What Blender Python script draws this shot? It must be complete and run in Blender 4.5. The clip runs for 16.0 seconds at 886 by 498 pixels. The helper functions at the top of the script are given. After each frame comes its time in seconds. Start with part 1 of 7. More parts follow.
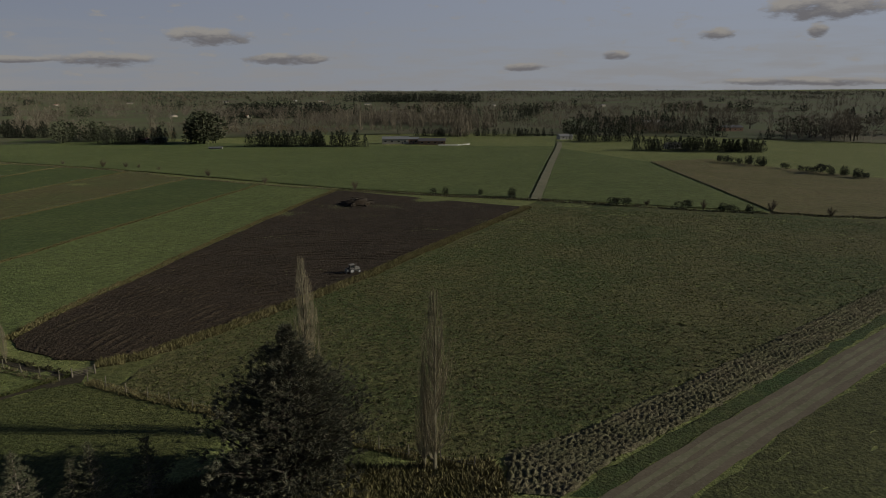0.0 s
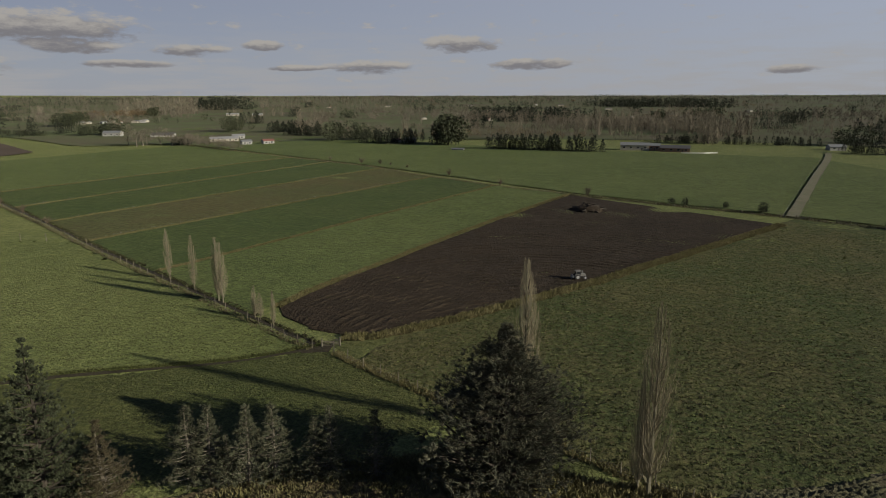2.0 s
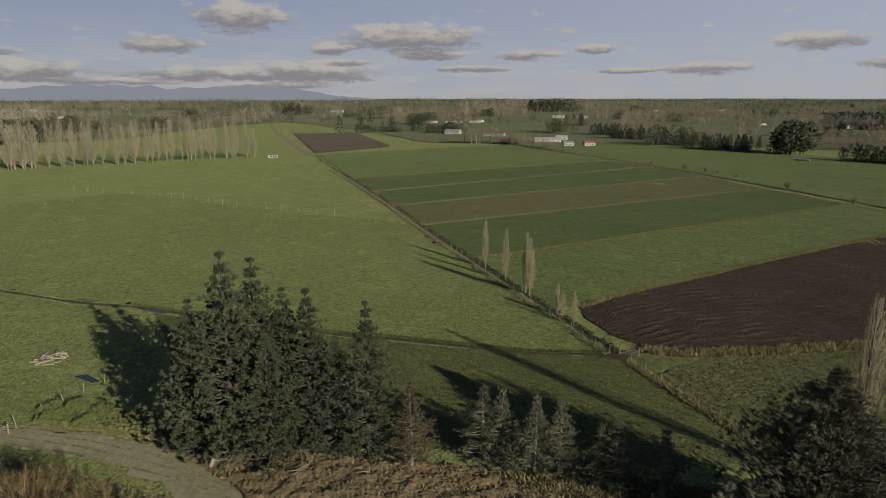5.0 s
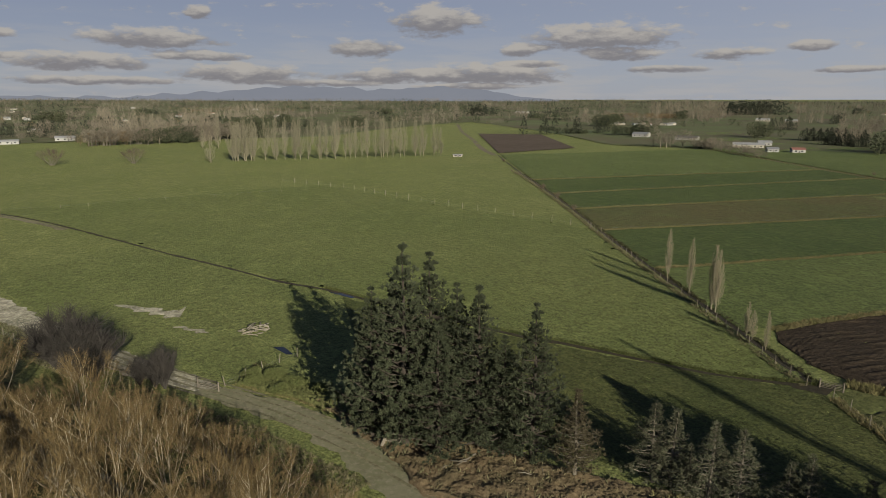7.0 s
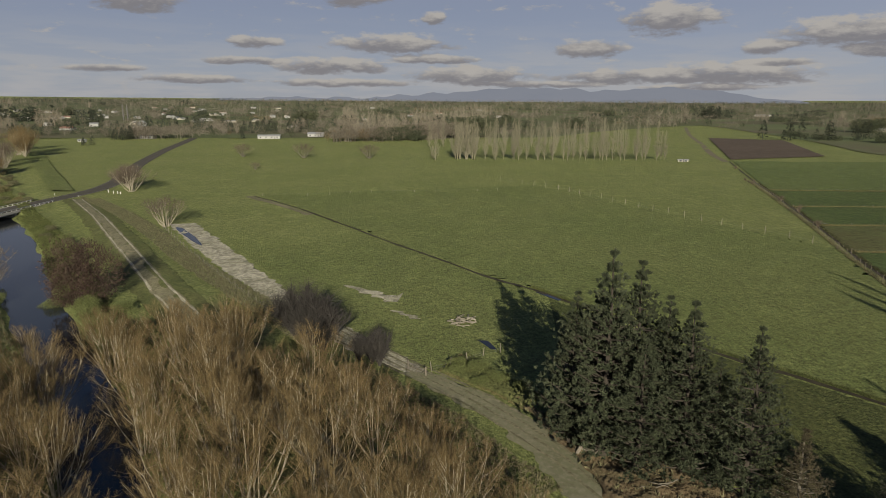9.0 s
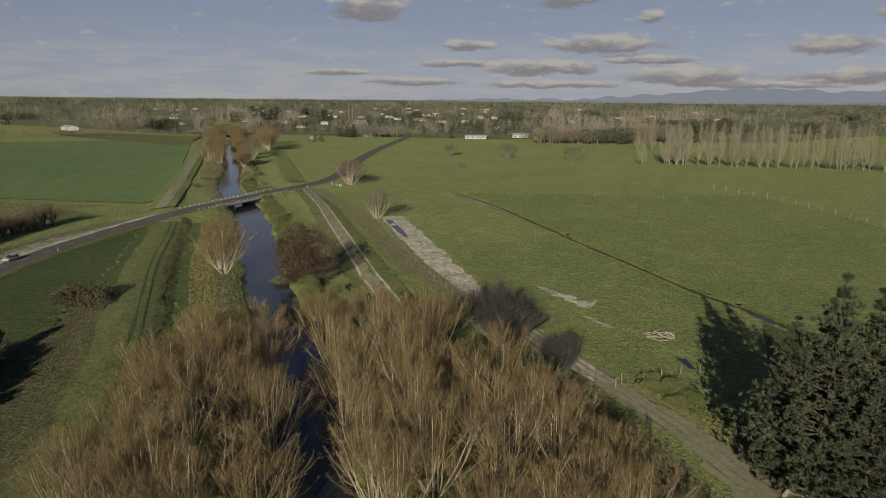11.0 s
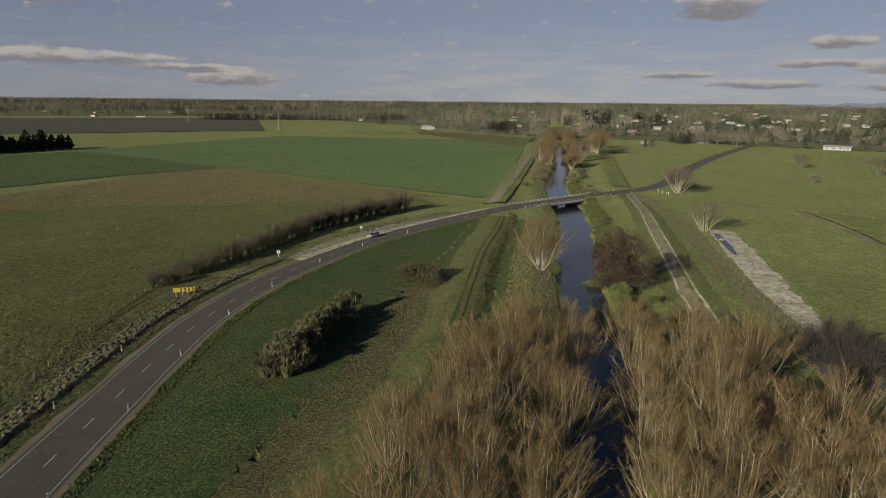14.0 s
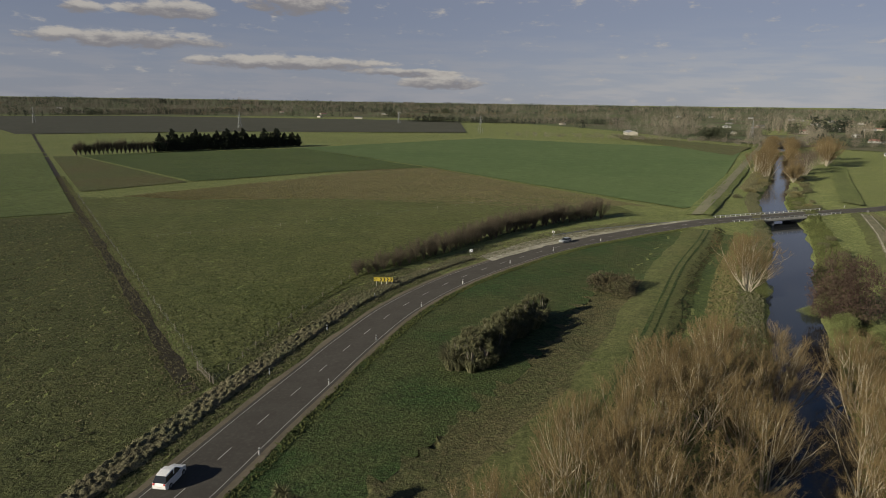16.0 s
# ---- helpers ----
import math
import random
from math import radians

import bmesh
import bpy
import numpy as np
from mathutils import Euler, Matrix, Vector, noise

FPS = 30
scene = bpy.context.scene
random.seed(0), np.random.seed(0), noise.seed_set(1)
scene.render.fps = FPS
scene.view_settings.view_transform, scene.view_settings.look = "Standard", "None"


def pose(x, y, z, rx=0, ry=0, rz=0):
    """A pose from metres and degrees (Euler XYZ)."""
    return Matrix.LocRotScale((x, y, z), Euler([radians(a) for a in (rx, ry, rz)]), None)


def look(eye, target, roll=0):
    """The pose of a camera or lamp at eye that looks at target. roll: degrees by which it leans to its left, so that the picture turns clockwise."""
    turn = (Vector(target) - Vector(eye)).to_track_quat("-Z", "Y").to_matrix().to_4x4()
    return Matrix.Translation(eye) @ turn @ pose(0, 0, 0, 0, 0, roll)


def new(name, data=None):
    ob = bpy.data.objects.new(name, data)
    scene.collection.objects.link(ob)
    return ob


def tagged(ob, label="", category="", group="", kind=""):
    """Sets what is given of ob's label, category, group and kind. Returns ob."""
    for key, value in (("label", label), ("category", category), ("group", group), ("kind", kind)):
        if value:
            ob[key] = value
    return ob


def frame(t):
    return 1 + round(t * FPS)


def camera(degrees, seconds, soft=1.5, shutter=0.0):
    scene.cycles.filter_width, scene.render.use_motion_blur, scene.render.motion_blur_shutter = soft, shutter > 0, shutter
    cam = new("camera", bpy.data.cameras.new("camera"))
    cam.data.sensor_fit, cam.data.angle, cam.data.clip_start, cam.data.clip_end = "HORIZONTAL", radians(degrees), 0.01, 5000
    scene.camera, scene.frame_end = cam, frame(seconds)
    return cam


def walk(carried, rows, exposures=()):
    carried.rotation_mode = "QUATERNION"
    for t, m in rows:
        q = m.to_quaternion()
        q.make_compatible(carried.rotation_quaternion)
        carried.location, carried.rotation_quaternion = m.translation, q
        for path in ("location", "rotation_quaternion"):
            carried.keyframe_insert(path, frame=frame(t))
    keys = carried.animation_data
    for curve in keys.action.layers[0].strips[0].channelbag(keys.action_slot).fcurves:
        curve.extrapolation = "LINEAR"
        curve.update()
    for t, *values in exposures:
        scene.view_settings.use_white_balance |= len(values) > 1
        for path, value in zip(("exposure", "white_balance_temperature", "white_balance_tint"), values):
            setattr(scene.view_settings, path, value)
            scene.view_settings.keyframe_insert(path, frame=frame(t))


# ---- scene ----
cam = camera(69.0, 16.0, soft=0.65)

# The drone hovers 44 m up and turns to its left: seconds, heading, tilt, lean.
EYE_Z = 44.0
TURN = [
    (0.0, 0.00, -13.85, -0.10),
    (0.5, 5.21, -13.73, -0.11),
    (1.0, 10.17, -13.62, -0.11),
    (1.5, 15.26, -13.53, -0.11),
    (2.0, 20.59, -13.45, -0.12),
    (2.5, 25.74, -13.38, -0.10),
    (3.0, 30.47, -13.33, -0.07),
    (3.5, 35.12, -13.28, -0.04),
    (4.0, 39.77, -13.25, -0.02),
    (6.5, 60.06, -13.15, 0.15),
    (7.0, 64.20, -13.14, 0.18),
    (7.5, 68.59, -13.13, 0.21),
    (8.0, 73.51, -13.12, 0.24),
    (8.5, 78.39, -13.12, 0.27),
    (9.0, 83.22, -13.11, 0.30),
    (11.5, 105.64, -13.06, 0.39),
    (12.0, 110.50, -13.04, 0.40),
    (12.5, 115.25, -13.02, 0.42),
    (13.0, 120.21, -13.00, 0.46),
    (13.5, 124.85, -12.98, 0.51),
    (14.0, 129.31, -12.96, 0.55),
    (14.5, 134.00, -12.93, 0.63),
    (15.0, 138.79, -12.90, 0.72),
    (15.5, 143.77, -12.87, 0.80),
    (16.0, 146.57, -12.84, 0.88),
]
EXPOSURE = [(0.0, -0.27), (1.5, 0.1), (3.0, 0.42), (4.0, .5), (6.5, 0.40), (9.0, 0.37), (12.5, 0.36), (16.0, 0.43)]
walk(cam, [(t, pose(0, 0, EYE_Z, 90 + tilt, 0, heading) @ pose(0, 0, 0, 0, 0, lean)) for t, heading, tilt, lean in TURN], EXPOSURE)

# ---- sky, sun ----
SUN_EL, SUN_FROM = 18.5, (0.999, -0.04)
# heading, height, half width and half height of the cumulus clouds, in degrees
CLOUDS = [
    (19, 4.2, 3.6, .7), (26.5, 2.3, 4.2, .55), (12.9, 2.6, 4, .5), (-22.1, 4.2, 1.6, .55), (-29.2, 5.9, 4.6, 1.0), (-29, 4.3, .8, .5),
    (-14.4, 2.8, 1.4, .4), (-7.1, 1.9, 2, .35), (-28, .6, 6.5, .35), (64.8, 6.4, 4.4, 1.3), (51, 5, 7, 1.2),
    (57.5, 4, 2.1, .55), (49.4, 3.6, 3.3, .5), (41, 3.5, 3, .45), (35.5, 4, 1.8, .42), (60, 2.1, 7, .9),
    (71, 4.2, 3.3, .8), (87.6, 4.5, 5.9, .9), (92.5, 2.7, 5.6, .7), (84, 6.6, 1.2, .6), (80.9, 2.0, 6, .8), (68, 1.9, 7, .6),
    (107.4, 7.5, 3.8, 1.1), (90.6, 8.2, 3.5, .8), (99, 4.5, 2.5, .5), (147, 1.7, 4, .6),
    (75, 1.2, 6, .3), (92, 1.3, 7, .35), (104, 1.5, 5, .35), (62, 1.0, 5, .28), (84, 3.3, 4, .4), (100, 3.0, 3.5, .35), (57, 2.9, 3, .3), (110, 2.2, 3, .3), (46, 2.4, 4, .3), (33, 2.2, 3, .25), (160, 3.0, 9, .6), (172, 4.4, 8, .7), (150, 2.4, 5, .35),
    (174.9, 6.5, 1.6, .5), (168.7, 6.7, 4.1, .7), (159.2, 7.8, 4.7, 1.0),
]


class Nodes:
    """A small helper to wire shader nodes."""
    def __init__(self, tree):
        self.tree = tree
        tree.nodes.clear()

    def add(self, kind, inputs=(), operation=None, clamp=None, smooth=False):
        n = self.tree.nodes.new(kind)
        if operation:
            n.operation = operation
        if clamp:
            n.use_clamp = True
        if smooth:
            n.interpolation_type, n.clamp = "SMOOTHSTEP", True
        for k, v in (inputs.items() if isinstance(inputs, dict) else enumerate(inputs)):
            if v is None:
                continue
            if isinstance(v, bpy.types.NodeSocket):
                self.tree.links.new(v, n.inputs[k])
            else:
                n.inputs[k].default_value = v
        return n

    def math(self, op, a, b=None, c=None, clamp=False):
        n = self.add("ShaderNodeMath", (a, b, c), operation=op, clamp=clamp)
        return n.outputs[0]

    def mix(self, f, a, b, blend="MIX"):
        n = self.add("ShaderNodeMix")
        n.data_type, n.blend_type = "RGBA", blend
        for i, v in ((0, f), (6, a), (7, b)):
            if isinstance(v, bpy.types.NodeSocket):
                self.tree.links.new(v, n.inputs[i])
            else:
                n.inputs[i].default_value = v if i == 0 else (*v[:3], 1)
        return n.outputs[2]

    def noise(self, vec, scale, detail=4.0, rough=.55):
        return self.add("ShaderNodeTexNoise", {"Vector": vec, "Scale": scale, "Detail": detail, "Roughness": rough}).outputs[0]

    def step(self, v, lo, hi):
        n = self.add("ShaderNodeMapRange", {0: v, 1: lo, 2: hi, 3: 0.0, 4: 1.0}, smooth=True)
        return n.outputs[0]


def build_world():
    w = bpy.data.worlds.new("sky")
    scene.world = w
    w.use_nodes = True
    n = Nodes(w.node_tree)
    sky = n.add("ShaderNodeTexSky")
    sky.sky_type, sky.sun_disc, sky.sun_elevation, sky.sun_rotation = "NISHITA", False, radians(SUN_EL), math.atan2(*SUN_FROM)
    sky.altitude, sky.air_density, sky.dust_density, sky.ozone_density = 50.0, .6, .35, 3.0
    base = n.add("ShaderNodeVectorMath", (sky.outputs[0],), operation="SCALE")
    base.inputs["Scale"].default_value = SKY_STRENGTH
    gen = n.add("ShaderNodeTexCoord").outputs["Generated"]
    # turn so that the seam of the headings lies behind the view
    spin = n.add("ShaderNodeVectorRotate", {"Vector": gen, "Angle": radians(-73)})
    spin.rotation_type = "Z_AXIS"
    turned = spin.outputs[0]
    xyz = n.add("ShaderNodeSeparateXYZ", (turned,)).outputs
    az = n.math("MULTIPLY_ADD", n.math("ARCTAN2", n.math("MULTIPLY", xyz[0], -1.0), xyz[1]), 180 / math.pi, 73.0)
    el = n.math("MULTIPLY", n.math("ARCSINE", xyz[2]), 180 / math.pi)
    flat = n.add("ShaderNodeCombineXYZ", (n.math("MULTIPLY", az, .38), n.math("MULTIPLY", el, 1.0), 0.0)).outputs[0]
    puffs = n.noise(flat, 1.15, 7.0, .6)
    wisps = n.noise(n.add("ShaderNodeVectorMath", (flat, (.45, 1.3, 1)), operation="MULTIPLY").outputs[0], .9, 5.0)
    weight, lift = 0.0, 0.0
    for a, e, wa, we in CLOUDS:
        wa, we = wa * 1.12, we * 1.25
        u = n.math("MULTIPLY_ADD", az, 1 / wa, -a / wa)
        v = n.math("MULTIPLY_ADD", el, 1 / we, -e / we)
        m = n.math("SUBTRACT", 1.0, n.math("MULTIPLY_ADD", v, v, n.math("MULTIPLY", u, u)), clamp=True)
        lift = n.math("MULTIPLY_ADD", m, v, lift)
        weight = n.math("ADD", weight, m)
    thick = n.math("MULTIPLY_ADD", puffs, 2.6, n.math("MINIMUM", weight, 1.0))
    body = n.step(thick, 1.46, 2.08)
    top = n.math("DIVIDE", lift, n.math("ADD", weight, .05))
    lit = n.step(n.math("MULTIPLY_ADD", puffs, 2.2, top), .75, 1.55)
    cloud = n.mix(lit, (.158, .152, .160), (.325, .305, .28))
    # a thin even veil of high cloud, denser low in the sky, with streaks
    # paler towards the sun's side of the sky
    band = n.mix(n.step(az, 88.0, -40.0), (.195, .206, .254), (.36, .385, .45))
    band = n.mix(n.step(az, 112.0, 172.0), band, (.150, .163, .208))
    pale = n.mix(n.math("MULTIPLY_ADD", n.step(el, 26.0, 10.0), .78, .0), base.outputs[0], band)
    low = n.math("MULTIPLY_ADD", n.step(wisps, .40, .62), .5, .45)
    mist = n.mix(n.step(az, 118.0, 160.0), (.292, .292, .300), (.205, .210, .232))
    veil = n.mix(n.math("MULTIPLY", n.step(el, 7.5, .0), low), pale, mist)
    done = n.mix(n.math("MULTIPLY", body, .93), veil, cloud)
    bg = n.add("ShaderNodeBackground", (done, 1.0))
    n.add("ShaderNodeOutputWorld", (bg.outputs[0],))


SKY_STRENGTH = 0.05
build_world()
sun = new("sun", bpy.data.lights.new("sun", "SUN"))
sun.data.energy, sun.data.angle, sun.data.color = 5.0, radians(.6), (1.0, .93, .765)
sun.matrix_world = look((SUN_FROM[0] * 100, SUN_FROM[1] * 100, 100 * math.tan(radians(SUN_EL))), (0, 0, 0))


# ---- materials ----
def stuff_mat(name, c1, c2, c3=None, big=.05, fine=2.5, rough=.92, bump=0.0, bump_scale=None, reach=.12, island=0.0, per_object=0.0, spec=.15, stretch=(1, 1, 1), turn=0.0, streak=None, grain=0.0, grain_scale=2.2):
    """A surface of two colours at a large scale, a third in fine patches, with relief."""
    m = bpy.data.materials.new(name)
    m.use_nodes = True
    n = Nodes(m.node_tree)
    pos = n.add("ShaderNodeTexCoord").outputs["Object"]
    if turn or stretch != (1, 1, 1):
        pos = n.add("ShaderNodeMapping", {"Vector": pos, "Rotation": (0, 0, turn), "Scale": stretch}).outputs[0]
    a = n.step(n.noise(pos, big, 5.0, .6), .36, .64)
    f = n.noise(pos, fine, 6.0, .65)
    col = n.mix(a, c1, c2)
    col = n.mix(n.math("MULTIPLY", n.step(f, .45, .7), .75), col, c3 or tuple(v * .55 for v in c1))
    mid = n.noise(pos, (big * fine) ** .5, 6.0, .7)
    col = n.mix(n.math("MULTIPLY", n.step(mid, .48, .68), .55), col, tuple(v * 1.3 for v in c2))
    dim = n.noise(pos, fine * .45, 5.0, .75)
    col = n.mix(n.math("MULTIPLY", n.step(dim, .5, .66), .45), col, tuple(v * .6 for v in c1))
    if grain:
        g1 = n.step(n.noise(pos, grain_scale, 9.0, .78), .40, .60)
        g2 = n.step(n.noise(pos, grain_scale * .33, 6.0, .7), .4, .6)
        f = n.math("MULTIPLY_ADD", g2, .35, n.math("MULTIPLY", g1, .65))
        col = n.mix(1.0, col, n.mix(f, (1 - grain,) * 3, (1 + grain,) * 3), "MULTIPLY")
    if streak:
        w = n.add("ShaderNodeTexWave", {"Vector": pos, "Scale": streak[0], "Distortion": streak[1], "Detail": 3.0, "Detail Scale": 1.2}).outputs[1]
        col = n.mix(n.math("MULTIPLY", w, streak[2]), col, tuple(v * .5 for v in c1))
    if island:
        r = n.add("ShaderNodeNewGeometry").outputs["Random Per Island"]
        col = n.mix(1.0, col, n.mix(r, (1 - island,) * 3, (1 + island,) * 3), "MULTIPLY")
    if per_object:
        r = n.add("ShaderNodeObjectInfo").outputs["Random"]
        col = n.mix(1.0, col, n.mix(r, (1 - per_object,) * 3, (1 + per_object,) * 3), "MULTIPLY")
    b = n.add("ShaderNodeBsdfPrincipled", {"Base Color": col, "Roughness": rough, "Diffuse Roughness": .25, "Specular IOR Level": spec})
    if bump:
        h = n.noise(pos, bump_scale or fine, 5.0, .65)
        bb = n.add("ShaderNodeBump", {"Height": h, "Strength": bump, "Distance": reach})
        n.tree.links.new(bb.outputs[0], b.inputs["Normal"])
    n.add("ShaderNodeOutputMaterial", (b.outputs[0],))
    return m


def plain_mat(name, col, rough=.5, metal=0.0, spec=.4, wear=.25):
    m = bpy.data.materials.new(name)
    m.use_nodes = True
    n = Nodes(m.node_tree)
    pos = n.add("ShaderNodeTexCoord").outputs["Object"]
    c = n.mix(n.math("MULTIPLY", n.step(n.noise(pos, 1.7, 5.0, .6), .45, .75), wear), col, tuple(v * .6 for v in col))
    r = n.math("MULTIPLY_ADD", n.noise(pos, 6.0), .2, rough - .1)
    b = n.add("ShaderNodeBsdfPrincipled", {"Base Color": c, "Roughness": r, "Metallic": metal, "Specular IOR Level": spec})
    n.add("ShaderNodeOutputMaterial", (b.outputs[0],))
    return m


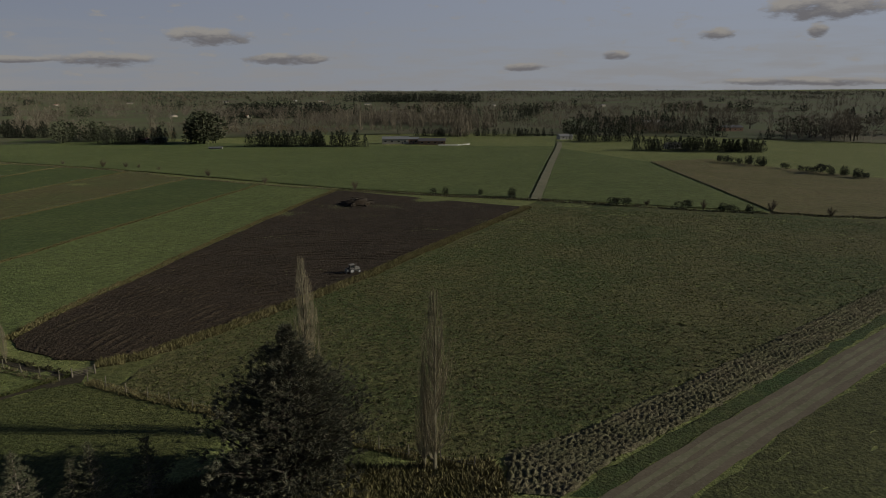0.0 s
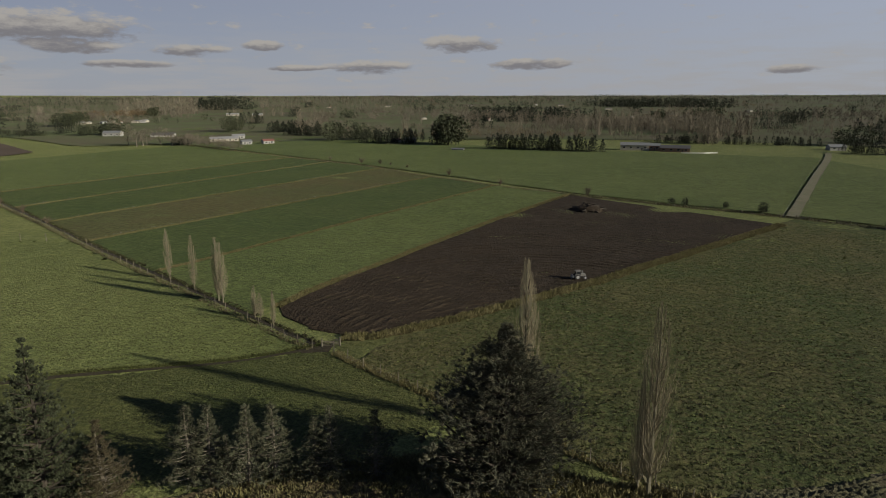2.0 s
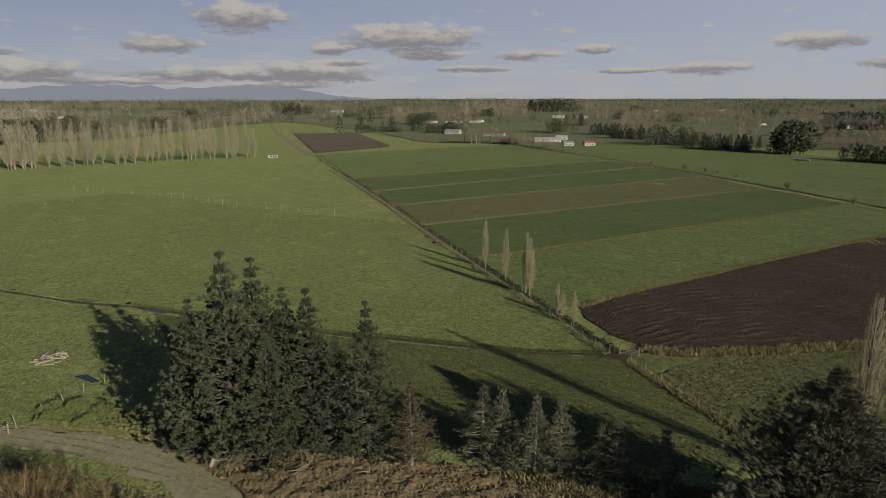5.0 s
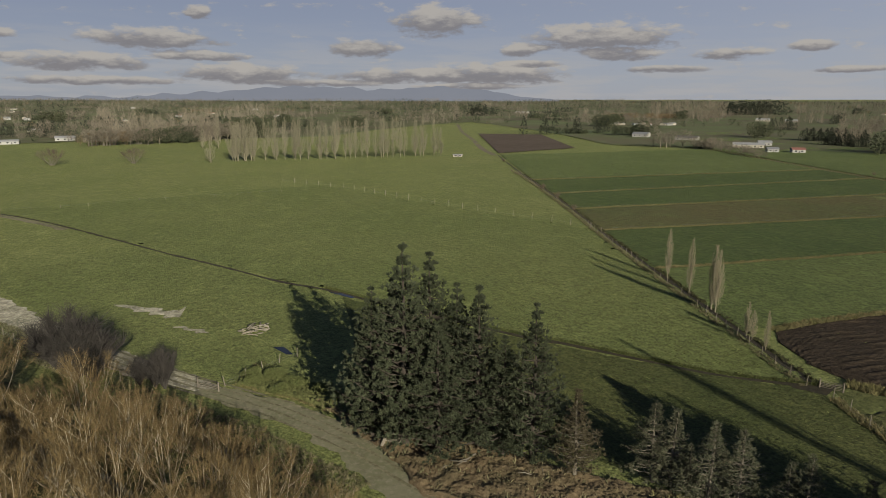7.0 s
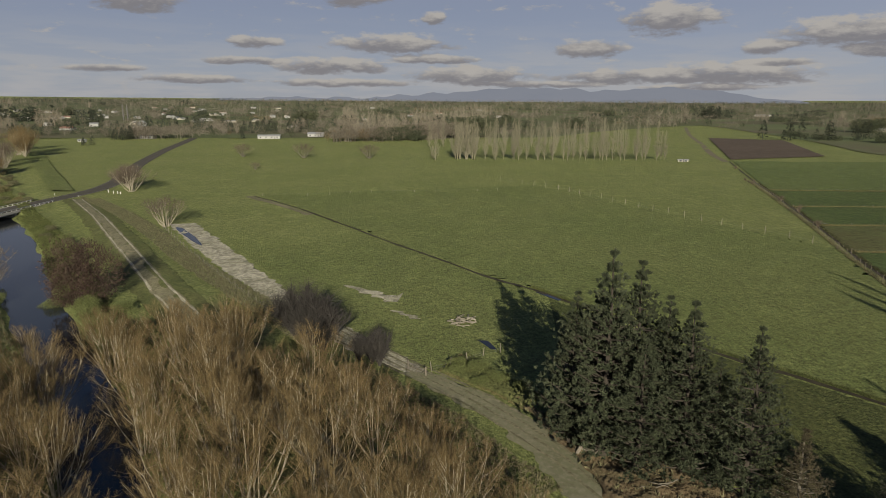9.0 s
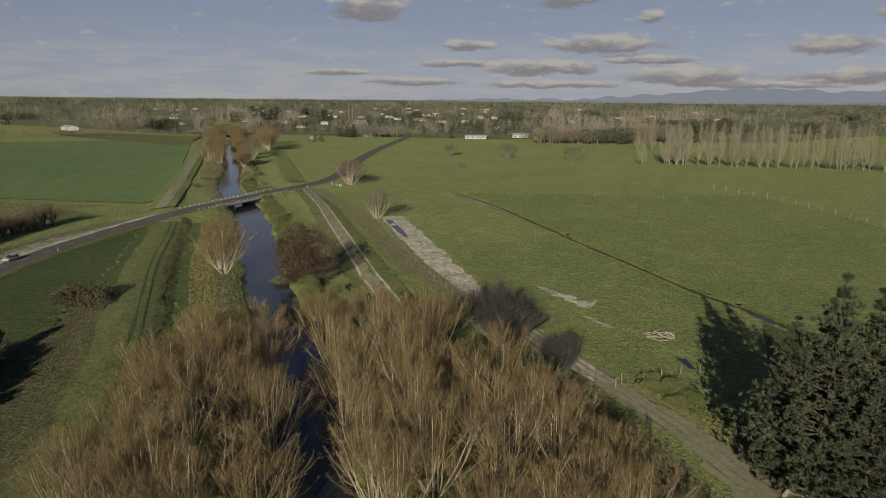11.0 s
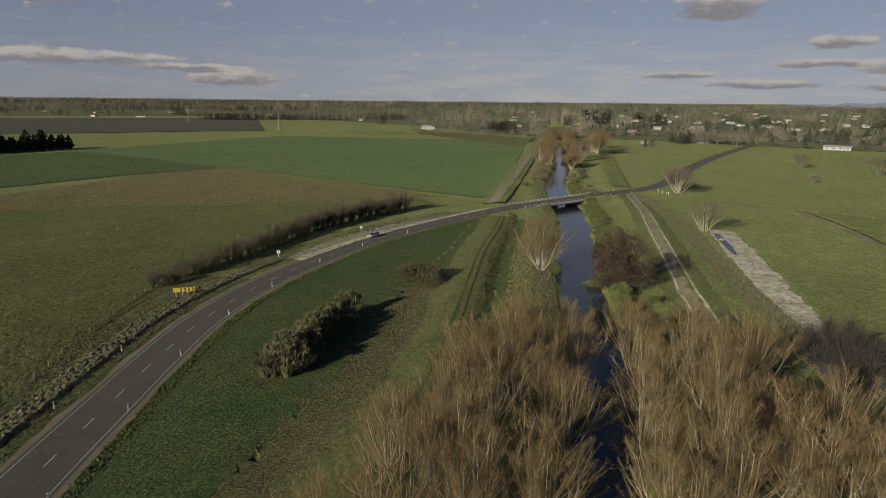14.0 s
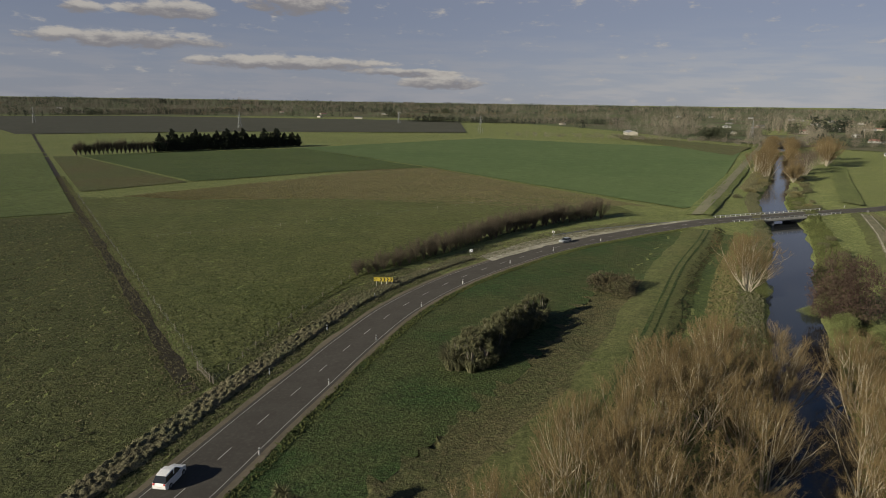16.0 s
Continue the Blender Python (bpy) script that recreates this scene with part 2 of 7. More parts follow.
GRASS = dict(fine=.8, bump=1.0, bump_scale=1.6, reach=.6, grain=.48)
M = {
    "ground": stuff_mat("pasture", (0.137, 0.155, 0.053), (0.159, 0.172, 0.062), (0.1, 0.119, 0.04), big=.02, **GRASS),
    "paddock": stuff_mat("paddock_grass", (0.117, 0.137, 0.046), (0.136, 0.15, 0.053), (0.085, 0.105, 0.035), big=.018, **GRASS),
    # darker olive paddock grass, with tree shade mixed into its base colour
    "paddock_low": stuff_mat("shade_dark_paddock_grass", (0.062, 0.074, 0.024), (0.075, 0.081, 0.028), (0.046, 0.057, 0.018), big=.03, **GRASS),
    "tussock_mound": stuff_mat("grey_brown_tussock_mounds", (.15, .13, .08), (.118, .115, .062), (.10, .09, .052), big=.12, fine=1.4, bump=1.0, bump_scale=2.2, reach=.4, grain=.4, grain_scale=2.0),
    "dark_green": stuff_mat("dark_pasture", (0.055, 0.079, 0.026), (0.068, 0.09, 0.03), (0.07, 0.079, 0.029), big=.03, **GRASS),
    "mid_green": stuff_mat("mid_pasture", (0.088, 0.112, 0.038), (0.105, 0.126, 0.044), (0.069, 0.088, 0.028), big=.02, **GRASS),
    "bright_green": stuff_mat("winter_crop_grass", (0.068, 0.1, 0.036), (0.08, 0.11, 0.041), (0.06, 0.088, 0.031), big=.01, fine=.6, bump=.4, bump_scale=1.0, reach=.2),
    "olive": stuff_mat("grazed_olive_grass", (0.082, 0.094, 0.031), (0.102, 0.107, 0.039), (0.062, 0.07, 0.024), big=.03, **GRASS),
    "olive_dark": stuff_mat("rough_olive_grass", (0.062, 0.07, 0.025), (0.077, 0.08, 0.03), (0.046, 0.051, 0.018), big=.03, **GRASS),
    "stubble": stuff_mat("dark_stubble", (.052, .052, .035), (.062, .06, .042), (.042, .044, .03), big=.02, fine=.5, bump=.5, reach=.2),
    "brown_grass": stuff_mat("dead_brown_grass", (0.135, 0.116, 0.054), (0.11, 0.104, 0.043), (0.155, 0.13, 0.067), big=.04, **GRASS),
    "brown_strip": stuff_mat("grazed_brown_grass", (0.096, 0.089, 0.038), (0.082, 0.093, 0.035), (0.072, 0.06, 0.03), big=.02, **GRASS),
    "crop": stuff_mat("tussocky_forage_crop", (0.058, 0.076, 0.026), (0.088, 0.086, 0.035), (0.1, 0.086, 0.042), big=.025, fine=.7, bump=1.0, bump_scale=1.3, reach=.6, grain=.4, grain_scale=1.6),
    "verge": stuff_mat("lush_verge_grass", (0.037, 0.064, 0.02), (0.06, 0.069, 0.025), (0.042, 0.05, 0.018), big=.06, **GRASS),
    "levee": stuff_mat("levee_grass", (0.08, 0.09, 0.032), (0.094, 0.097, 0.038), (0.064, 0.07, 0.026), big=.08, fine=1.2, bump=.8, reach=.35, grain=.35),
    "soil": stuff_mat("ploughed_soil", (0.032, 0.024, 0.016), (0.042, 0.031, 0.021), (0.016, 0.012, 0.008), big=.05, fine=1.6, bump=1.0, bump_scale=1.8, reach=.45, grain=.4, grain_scale=1.5, rough=.95),
    "earth": stuff_mat("bare_earth", (0.135, 0.098, 0.056), (0.098, 0.08, 0.044), (0.185, 0.142, 0.09), big=.2, fine=2.2, bump=.9, reach=.3),
    "mud": stuff_mat("trodden_mud", (.15, .135, .085), (.10, .095, .055), (.20, .18, .125), big=.12, fine=1.2, bump=.5, reach=.15, grain=.35),
    "gravel": stuff_mat("pale_gravel", (0.27, 0.25, 0.195), (0.175, 0.165, 0.115), (0.38, 0.355, 0.29), big=.15, fine=2.6, bump=.35, reach=.08, grain=.45, grain_scale=.7),
    "lane": stuff_mat("grey_gravel_lane", (0.135, 0.112, 0.08), (0.105, 0.09, 0.062), (0.165, 0.142, 0.105), big=.12, fine=2.5, bump=.3, reach=.06),
    "track": stuff_mat("grassy_gravel_track", (0.165, 0.155, 0.1), (0.13, 0.128, 0.075), (0.21, 0.19, 0.14), big=.15, fine=1.5, bump=.4, reach=.08),
    "asphalt": stuff_mat("worn_asphalt", (0.062, 0.056, 0.048), (0.072, 0.066, 0.057), (0.052, 0.047, 0.041), big=.2, fine=14.0, bump=.2, reach=.01, rough=.92, spec=.1),
    "ditch": stuff_mat("wet_ditch_earth", (.036, .031, .02), (.047, .04, .025), (.024, .02, .014), big=.3, fine=2.0, bump=.8, reach=.2, rough=.7),
    "plain": stuff_mat("far_plain", (.086, .075, .047), (.077, .095, .041), (.075, .084, .04), big=.006, fine=.012, rough=1.0),
    "straw": stuff_mat("dry_long_grass", (0.175, 0.15, 0.075), (0.135, 0.122, 0.052), (0.105, 0.1, 0.042), big=.15, fine=1.3, island=.35),
    "tuft": stuff_mat("tussock", (0.125, 0.115, 0.062), (0.14, 0.126, 0.07), (0.09, 0.088, 0.042), big=.1, fine=1.3, island=.4),
    "tussock_grey": stuff_mat("grey_green_tussock", (.105, .105, .058), (.125, .116, .066), (.078, .082, .04), big=.15, fine=1.3, island=.45),
    "soil_dry": stuff_mat("dry_ploughed_soil", (.066, .050, .037), (.078, .060, .045), (.052, .040, .030), big=.02, fine=.5, bump=.5, reach=.2),
    "tuft_green": stuff_mat("green_tussock", (0.07, 0.082, 0.027), (0.086, 0.094, 0.033), (0.055, 0.066, 0.022), big=.1, fine=1.3, island=.4),
    "rank": stuff_mat("dark_rank_growth", (.042, .044, .02), (.055, .054, .025), (.03, .03, .015), big=.2, fine=1.3, island=.45),
    "pine": stuff_mat("pine_needles", (0.042, 0.05, 0.028), (0.055, 0.062, 0.035), (0.03, 0.036, 0.02), big=.4, fine=1.5, island=.35, per_object=.12, rough=.7),
    "macro": stuff_mat("dark_cypress_foliage", (0.06, 0.064, 0.043), (0.078, 0.078, 0.053), (0.125, 0.105, 0.068), big=.25, fine=1.2, island=.4, rough=.75),
    "young": stuff_mat("grey_green_needles", (0.06, 0.067, 0.041), (0.078, 0.081, 0.05), (0.1, 0.084, 0.052), big=.4, fine=1.5, island=.35, per_object=.2),
    "bark": stuff_mat("grey_bark", (.16, .14, .11), (.11, .095, .07), (.22, .20, .165), big=.6, fine=4.0, bump=.4, reach=.03),
    "pale_bark": stuff_mat("pale_poplar_bark", (0.18, 0.163, 0.112), (0.138, 0.124, 0.085), (0.23, 0.21, 0.152), big=.6, fine=4.0, bump=.3, reach=.02),
    "willow_bark": stuff_mat("pale_willow_bark", (0.34, 0.30, 0.225), (0.26, 0.225, 0.165), (0.44, 0.395, 0.305), big=.5, fine=4.0, bump=.3, reach=.02),
    "buff_twig": stuff_mat("buff_twigs", (0.27, 0.232, 0.155), (0.225, 0.192, 0.128), (0.32, 0.28, 0.19), big=.3, fine=1.2, island=.3, per_object=.1),
    "orange_twig": stuff_mat("orange_brown_willow_twigs", (0.142, 0.102, 0.048), (0.115, 0.083, 0.04), (0.172, 0.126, 0.06), big=.25, fine=.9, island=.35, per_object=.14),
    "grey_twig": stuff_mat("grey_brown_twigs", (0.115, 0.09, 0.066), (0.09, 0.072, 0.053), (0.14, 0.112, 0.08), big=.3, fine=1.2, island=.35, per_object=.12),
    "red_leaf": stuff_mat("dull_red_leaves", (0.062, 0.04, 0.03), (0.05, 0.033, 0.026), (0.078, 0.054, 0.04), big=.4, fine=1.2, island=.4),
    "flax": stuff_mat("flax_leaves", (0.085, 0.086, 0.042), (0.11, 0.106, 0.055), (0.145, 0.13, 0.08), big=.4, fine=1.5, island=.45),
    "alder_twig": stuff_mat("brown_alder_twigs", (.098, .08, .056), (.08, .066, .046), (.12, .098, .07), big=.3, fine=1.2, island=.4, per_object=.15),
    "verge_brown": stuff_mat("dry_brown_verge_grass", (.084, .076, .034), (.066, .07, .028), (.10, .085, .044), big=.09, **GRASS),
    "bramble": stuff_mat("yellow_green_bramble", (.10, .115, .042), (.12, .13, .05), (.075, .09, .032), big=.4, fine=1.2, island=.4),
    "dark_twig": stuff_mat("dark_grey_twigs", (.040, .036, .032), (.052, .046, .040), (.030, .028, .025), big=.3, fine=1.2, island=.35),
    "dark_bark": stuff_mat("dark_pine_bark", (.055, .046, .036), (.04, .034, .027), (.075, .062, .05), big=.6, fine=4.0, bump=.4, reach=.03),
    "bush_brown": stuff_mat("brown_olive_leaves", (.072, .060, .034), (.055, .048, .028), (.09, .072, .044), big=.5, fine=1.2, island=.4),
    # bare-twig brown, its base colour lifted in place of distance haze
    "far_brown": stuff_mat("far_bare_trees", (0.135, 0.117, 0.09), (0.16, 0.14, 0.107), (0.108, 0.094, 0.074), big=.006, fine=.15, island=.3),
    "far_orange": stuff_mat("far_orange_willows", (0.15, 0.108, 0.06), (0.128, 0.093, 0.053), (0.17, 0.126, 0.074), big=.02, fine=.2, island=.3),
    "far_buff": stuff_mat("far_poplars", (0.19, 0.165, 0.125), (0.165, 0.142, 0.106), (0.22, 0.195, 0.15), big=.02, fine=.2, island=.25),
    "far_dark": stuff_mat("far_conifers", (.030, .036, .024), (.042, .046, .030), (.024, .030, .020), big=.01, fine=.2, island=.35),
    "row_twig": stuff_mat("grey_buff_twigs", (.20, .185, .13), (.17, .158, .112), (.235, .218, .155), big=.3, fine=1.2, island=.3, per_object=.15),
    "far_green": stuff_mat("far_evergreens", (.048, .056, .032), (.06, .065, .036), (.04, .046, .028), big=.01, fine=.2, island=.3),
    "wood": stuff_mat("weathered_timber", (.17, .15, .118), (.13, .112, .086), (.235, .21, .17), big=.8, fine=6.0, bump=.3, reach=.01, per_object=.2),
    "dead_wood": stuff_mat("bleached_dead_wood", (0.22, 0.2, 0.155), (0.17, 0.15, 0.115), (0.28, 0.255, 0.205), big=.8, fine=5.0, per_object=.15, bump=.3, reach=.02),
    "concrete": stuff_mat("concrete", (.33, .32, .29), (.27, .26, .235), (.38, .37, .345), big=.5, fine=5.0, bump=.15, reach=.01),
    "white": plain_mat("white_paint", (.62, .61, .58), .45),
    "white_gloss": plain_mat("white_car_paint", (.72, .71, .69), .25, spec=.5, wear=.1),
    "silver": plain_mat("silver_car_paint", (.48, .49, .50), .3, .5, wear=.1),
    "black": plain_mat("black_rubber", (.02, .02, .02), .7),
    "glass": plain_mat("dark_window_glass", (.018, .02, .022), .12, spec=.6, wear=.1),
    "yellow": plain_mat("yellow_sign_sheet", (.46, .36, .04), .4, wear=.1),
    "sign_black": plain_mat("black_sign_sheet", (.02, .02, .02), .5),
    "red": plain_mat("red_lens", (.45, .03, .02), .3),
    "steel": plain_mat("galvanised_steel", (.3, .305, .31), .5, .6),
    "road_paint": plain_mat("worn_road_paint", (.32, .31, .29), .7, wear=.6),
    "tractor": plain_mat("dusty_white_tractor_paint", (.13, .125, .115), .6, wear=.6),
    "roof_grey": plain_mat("grey_roof_iron", (.30, .30, .30), .45, .2),
    "roof_dark": plain_mat("dark_roof_iron", (.09, .085, .085), .5, .1),
    "roof_red": plain_mat("faded_red_roof_iron", (.24, .11, .085), .55, .1),
    "roof_pale": plain_mat("pale_roof_iron", (.21, .213, .216), .55, .2),
    "wall_white": plain_mat("white_weatherboard", (.3, .295, .275), .6),
    "wall_cream": plain_mat("cream_plaster", (.36, .33, .27), .7),
    "wall_brick": plain_mat("brown_brick", (.24, .15, .105), .8),
}


def water_mat():
    m = bpy.data.materials.new("river_water")
    m.use_nodes = True
    n = Nodes(m.node_tree)
    pos = n.add("ShaderNodeTexCoord").outputs["Object"]
    b = n.add("ShaderNodeBsdfPrincipled", {"Base Color": (.018, .020, .022, 1), "Roughness": .07, "IOR": 1.33, "Specular IOR Level": .5})
    h = n.noise(pos, .9, 4.0, .6)
    bb = n.add("ShaderNodeBump", {"Height": h, "Strength": .25, "Distance": .04})
    n.tree.links.new(bb.outputs[0], b.inputs["Normal"])
    n.add("ShaderNodeOutputMaterial", (b.outputs[0],))
    return m


M["water"] = water_mat()


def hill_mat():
    """Far hills as flat blue-grey emission, a glow that stands in for distance haze."""
    m = bpy.data.materials.new("haze_glow_hills")
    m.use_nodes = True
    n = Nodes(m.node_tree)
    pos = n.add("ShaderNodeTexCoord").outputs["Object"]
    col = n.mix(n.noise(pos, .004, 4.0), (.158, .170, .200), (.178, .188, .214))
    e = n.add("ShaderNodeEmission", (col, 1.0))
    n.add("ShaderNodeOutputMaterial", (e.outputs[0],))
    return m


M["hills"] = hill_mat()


# ---- geometry helpers ----
class Geo:
    """Collects vertices and faces of one mesh."""
    def __init__(self):
        self.v, self.f, self.n, self.loose = [], [], 0, 0

    def put(self, verts, faces):
        verts = np.asarray(verts, float).reshape(-1, 3)
        self.v.append(verts)
        self.f += [tuple(i + self.n for i in f) for f in faces]
        self.n += len(verts)
        return self

    def tris(self, p):
        """p: n x 3 x 3 loose triangles."""
        p = np.asarray(p, float)
        k = len(p)
        self.v.append(p.reshape(-1, 3))
        self.loose = self.loose + k if not self.f else None
        if self.f:
            self.f += (np.arange(3 * k) + self.n).reshape(k, 3).tolist()
        self.n += 3 * k
        return self

    def box(self, c, size, turn=0.0, taper=1.0):
        x, y, z = (s / 2 for s in size)
        co, si = math.cos(turn), math.sin(turn)
        out = []
        for dz, k in ((-z, 1.0), (z, taper)):
            for dx, dy in ((-x, -y), (x, -y), (x, y), (-x, y)):
                out.append((c[0] + co * dx * k - si * dy * k, c[1] + si * dx * k + co * dy * k, c[2] + dz))
        return self.put(out, [(3, 2, 1, 0), (4, 5, 6, 7), (0, 1, 5, 4), (1, 2, 6, 5), (2, 3, 7, 6), (3, 0, 4, 7)])

    def tube(self, pts, radii, sides=5):
        pts = [np.asarray(p, float) for p in pts]
        rings, faces = [], []
        for i, p in enumerate(pts):
            d = pts[min(i + 1, len(pts) - 1)] - pts[max(i - 1, 0)]
            d = d / (np.linalg.norm(d) + 1e-9)
            a = np.cross(d, (0, 0, 1) if abs(d[2]) < .9 else (1, 0, 0))
            a /= np.linalg.norm(a)
            b = np.cross(d, a)
            for s in range(sides):
                t = 2 * math.pi * s / sides
                rings.append(p + radii[i] * (math.cos(t) * a + math.sin(t) * b))
        for i in range(len(pts) - 1):
            for s in range(sides):
                q = (s + 1) % sides
                faces.append((i * sides + s, i * sides + q, (i + 1) * sides + q, (i + 1) * sides + s))
        faces.append(tuple(range(sides))[::-1])
        faces.append(tuple((len(pts) - 1) * sides + s for s in range(sides)))
        return self.put(rings, faces)

    def mesh(self, name, smooth=False):
        me = bpy.data.meshes.new(name)
        if self.loose:
            co = np.concatenate(self.v).astype(np.float32)
            me.vertices.add(len(co))
            me.vertices.foreach_set("co", co.ravel())
            me.loops.add(len(co))
            me.loops.foreach_set("vertex_index", np.arange(len(co), dtype=np.int32))
            me.polygons.add(self.loose)
            me.polygons.foreach_set("loop_start", np.arange(0, len(co), 3, dtype=np.int32))
            me.update(calc_edges=True)
            return me
        me.from_pydata(np.concatenate(self.v).tolist() if self.v else [], [], self.f)
        if smooth:
            me.polygons.foreach_set("use_smooth", [True] * len(me.polygons))
        me.update()
        return me


def part(name, geo, material, parent=None, label="", smooth=False):
    me = geo if isinstance(geo, bpy.types.Mesh) else geo.mesh(name, smooth)
    mat = M[material] if isinstance(material, str) else material
    if not me.materials:
        me.materials.append(mat)
    ob = new(name, me)
    if me.materials[0] != mat:
        # a shared mesh in another colour
        ob.material_slots[0].link = "OBJECT"
        ob.material_slots[0].material = mat
    if parent:
        ob.parent = parent
    if label:
        ob["label"] = label
    return ob


def thing(name, x, y, z, label, category, group="", turn=0.0):
    ob = new(name)
    ob.empty_display_size = .3
    ob.location, ob.rotation_euler = (x, y, z), (0, 0, turn)
    return tagged(ob, label, category, group)


def resample(line, n):
    p = np.asarray(line, float)
    s = np.concatenate([[0], np.cumsum(np.linalg.norm(np.diff(p, axis=0), axis=1))])
    t = np.linspace(0, s[-1], n)
    return np.stack([np.interp(t, s, p[:, 0]), np.interp(t, s, p[:, 1])], 1)


def curve(line, step):
    """A smooth line through the corners (Catmull-Rom), sampled about every step metres."""
    p = np.asarray(line, float)
    p = np.vstack([2 * p[0] - p[1], p, 2 * p[-1] - p[-2]])
    out = []
    for i in range(1, len(p) - 2):
        k = max(2, int(np.linalg.norm(p[i + 1] - p[i]) / step))
        for t in np.linspace(0, 1, k, endpoint=False):
            a, b, c, d = p[i - 1], p[i], p[i + 1], p[i + 2]
            out.append(.5 * (2 * b + (c - a) * t + (2 * a - 5 * b + 4 * c - d) * t * t + (3 * b - a - 3 * c + d) * t ** 3))
    out.append(p[-2])
    return np.array(out)


def beside(line, off):
    p = np.asarray(line, float)
    t = np.gradient(p, axis=0)
    t /= np.linalg.norm(t, axis=1)[:, None]
    return p + np.stack([-t[:, 1], t[:, 0]], 1) * off


def to_line(x, y, line):
    """Distance of points from a line, and on which side (positive: left of its way)."""
    x, y = np.asarray(x, float), np.asarray(y, float)
    best, side = np.full(x.shape, 1e9), np.zeros(x.shape)
    p = np.asarray(line, float)
    for a, b in zip(p[:-1], p[1:]):
        d = b - a
        t = np.clip(((x - a[0]) * d[0] + (y - a[1]) * d[1]) / (d @ d), 0, 1)
        dx, dy = x - a[0] - t * d[0], y - a[1] - t * d[1]
        r = np.hypot(dx, dy)
        s = np.sign(d[0] * dy - d[1] * dx)
        side = np.where(r < best, s, side)
        best = np.minimum(best, r)
    return best, side


def wobble(x, y, scale, seed=0):
    """Smooth random relief from -1 to 1."""
    rng = np.random.RandomState(seed)
    out = np.zeros(np.shape(x))
    for k in range(7):
        a, ph = rng.uniform(0, 2 * math.pi), rng.uniform(0, 6.28, 2)
        f = 2 * math.pi / scale * rng.uniform(.6, 1.7)
        u = np.cos(a) * x + np.sin(a) * y
        v = -np.sin(a) * x + np.cos(a) * y
        out += np.sin(f * u + ph[0] + 1.3 * np.sin(f * .6 * v + ph[1])) / 7 ** .5
    return np.clip(out * .8, -1.6, 1.6)


# ---- the lie of the land ----
RIVER = curve([(160, 74), (60, 30), (0, 2), (-30, -12), (-59, -26), (-84, -37), (-105, -49), (-136, -68), (-166, -86), (-200, -104), (-240, -128), (-275, -152), (-312, -176), (-410, -227),
               (-560, -312), (-725, -405), (-1100, -600), (-2200, -1150)], 6)
ROAD = curve([(60, -22), (25, -42), (5, -57), (-10.7, -70.2), (-25, -83), (-36, -92.5), (-50, -104.5), (-67, -117.5), (-89, -129.5), (-114, -138.5), (-143.5, -146), (-173, -148.5), (-206, -147),
              (-228, -144), (-262, -138), (-292, -133), (-318, -130), (-350, -131.5), (-400, -140), (-462, -153), (-568, -169), (-700, -184), (-990, -217), (-1500, -275)], 3)
RIVER_C, ROAD_C = RIVER[::3], ROAD[:170:4]
BRIDGE_A, BRIDGE_B = np.array((-231.0, -143.6)), np.array((-277.0, -135.4))


def road_level(x, y):
    """Height of the road, which climbs to the bridge."""
    t = ((x - BRIDGE_A[0]) * (BRIDGE_B - BRIDGE_A)[0] + (y - BRIDGE_A[1]) * (BRIDGE_B - BRIDGE_A)[1]) / 46.7
    away = np.maximum(np.maximum(-t, t - 46.7), 0)
    u = np.clip(1 - away / 75, 0, 1)
    return .12 + 1.25 * u * u * (3 - 2 * u)


def level(x, y):
    """Height of the land."""
    x, y = np.asarray(x, float), np.asarray(y, float)
    d, s = to_line(x, y, RIVER_C)
    d = d + .8 * wobble(x, y, 17, 5)
    z = np.interp(d, [0, 3.2, 4.9, 7.0, 10, 21, 26.5, 30.5, 38, 400], [-2.6, -2.5, -1.5, -.7, -.25, -.1, .95, .95, 0, 0])
    fade = np.clip((-20 - x) / 25, 0, 1)
    z = np.where(z > 0, z * fade, z)
    z = z + .10 * wobble(x, y, 31, 2) * np.clip(d / 40, 0, 1)
    z = z + np.maximum(np.hypot(x, y) - 1800, 0) * .0105
    r, _ = to_line(x, y, ROAD_C)
    w = np.clip((11 - r) / 5.5, 0, 1) * (d > 8.5)
    return z * (1 - w) + w * (road_level(x, y) - .06)


def build_ground():
    def lines(lo, hi, step, far):
        out = list(np.arange(lo, hi + .1, step))
        g, d = hi, step
        while g < far:
            d *= 1.13
            g += d
            out.append(g)
        g, d = lo, step
        while g > -far:
            d *= 1.13
            g -= d
            out.insert(0, g)
        return np.array(out)
    xs, ys = lines(-400, 110, 2.4, 4900), lines(-260, 130, 2.4, 4900)
    X, Y = np.meshgrid(xs, ys)
    Z = level(X, Y)
    nx, ny = len(xs), len(ys)
    i = (np.arange(ny - 1)[:, None] * nx + np.arange(nx - 1)[None]).ravel()
    me = bpy.data.meshes.new("ground")
    me.from_pydata(np.stack([X.ravel(), Y.ravel(), Z.ravel()], 1).tolist(), [], np.stack([i, i + 1, i + 1 + nx, i + nx], 1).tolist())
    me.polygons.foreach_set("use_smooth", [True] * len(me.polygons))
    tagged(part("ground", me, "ground"), "flat green winter pasture reaching the horizon", "ground", kind="structure")


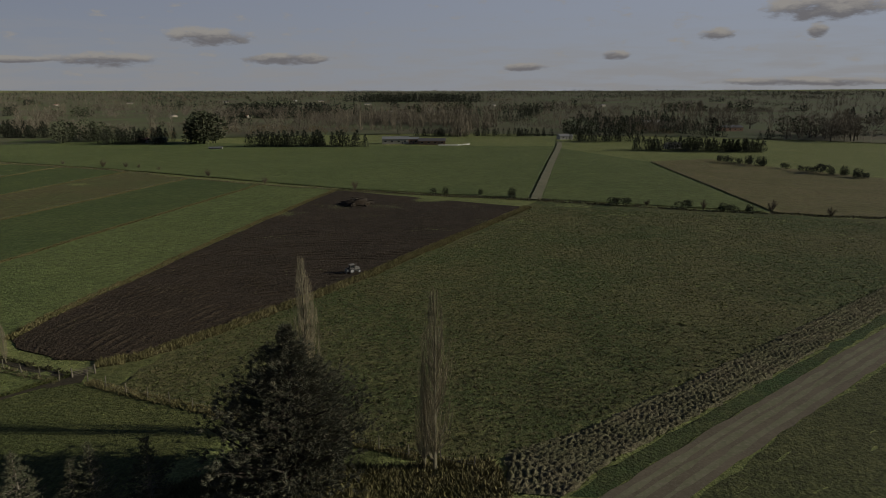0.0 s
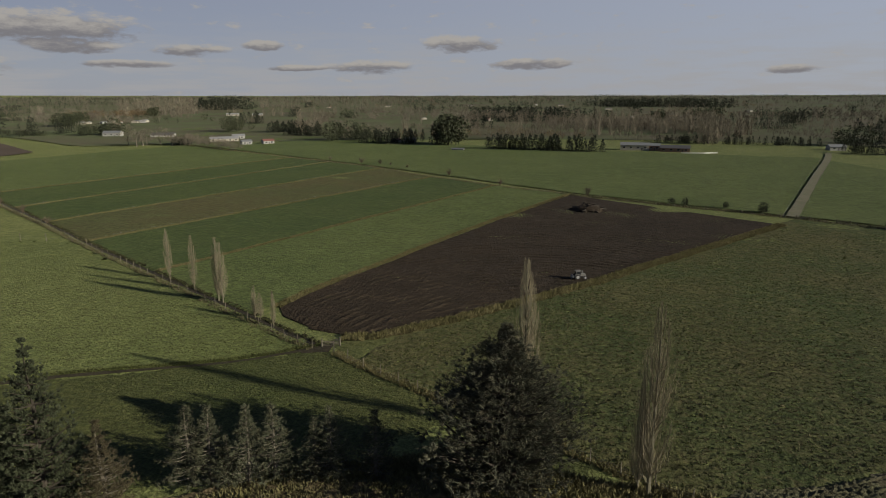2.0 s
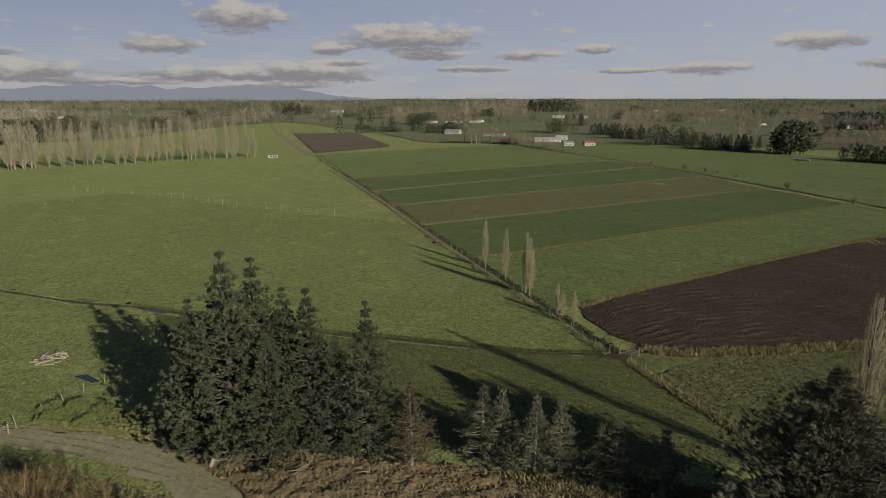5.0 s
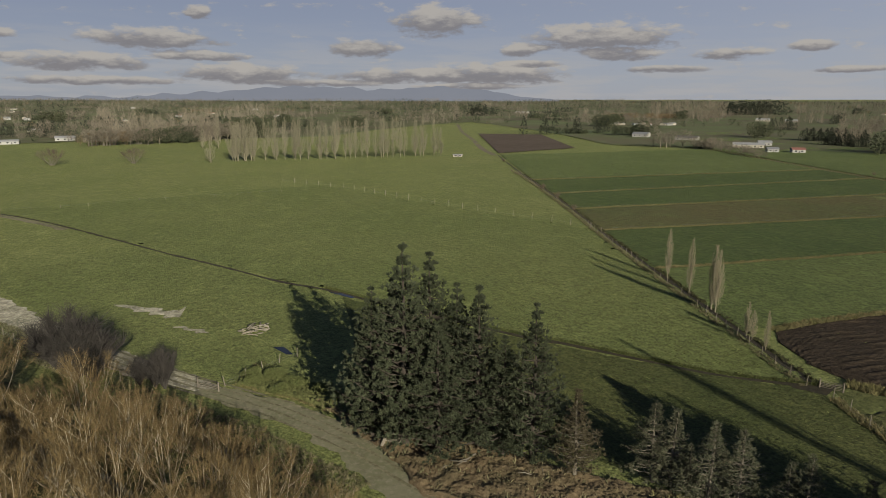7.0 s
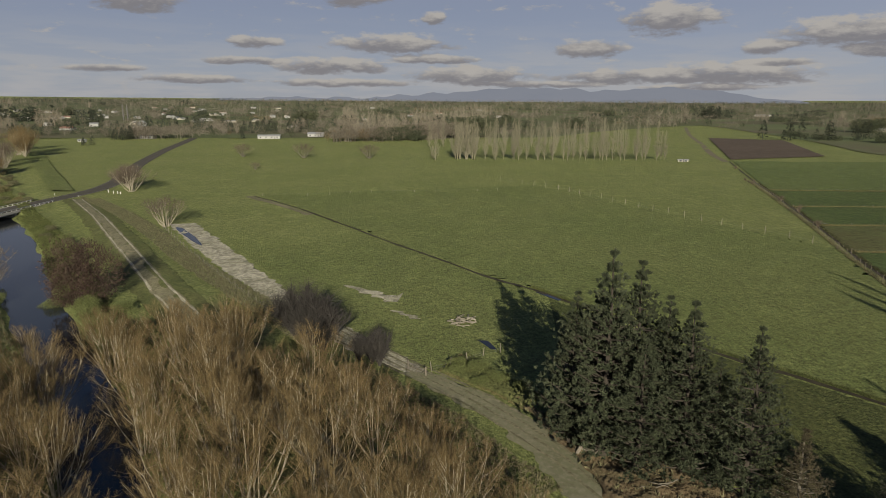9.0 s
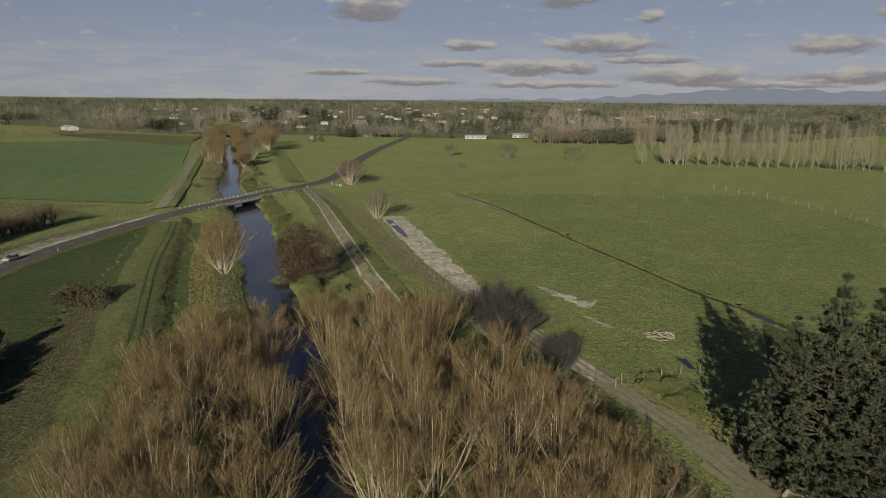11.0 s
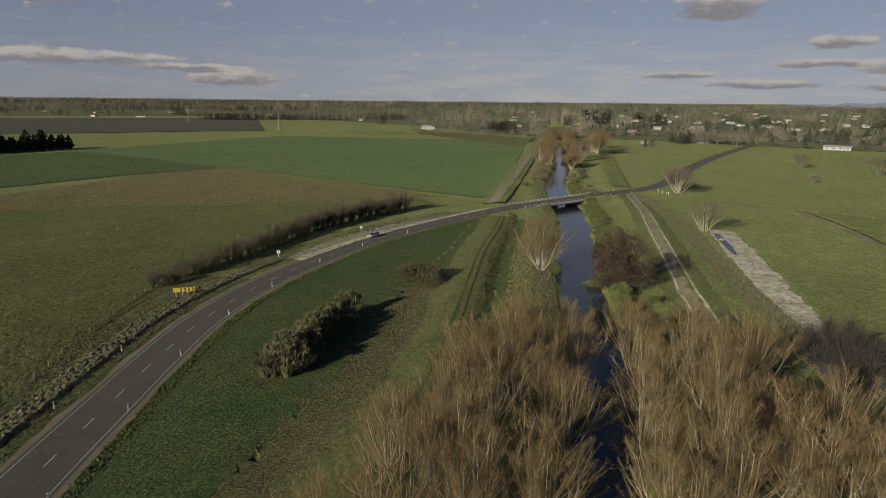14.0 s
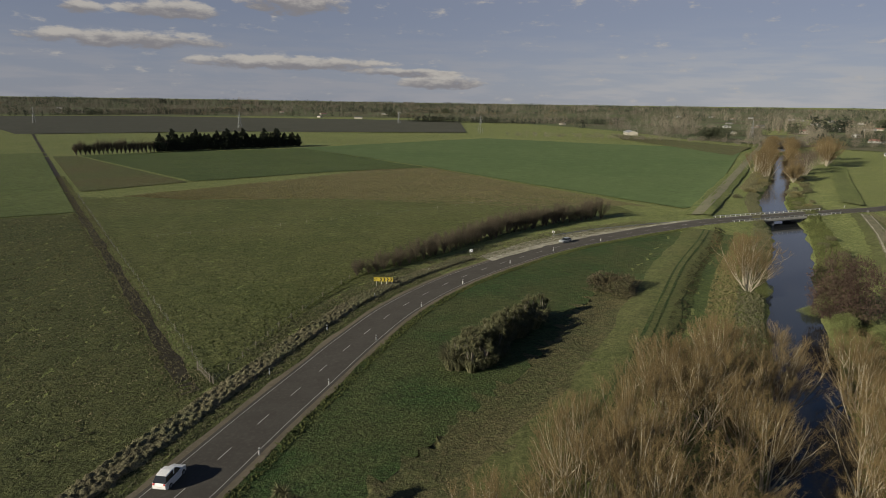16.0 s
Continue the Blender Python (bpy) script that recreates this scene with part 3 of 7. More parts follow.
def loft(name, side_a, side_b, nu, nv, material, lift=.05, relief=0.0, size=2.0, seed=1, shape=None, label="", category="field", edge=.0, smooth=True, kind="structure"):
    """A sheet of land between two lines, lying on the ground, with relief and ragged edges."""
    a, b = resample(side_a, nv), resample(side_b, nv)
    u = np.linspace(0, 1, nu)[None, :, None]
    P = a[:, None] * (1 - u) + b[:, None] * u
    X, Y = P[..., 0], P[..., 1]
    if edge:
        w = np.minimum(np.linspace(0, 1, nu), np.linspace(1, 0, nu))[None] < .5 / nu
        d = (b - a) / (np.linalg.norm(b - a, axis=1)[:, None] + 1e-6)
        shift = edge * wobble(X, Y, 5, seed + 9) * w
        X, Y = X + shift * d[:, None, 0], Y + shift * d[:, None, 1]
    rim = np.minimum(np.minimum(np.linspace(0, 1, nu), np.linspace(1, 0, nu))[None] * nu, np.minimum(np.linspace(0, 1, nv), np.linspace(1, 0, nv))[:, None] * nv)
    rim = np.clip(rim / 2.0, 0, 1)
    Z = level(X, Y) + lift
    if relief:
        Z = Z + relief * rim * (wobble(X, Y, size, seed) + .6 * wobble(X, Y, size * .45, seed + 1) + .5)
    if shape is not None:
        Z = Z + rim * shape(X, Y)
    i = (np.arange(nv - 1)[:, None] * nu + np.arange(nu - 1)[None]).ravel()
    F = np.stack([i, i + 1, i + 1 + nu, i + nu], 1)
    e1, e2 = a[-1] - a[0], b[0] - a[0]
    if e1[0] * e2[1] - e1[1] * e2[0] > 0:
        F = F[:, ::-1]
    me = bpy.data.meshes.new(name)
    me.from_pydata(np.stack([X.ravel(), Y.ravel(), Z.ravel()], 1).tolist(), [], F.tolist())
    if smooth:
        me.polygons.foreach_set("use_smooth", [True] * len(me.polygons))
    return tagged(part(name, me, material), label, category, kind=kind)


def ribbon(name, line, width, material, lift=.06, across=3, label="", category="track", edge=.0, seed=1, relief=0.0, level_of=None, offset=0.0):
    p = np.asarray(line, float)
    t = np.gradient(p, axis=0)
    t /= np.linalg.norm(t, axis=1)[:, None]
    nrm = np.stack([-t[:, 1], t[:, 0]], 1)
    u = np.linspace(-.5, .5, across)
    wob = edge * wobble(p[:, 0], p[:, 1], 6, seed)
    wid = width + wob
    X = p[:, 0, None] + nrm[:, 0, None] * (u * wid[:, None] + offset)
    Y = p[:, 1, None] + nrm[:, 1, None] * (u * wid[:, None] + offset)
    Z = (level_of or level)(X, Y) + lift
    if relief:
        Z = Z + relief * wobble(X, Y, 2.2, seed) * (np.abs(u) < .45)
    n = len(p)
    i = (np.arange(n - 1)[:, None] * across + np.arange(across - 1)[None]).ravel()
    me = bpy.data.meshes.new(name)
    me.from_pydata(np.stack([X.ravel(), Y.ravel(), Z.ravel()], 1).tolist(), [], np.stack([i + across, i + 1 + across, i + 1, i], 1).tolist())
    me.polygons.foreach_set("use_smooth", [True] * len(me.polygons))
    return tagged(part(name, me, material), label, category, kind="structure")


build_ground()

# ---- fields ----
PLOUGH_L = [(-66, 102), (-74.8, 105.6), (-78.1, 109.5), (-78, 123), (-71.7, 163), (-63.5, 212.6), (-48, 290)]
PLOUGH_R = [(-66, 101), (-58.1, 100.2), (-52.7, 103), (-47, 110.7), (-34, 130), (-20, 152.6), (-7, 177), (6.5, 201), (31, 246)]
LINE_A = [(-59, 94), (-73, 100), (-92.7, 108.4), (-118, 119.5), (-160, 137.5), (-203, 157.5), (-259, 182), (-328, 211), (-448, 265), (-1050, 545)]
LINE_B = [(-640, 585), (-430, 474), (-320, 423), (-250, 393), (-187, 366), (-141, 336), (-75, 301), (-48, 291), (-8, 276), (38, 261.5), (70, 248), (107, 233.5), (155, 221), (300, 176)]
FENCE_C = [(-55, 92), (-50, 89.5), (-44.2, 87.1), (-38, 84.6), (-24, 79), (-10.4, 73.9), (-2.8, 70.6), (3.7, 68.4)]


def furrows(x, y):
    # fine ridges along the field, and the tractor's curved headland ruts near its foot
    u = (x + 60) * .96 - (y - 100) * .26
    near = np.clip((250 - y) / 80, 0, 1)
    bend = np.hypot(x + 22 + (y - 100) * .05, (y - 92) * .75)
    arcs = np.sin(bend * 2.9 + 1.1 * wobble(x, y, 16, 31))
    z = .055 * np.sin(u * 5.2 + .8 * wobble(x, y, 30, 30)) * (1 - .6 * near)
    return z + .19 * near * np.maximum(arcs, -.2) * np.clip(wobble(x, y, 14, 33) + .4, 0, 1)


tagged(loft("ploughed_field", PLOUGH_L, PLOUGH_R, 190, 400, "soil", .07, .055, 1.1, 3, furrows, "dark brown ploughed soil with curved tractor ruts", edge=.5), kind="structure")
loft("crop_field", [(-50, 90), (-47, 108)] + PLOUGH_R[4:] + [(38, 259)], [(4, 69), (18, 77), (35, 90), (65, 113), (101, 141), (185, 207)], 190, 260, "crop", .05, .11, 1.25, 7,
     None, "tussocky olive green forage crop", edge=.6)
STRIPS = [((-301, 200), (-268, 399)), ((-252, 180), (-226, 382)), ((-212, 162.5), (-176, 360)), ((-172, 143.5), (-131, 329)), ((-125, 123.5), (-88, 307)), ((-80.5, 104.5), (-49, 291))]
for (a, b), (c, d), mat_name, words in zip(STRIPS[:-1], STRIPS[1:], ("dark_green", "dark_green", "brown_strip", "dark_green", "mid_green"),
                                          ("dark green pasture strip", "dark green grazed pasture strip", "brownish grazed pasture strip", "dark green pasture strip", "mottled green pasture strip")):
    k = np.array
    q = k([.9, .45])
    loft("pasture_strip", [k(a) + q, k(b) + q], [k(c) - q, k(d) - q], 60, 150, mat_name, .16, .07, 2.2, int(abs(a[0])), None, words, edge=.6)
loft("pasture_strip", [(-448, 268), (-425, 470)], [(-303, 202), (-270, 399)], 30, 40, "mid_green", .3, .04, 4, 12, None, "mid green pasture strip")
loft("ploughed_strip", [(-735, 405), (-462, 274)], [(-682, 466), (-484, 368)], 12, 30, "soil_dry", .5, .05, 6, 21, None, "distant brown ploughed strip")
loft("far_pasture", [(-640, 590), (-430, 478), (-187, 370), (-48, 295), (35.5, 265)], [(-640, 760), (-420, 640), (-160, 545), (-64, 530), (89, 520)], 30, 60, "mid_green", .4, .05, 5, 41, None, "green pasture beyond the hedge line")
loft("far_pasture", [(40.5, 264), (120, 234)], [(90, 500), (128, 405)], 20, 40, "mid_green", .42, .05, 5, 42, None, "green pasture beside a straight lane")
loft("brown_pasture", [(122, 232), (130, 404), (172, 420)], [(300, 180), (230, 310), (187, 383)], 30, 40, "brown_grass", .4, .05, 5, 43, None, "brown dry pasture bounded by hedge bushes")
# the near paddock, darker than the pasture behind its fence, and the small one below the pines, coloured darker still
# for tree shade
loft("paddock", [(-59, 93), (-118, 118), (-176, 141), (-192, 137), (-222, 124), (-260, 111), (-310, 97), (-330, 84)], [(-63, 89), (-101, 61.5), (-138, 42), (-178, 18.5), (-211, 1), (-262, -25), (-303, -51)], 110, 150, "paddock", .04, .05, 2.4, 44, None, "green grazed paddock beside the drain", edge=4.0)
loft("paddock", [(-136, 40.5), (-101.5, 59.8), (-82, 73.3), (-62, 89)], [(-92, 31), (-64, 44), (-42, 59), (-26, 78)], 60, 100, "paddock_low", .04, .05, 1.8, 45, None, "olive green paddock below the pines, tree shade put into its colour", edge=.4)
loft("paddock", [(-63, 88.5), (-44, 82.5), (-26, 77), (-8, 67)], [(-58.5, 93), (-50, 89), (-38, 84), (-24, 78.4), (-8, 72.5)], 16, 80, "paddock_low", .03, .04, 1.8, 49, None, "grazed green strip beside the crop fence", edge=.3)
loft("rough_corner", [(-58, 95), (-53, 102.5)], [(-50, 91), (-46, 108)], 14, 24, "levee", .05, .12, 1.1, 50, None, "rough olive grass at the ploughed field's corner", edge=.5)
loft("paddock", [(-190, -37), (-150, -18.5), (-126, -6), (-109, 5), (-99, 13), (-94, 29)], [(-208, 0), (-178, 16), (-154, 29), (-137, 39)], 50, 90, "paddock", .035, .05, 1.8, 48, None, "grazed paddock between the stock track and the ditch", edge=.4)
loft("rough_paddock", [(27.8, 62.3), (36, 69), (48.5, 79.8), (74, 98.5), (160, 165)], [(60, 40), (90, 62), (130, 90), (220, 150)], 50, 70, "olive_dark", .04, .08, 1.8, 46, None, "rough olive grass beyond the gravel road", edge=.5)
# south of the sealed road
loft("road_verge", beside(ROAD[3:60], 5.2), beside(ROAD[3:60], 21), 24, 120, "olive_dark", .03, .08, 1.5, 58, None, "rough grass between road and paddock", "verge")
loft("olive_paddock", [(-21.5, -100), (-20.5, -330)], [(-64, -140), (-105, -156), (-165, -180), (-215, -180), (-235, -226)], 130, 160, "olive", .05, .09, 1.9, 51, None, "grazed olive green sheep paddock", edge=.5)
loft("brown_pasture", [(-38, -322), (-120, -348), (-192, -380), (-236, -374)], [(-60, -300), (-120, -270), (-180, -215), (-233, -190)], 50, 70, "brown_grass", .09, .08, 2.6, 52, None, "dead brown long grass", edge=3.0)
loft("pasture_strip", [(-78, -365), (-120, -370), (-174, -379), (-234, -376)], [(-40, -562), (-100, -568), (-160, -574), (-222, -580)], 40, 60, "dark_green", .3, .05, 3, 59, None, "dark green pasture before the shelterbelt", edge=1.0)
loft("brown_pasture", [(-23, -346), (-75, -363)], [(-22, -560), (-38, -560)], 20, 50, "brown_strip", .3, .06, 3, 60, None, "close-grazed brown sheep pasture", edge=1.0)
loft("bright_crop_field", [(-222, -582), (-237, -375), (-238, -262), (-241, -176)], [(-498, -660), (-560, -520), (-640, -400), (-252, -172)], 60, 80, "bright_green", .35, .04, 3, 53, None, "smooth bright green winter crop")
loft("ploughed_strip", [(-660, -583), (-545, -350)], [(-756, -690), (-676, -412)], 12, 20, "brown_strip", .5, .05, 4, 54, None, "distant brown stubble strip")
loft("olive_paddock", [(-17, -100), (-16.5, -282)], [(60, -40), (70, -282)], 80, 120, "olive_dark", .05, .11, 1.8, 55, None, "rough olive green paddock with old wheel marks", edge=.4)
loft("olive_paddock", [(-16.5, -284), (-16.8, -600)], [(70, -284), (150, -600)], 20, 40, "mid_green", .3, .06, 3, 56, None, "flat green paddock beside a drain")
loft("dark_paddock", [(-1, -905), (-250, -905), (-560, -790)], [(100, -1700), (-250, -1725), (-900, -1300)], 40, 40, "stubble", .6, .05, 6, 57, None, "dark stubble paddock far away")
# verge between the sealed road and the river
def between(line, x_hi, x_lo):
    return line[(line[:, 0] <= x_hi) & (line[:, 0] >= x_lo)]


loft("verge", between(beside(ROAD, -5.0), -5, -196), between(beside(RIVER, 31), 2, -193), 64, 200, "verge", .04, 0, 1.5, 61, None, "lush dark green roadside grass", "verge")
loft("verge", between(beside(RIVER, 31.5), -15, -135), between(beside(RIVER, 43), -12, -130), 30, 120, "verge_brown", .08, 0, 1.5, 64, None, "dry brownish grass at the levee's foot", "verge", edge=3.0)
loft("verge", [(14, 63.2), (22.3, 70.8), (42.8, 86.8), (64.8, 103.5), (89.7, 123.7), (190, 203)], [(17.3, 62.9), (28.8, 72.2), (53.2, 91.3), (85.4, 117.6), (187, 197)], 14, 90, "verge", .03, .02, 1.5, 62, None, "lush green strip beside the gravel road", "verge", edge=.5)

loft("tussock_bank", [(6.6, 64), (8.2, 72.5), (18.2, 77), (35.5, 90), (64.8, 113), (101, 141), (185, 207)], [(13.5, 63), (21.8, 71), (42.8, 87), (64.8, 104), (89.7, 124), (188, 204)], 40, 620, "tussock_mound", .12, .26, 1.2, 63, None, "lumpy grey-brown tussocks beside the gravel road", "tussocks", edge=.5)

PLAIN_EDGE = ([-42, -15, 0, 20, 36, 50, 58, 62, 74, 80, 100, 112, 120, 126, 135, 150, 188], [640, 650, 660, 640, 640, 640, 1000, 1250, 760, 740, 740, 800, 820, 900, 1250, 1750, 1800])
ring_az = np.linspace(-42, 188, 160)
ring_r = np.interp(ring_az, *PLAIN_EDGE)
ring_way = np.stack([-np.sin(np.radians(ring_az)), np.cos(np.radians(ring_az))], 1)
loft("far_plain", ring_way * ring_r[:, None] * 1.02, ring_way * 4895, 60, 160, "plain", .5, 0, 1, 47, None, "patchwork of brown and green country far away", "country")

# ---- levees, tracks, roads, water ----
def stretch_of(line, x_hi, x_lo):
    p = np.asarray(line)
    return p[(p[:, 0] <= x_hi) & (p[:, 0] >= x_lo)]


# the river runs towards -x: its left bank lies south
near_l = stretch_of(beside(RIVER, 28.5), -38, -207)
far_l = resample([(-228, -159), (-282, -188), (-402, -253), (-615, -370), (-760, -450)], 90)
near_r = resample([(-293, -124.5), (-251, -100.3), (-190, -68.6), (-152, -49), (-110, -25.5), (-62, 0)], 120)
far_r = resample([(-322, -143), (-405, -187), (-552, -262), (-721, -353), (-885, -445)], 90)
for ln, words in ((near_l, "bright grass on the levee beside the road"), (near_r, "grass levee along the river"), ):
    ribbon("levee", ln, 11.5, "levee", .15, 9, words, "levee", edge=1.4, seed=3)
for ln, words in ((far_l, "bright grass on the far levee"), (far_r, "far grass levee along the river")):
    ribbon("levee", ln, 10.5, "paddock", .45, 9, words, "levee", edge=1.0, seed=3)
ribbon("levee_track", far_l, 4.4, "track", .5, 3, "pale gravel track on top of the levee", "track", edge=.3)
ribbon("levee_track", near_r, 4.6, "mud", .19, 3, "two-wheel gravel track on top of the levee", "track", edge=.4)
for off in (-1.75, 1.75):
    ribbon("wheel_mark", beside(near_r, off), .5, "gravel", .215, 2, "worn pale wheel mark on the levee track", "wheel mark", edge=.25, seed=int(off * 3) + 9)

for off in (-2.4, -.7):
    ribbon("wheel_mark", beside(near_l, off), .55, "verge", .17, 2, "dark wheel mark on the grass levee", "wheel mark", edge=.25, seed=int(off * 10) + 90)
ribbon("road", ROAD, 8.7, "asphalt", .03, 5, "worn grey two-lane asphalt road", "road", level_of=road_level)
ribbon("road_shoulder", ROAD[:70], 10.6, "lane", .012, 5, "gravelly road shoulder", "shoulder", edge=.5, level_of=road_level)
for off in (-3.75, 3.75):
    ribbon("edge_line", beside(ROAD, off)[:150], .10, "road_paint", .042, 2, "worn white painted edge line", "road marking", level_of=road_level)
loft("lay_by", [(-110, -147.5), (-135, -156), (-165, -161.5), (-195, -156.5), (-215, -151)], [(-110, -141), (-136, -148), (-165, -152.5), (-195, -152), (-215, -150)], 8, 40, "gravel", .11, 0, 1, 1, None, "pale gravel lay-by beside the road", "lay-by", edge=.4)

# centre dashes: 3 m, every 10 m
seg = np.linalg.norm(np.diff(ROAD, axis=0), axis=1)
run_len = np.concatenate([[0], np.cumsum(seg)])
for k in range(2, 38):
    s = np.linspace(k * 9.4, k * 9.4 + 3.0, 4)
    if s[-1] > run_len[-1]:
        break
    ln = np.stack([np.interp(s, run_len, ROAD[:, 0]), np.interp(s, run_len, ROAD[:, 1])], 1)
    ob = ribbon("centre_dash", ln, .14, "road_paint", .042, 2, "white painted centre-line dash", "road marking", level_of=road_level)
    ob["group"] = "centre-line dashes"

GRAVEL_ROAD = [(-30, 26), (0, 46), (22.4, 62.9), (34.1, 72.4), (58.4, 91.5), (67.8, 98.8), (160, 170.5), (260, 247)]
ribbon("gravel_road", resample(GRAVEL_ROAD, 130), 6.2, "lane", .07, 5, "grey-brown unsealed gravel road", "road", edge=.5)
for off in (-1.6, 0.3, 1.7):
    ribbon("wheel_mark", beside(resample(GRAVEL_ROAD, 130), off), .9, "track", .085, 2, "paler worn wheel mark on the gravel road", "wheel mark", edge=.4, seed=int(off * 10) + 30)
TRACK_L = [(-236, -71), (-196, -52), (-160, -33), (-130, -16.5), (-110, -4), (-99, 5), (-91, 10), (-81, 17), (-72, 20), (-62, 22), (-40, 34), (-10, 52)]
TRACK_R = [(-237, -62), (-188, -38), (-150, -20), (-126, -7.5), (-109.5, 3.5), (-98.5, 10), (-87, 19.5), (-77, 24), (-70, 29), (-57, 36), (-36, 47), (-6, 60)]
loft("stock_track", TRACK_L[:6], TRACK_R[:6], 14, 120, "gravel", .06, .03, 1.4, 71, None, "pale trodden gravel stock track", "track", edge=.8)
loft("dirt_yard", TRACK_L[5:], TRACK_R[5:], 14, 110, "track", .062, .05, 1.4, 74, None, "grey-brown dirt with tyre marks beside the earth bank", "track", edge=.8)
loft("bare_patch", [(-152, -6), (-146, -2), (-139, 2.5), (-136, 6)], [(-151, -4), (-145.5, 1), (-140.5, 6), (-144, 8)], 8, 24, "gravel", .12, .0, 1, 72, None, "pale bare patch worn in the grass", "bare patch", edge=1.2)
loft("bare_patch", [(-131, 4.5), (-125, 8.8)], [(-130.5, 6.2), (-124.6, 10.2)], 5, 14, "gravel", .12, .0, 1, 73, None, "pale bare patch worn in the grass", "bare patch", edge=.8)
DITCH = curve([(-303, -52), (-262, -26), (-211, .5), (-178, 18), (-154, 31), (-138, 41.5), (-101.5, 61), (-91, 68.5), (-82, 74.5), (-70, 82.3), (-61, 91), (-57, 95)], 3)
ribbon("stock_path", beside(DITCH[:-72], -2.4), 3.0, "mud", .10, 3, "muddy stock path beside the ditch", "path", edge=.8, seed=5)
ribbon("ditch", DITCH, 1.1, "ditch", .10, 3, "narrow dark wet ditch", "ditch", edge=.5, seed=6)
ribbon("ditch", curve(LINE_A[:-1], 4), 1.3, "ditch", .07, 3, "dark drain along the fence line", "ditch", edge=.7, seed=7)
ribbon("ditch", curve([(-18.3, -97), (-18.4, -180), (-18, -290), (-18, -410), (-18.5, -905)], 5), 2.6, "ditch", .06, 3, "straight dark drain between paddocks", "ditch", edge=.8, seed=8)
ribbon("hedge_bank", curve(LINE_B, 5), 3.4, "brown_strip", .06, 3, "rough brown grass along the hedge line", "bank", edge=1.4, seed=9)
ribbon("lane", curve([(38, 262), (64, 385), (90, 505), (100, 560)], 6), 4.2, "track", .5, 3, "narrow farm lane between fences", "lane", edge=.3)
ribbon("farm_drive", curve([(-448, 262), (-520, 290), (-640, 345), (-800, 415), (-1050, 535)], 8), 5, "lane", .08, 3, "farm drive along the drain", "drive", edge=.5)
loft("gateway_mud", [(-60.5, 90), (-56, 92)], [(-61.5, 95), (-57.5, 97)], 8, 8, "ditch", .075, .05, 1, 75, None, "dark wet mud at the culvert", "mud", edge=.6)
EARTH_A, EARTH_B = [(-88, 21), (-82, 22.8), (-73, 25), (-66.5, 26), (-60, 26), (-52, 33), (-45, 43), (-33, 52), (-20, 56)], [(-86, 26), (-78, 31), (-68, 37), (-57, 44), (-48, 52), (-36, 59), (-22, 64)]
loft("earth_bank", EARTH_A, EARTH_B, 60, 320, "earth", .06, .11, .9, 76, lambda x, y: .3 + .18 * wobble(x, y, 4, 79), "broken brown earth bank below the trees", "bank", edge=.8)

loft("tussock_bank", [(-106, 17), (-96, 21), (-86, 27)], [(-99, 11.5), (-90, 18.5), (-80, 25.5)], 60, 130, "levee", .06, .17, 1.0, 77, lambda x, y: .4 + 0 * x, "lumpy olive tussock grass beside the track gate", "tussocks", edge=.6)
mid_track = (resample(TRACK_L, 160) + resample(TRACK_R, 160)) / 2
for off in (-2.2, -.6, .9, 2.4):
    ribbon("wheel_mark", beside(mid_track[70:150], off + .0), .45, "mud", .15, 2, "darker tyre mark on the stock track", "wheel mark", edge=.2, seed=int(off * 10) + 50)
water = stretch_of(RIVER, 100, -2100)
loft("water", beside(water, 7.5), beside(water, -7.5), 2, len(water), "water", 0, 0, 1, 1, lambda x, y: 0 * x, "still dark blue river reflecting the sky", "river", kind="structure")
wm = bpy.data.objects["water"].data
for v in wm.vertices:
    v.co.z = -1.35

# ---- far hills ----
def hill_ring(name, az0, az1, dist, tops, label):
    g = Geo()
    n = 90
    az = np.linspace(az0, az1, n)
    top = np.interp(az, [a for a, _ in tops], [h for _, h in tops]) + .10 * wobble(az * 10, az * 0, 27, 3) + .07 * wobble(az * 10, az * 0, 9, 4)
    v = []
    for k, (dd, s) in enumerate(((dist - 350, 0), (dist - 150, .55), (dist, 1.0), (dist + 60, .2))):
        for a, t in zip(az, top):
            r = radians(a)
            h = EYE_Z + dist * math.tan(radians(t))
            bump = 12 * math.sin(a * 3.1 + k * 2) if 0 < k < 3 else 0
            v.append((-math.sin(r) * (dd + bump), math.cos(r) * (dd + bump), s * h - (5 if s == 0 else 0)))
    f = [(k * n + i, k * n + i + 1, (k + 1) * n + i + 1, (k + 1) * n + i) for k in range(3) for i in range(n - 1)]
    g.put(v, f)
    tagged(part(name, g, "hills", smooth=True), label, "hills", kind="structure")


# unlit hills: the haze over them is painted as an even glow
hill_ring("backdrop_hills", 52, 106, 4560, [(52, -.45), (57, .1), (61, .75), (65, 1.02), (68, .8), (71, .72), (75, .95), (78, .9), (82, .6), (86, .35), (90, .05), (97, .1), (101, .0), (106, -.45)], "horizon hills in a flat blue-grey glow, haze painted in")


# ---- trees ----
def unit(v):
    v = np.asarray(v, float)
    return v / (np.linalg.norm(v, axis=-1, keepdims=True) + 1e-9)


def slivers(rng, base, way, length, width):
    """Thin tapering triangles from base along way."""
    way = unit(way)
    side = unit(np.cross(way, rng.normal(size=way.shape)))
    w = (np.asarray(width) * np.ones(len(base)))[:, None] * .5
    tip = base + way * (np.asarray(length) * np.ones(len(base)))[:, None]
    return np.stack([base - side * w, base + side * w, tip], 1)


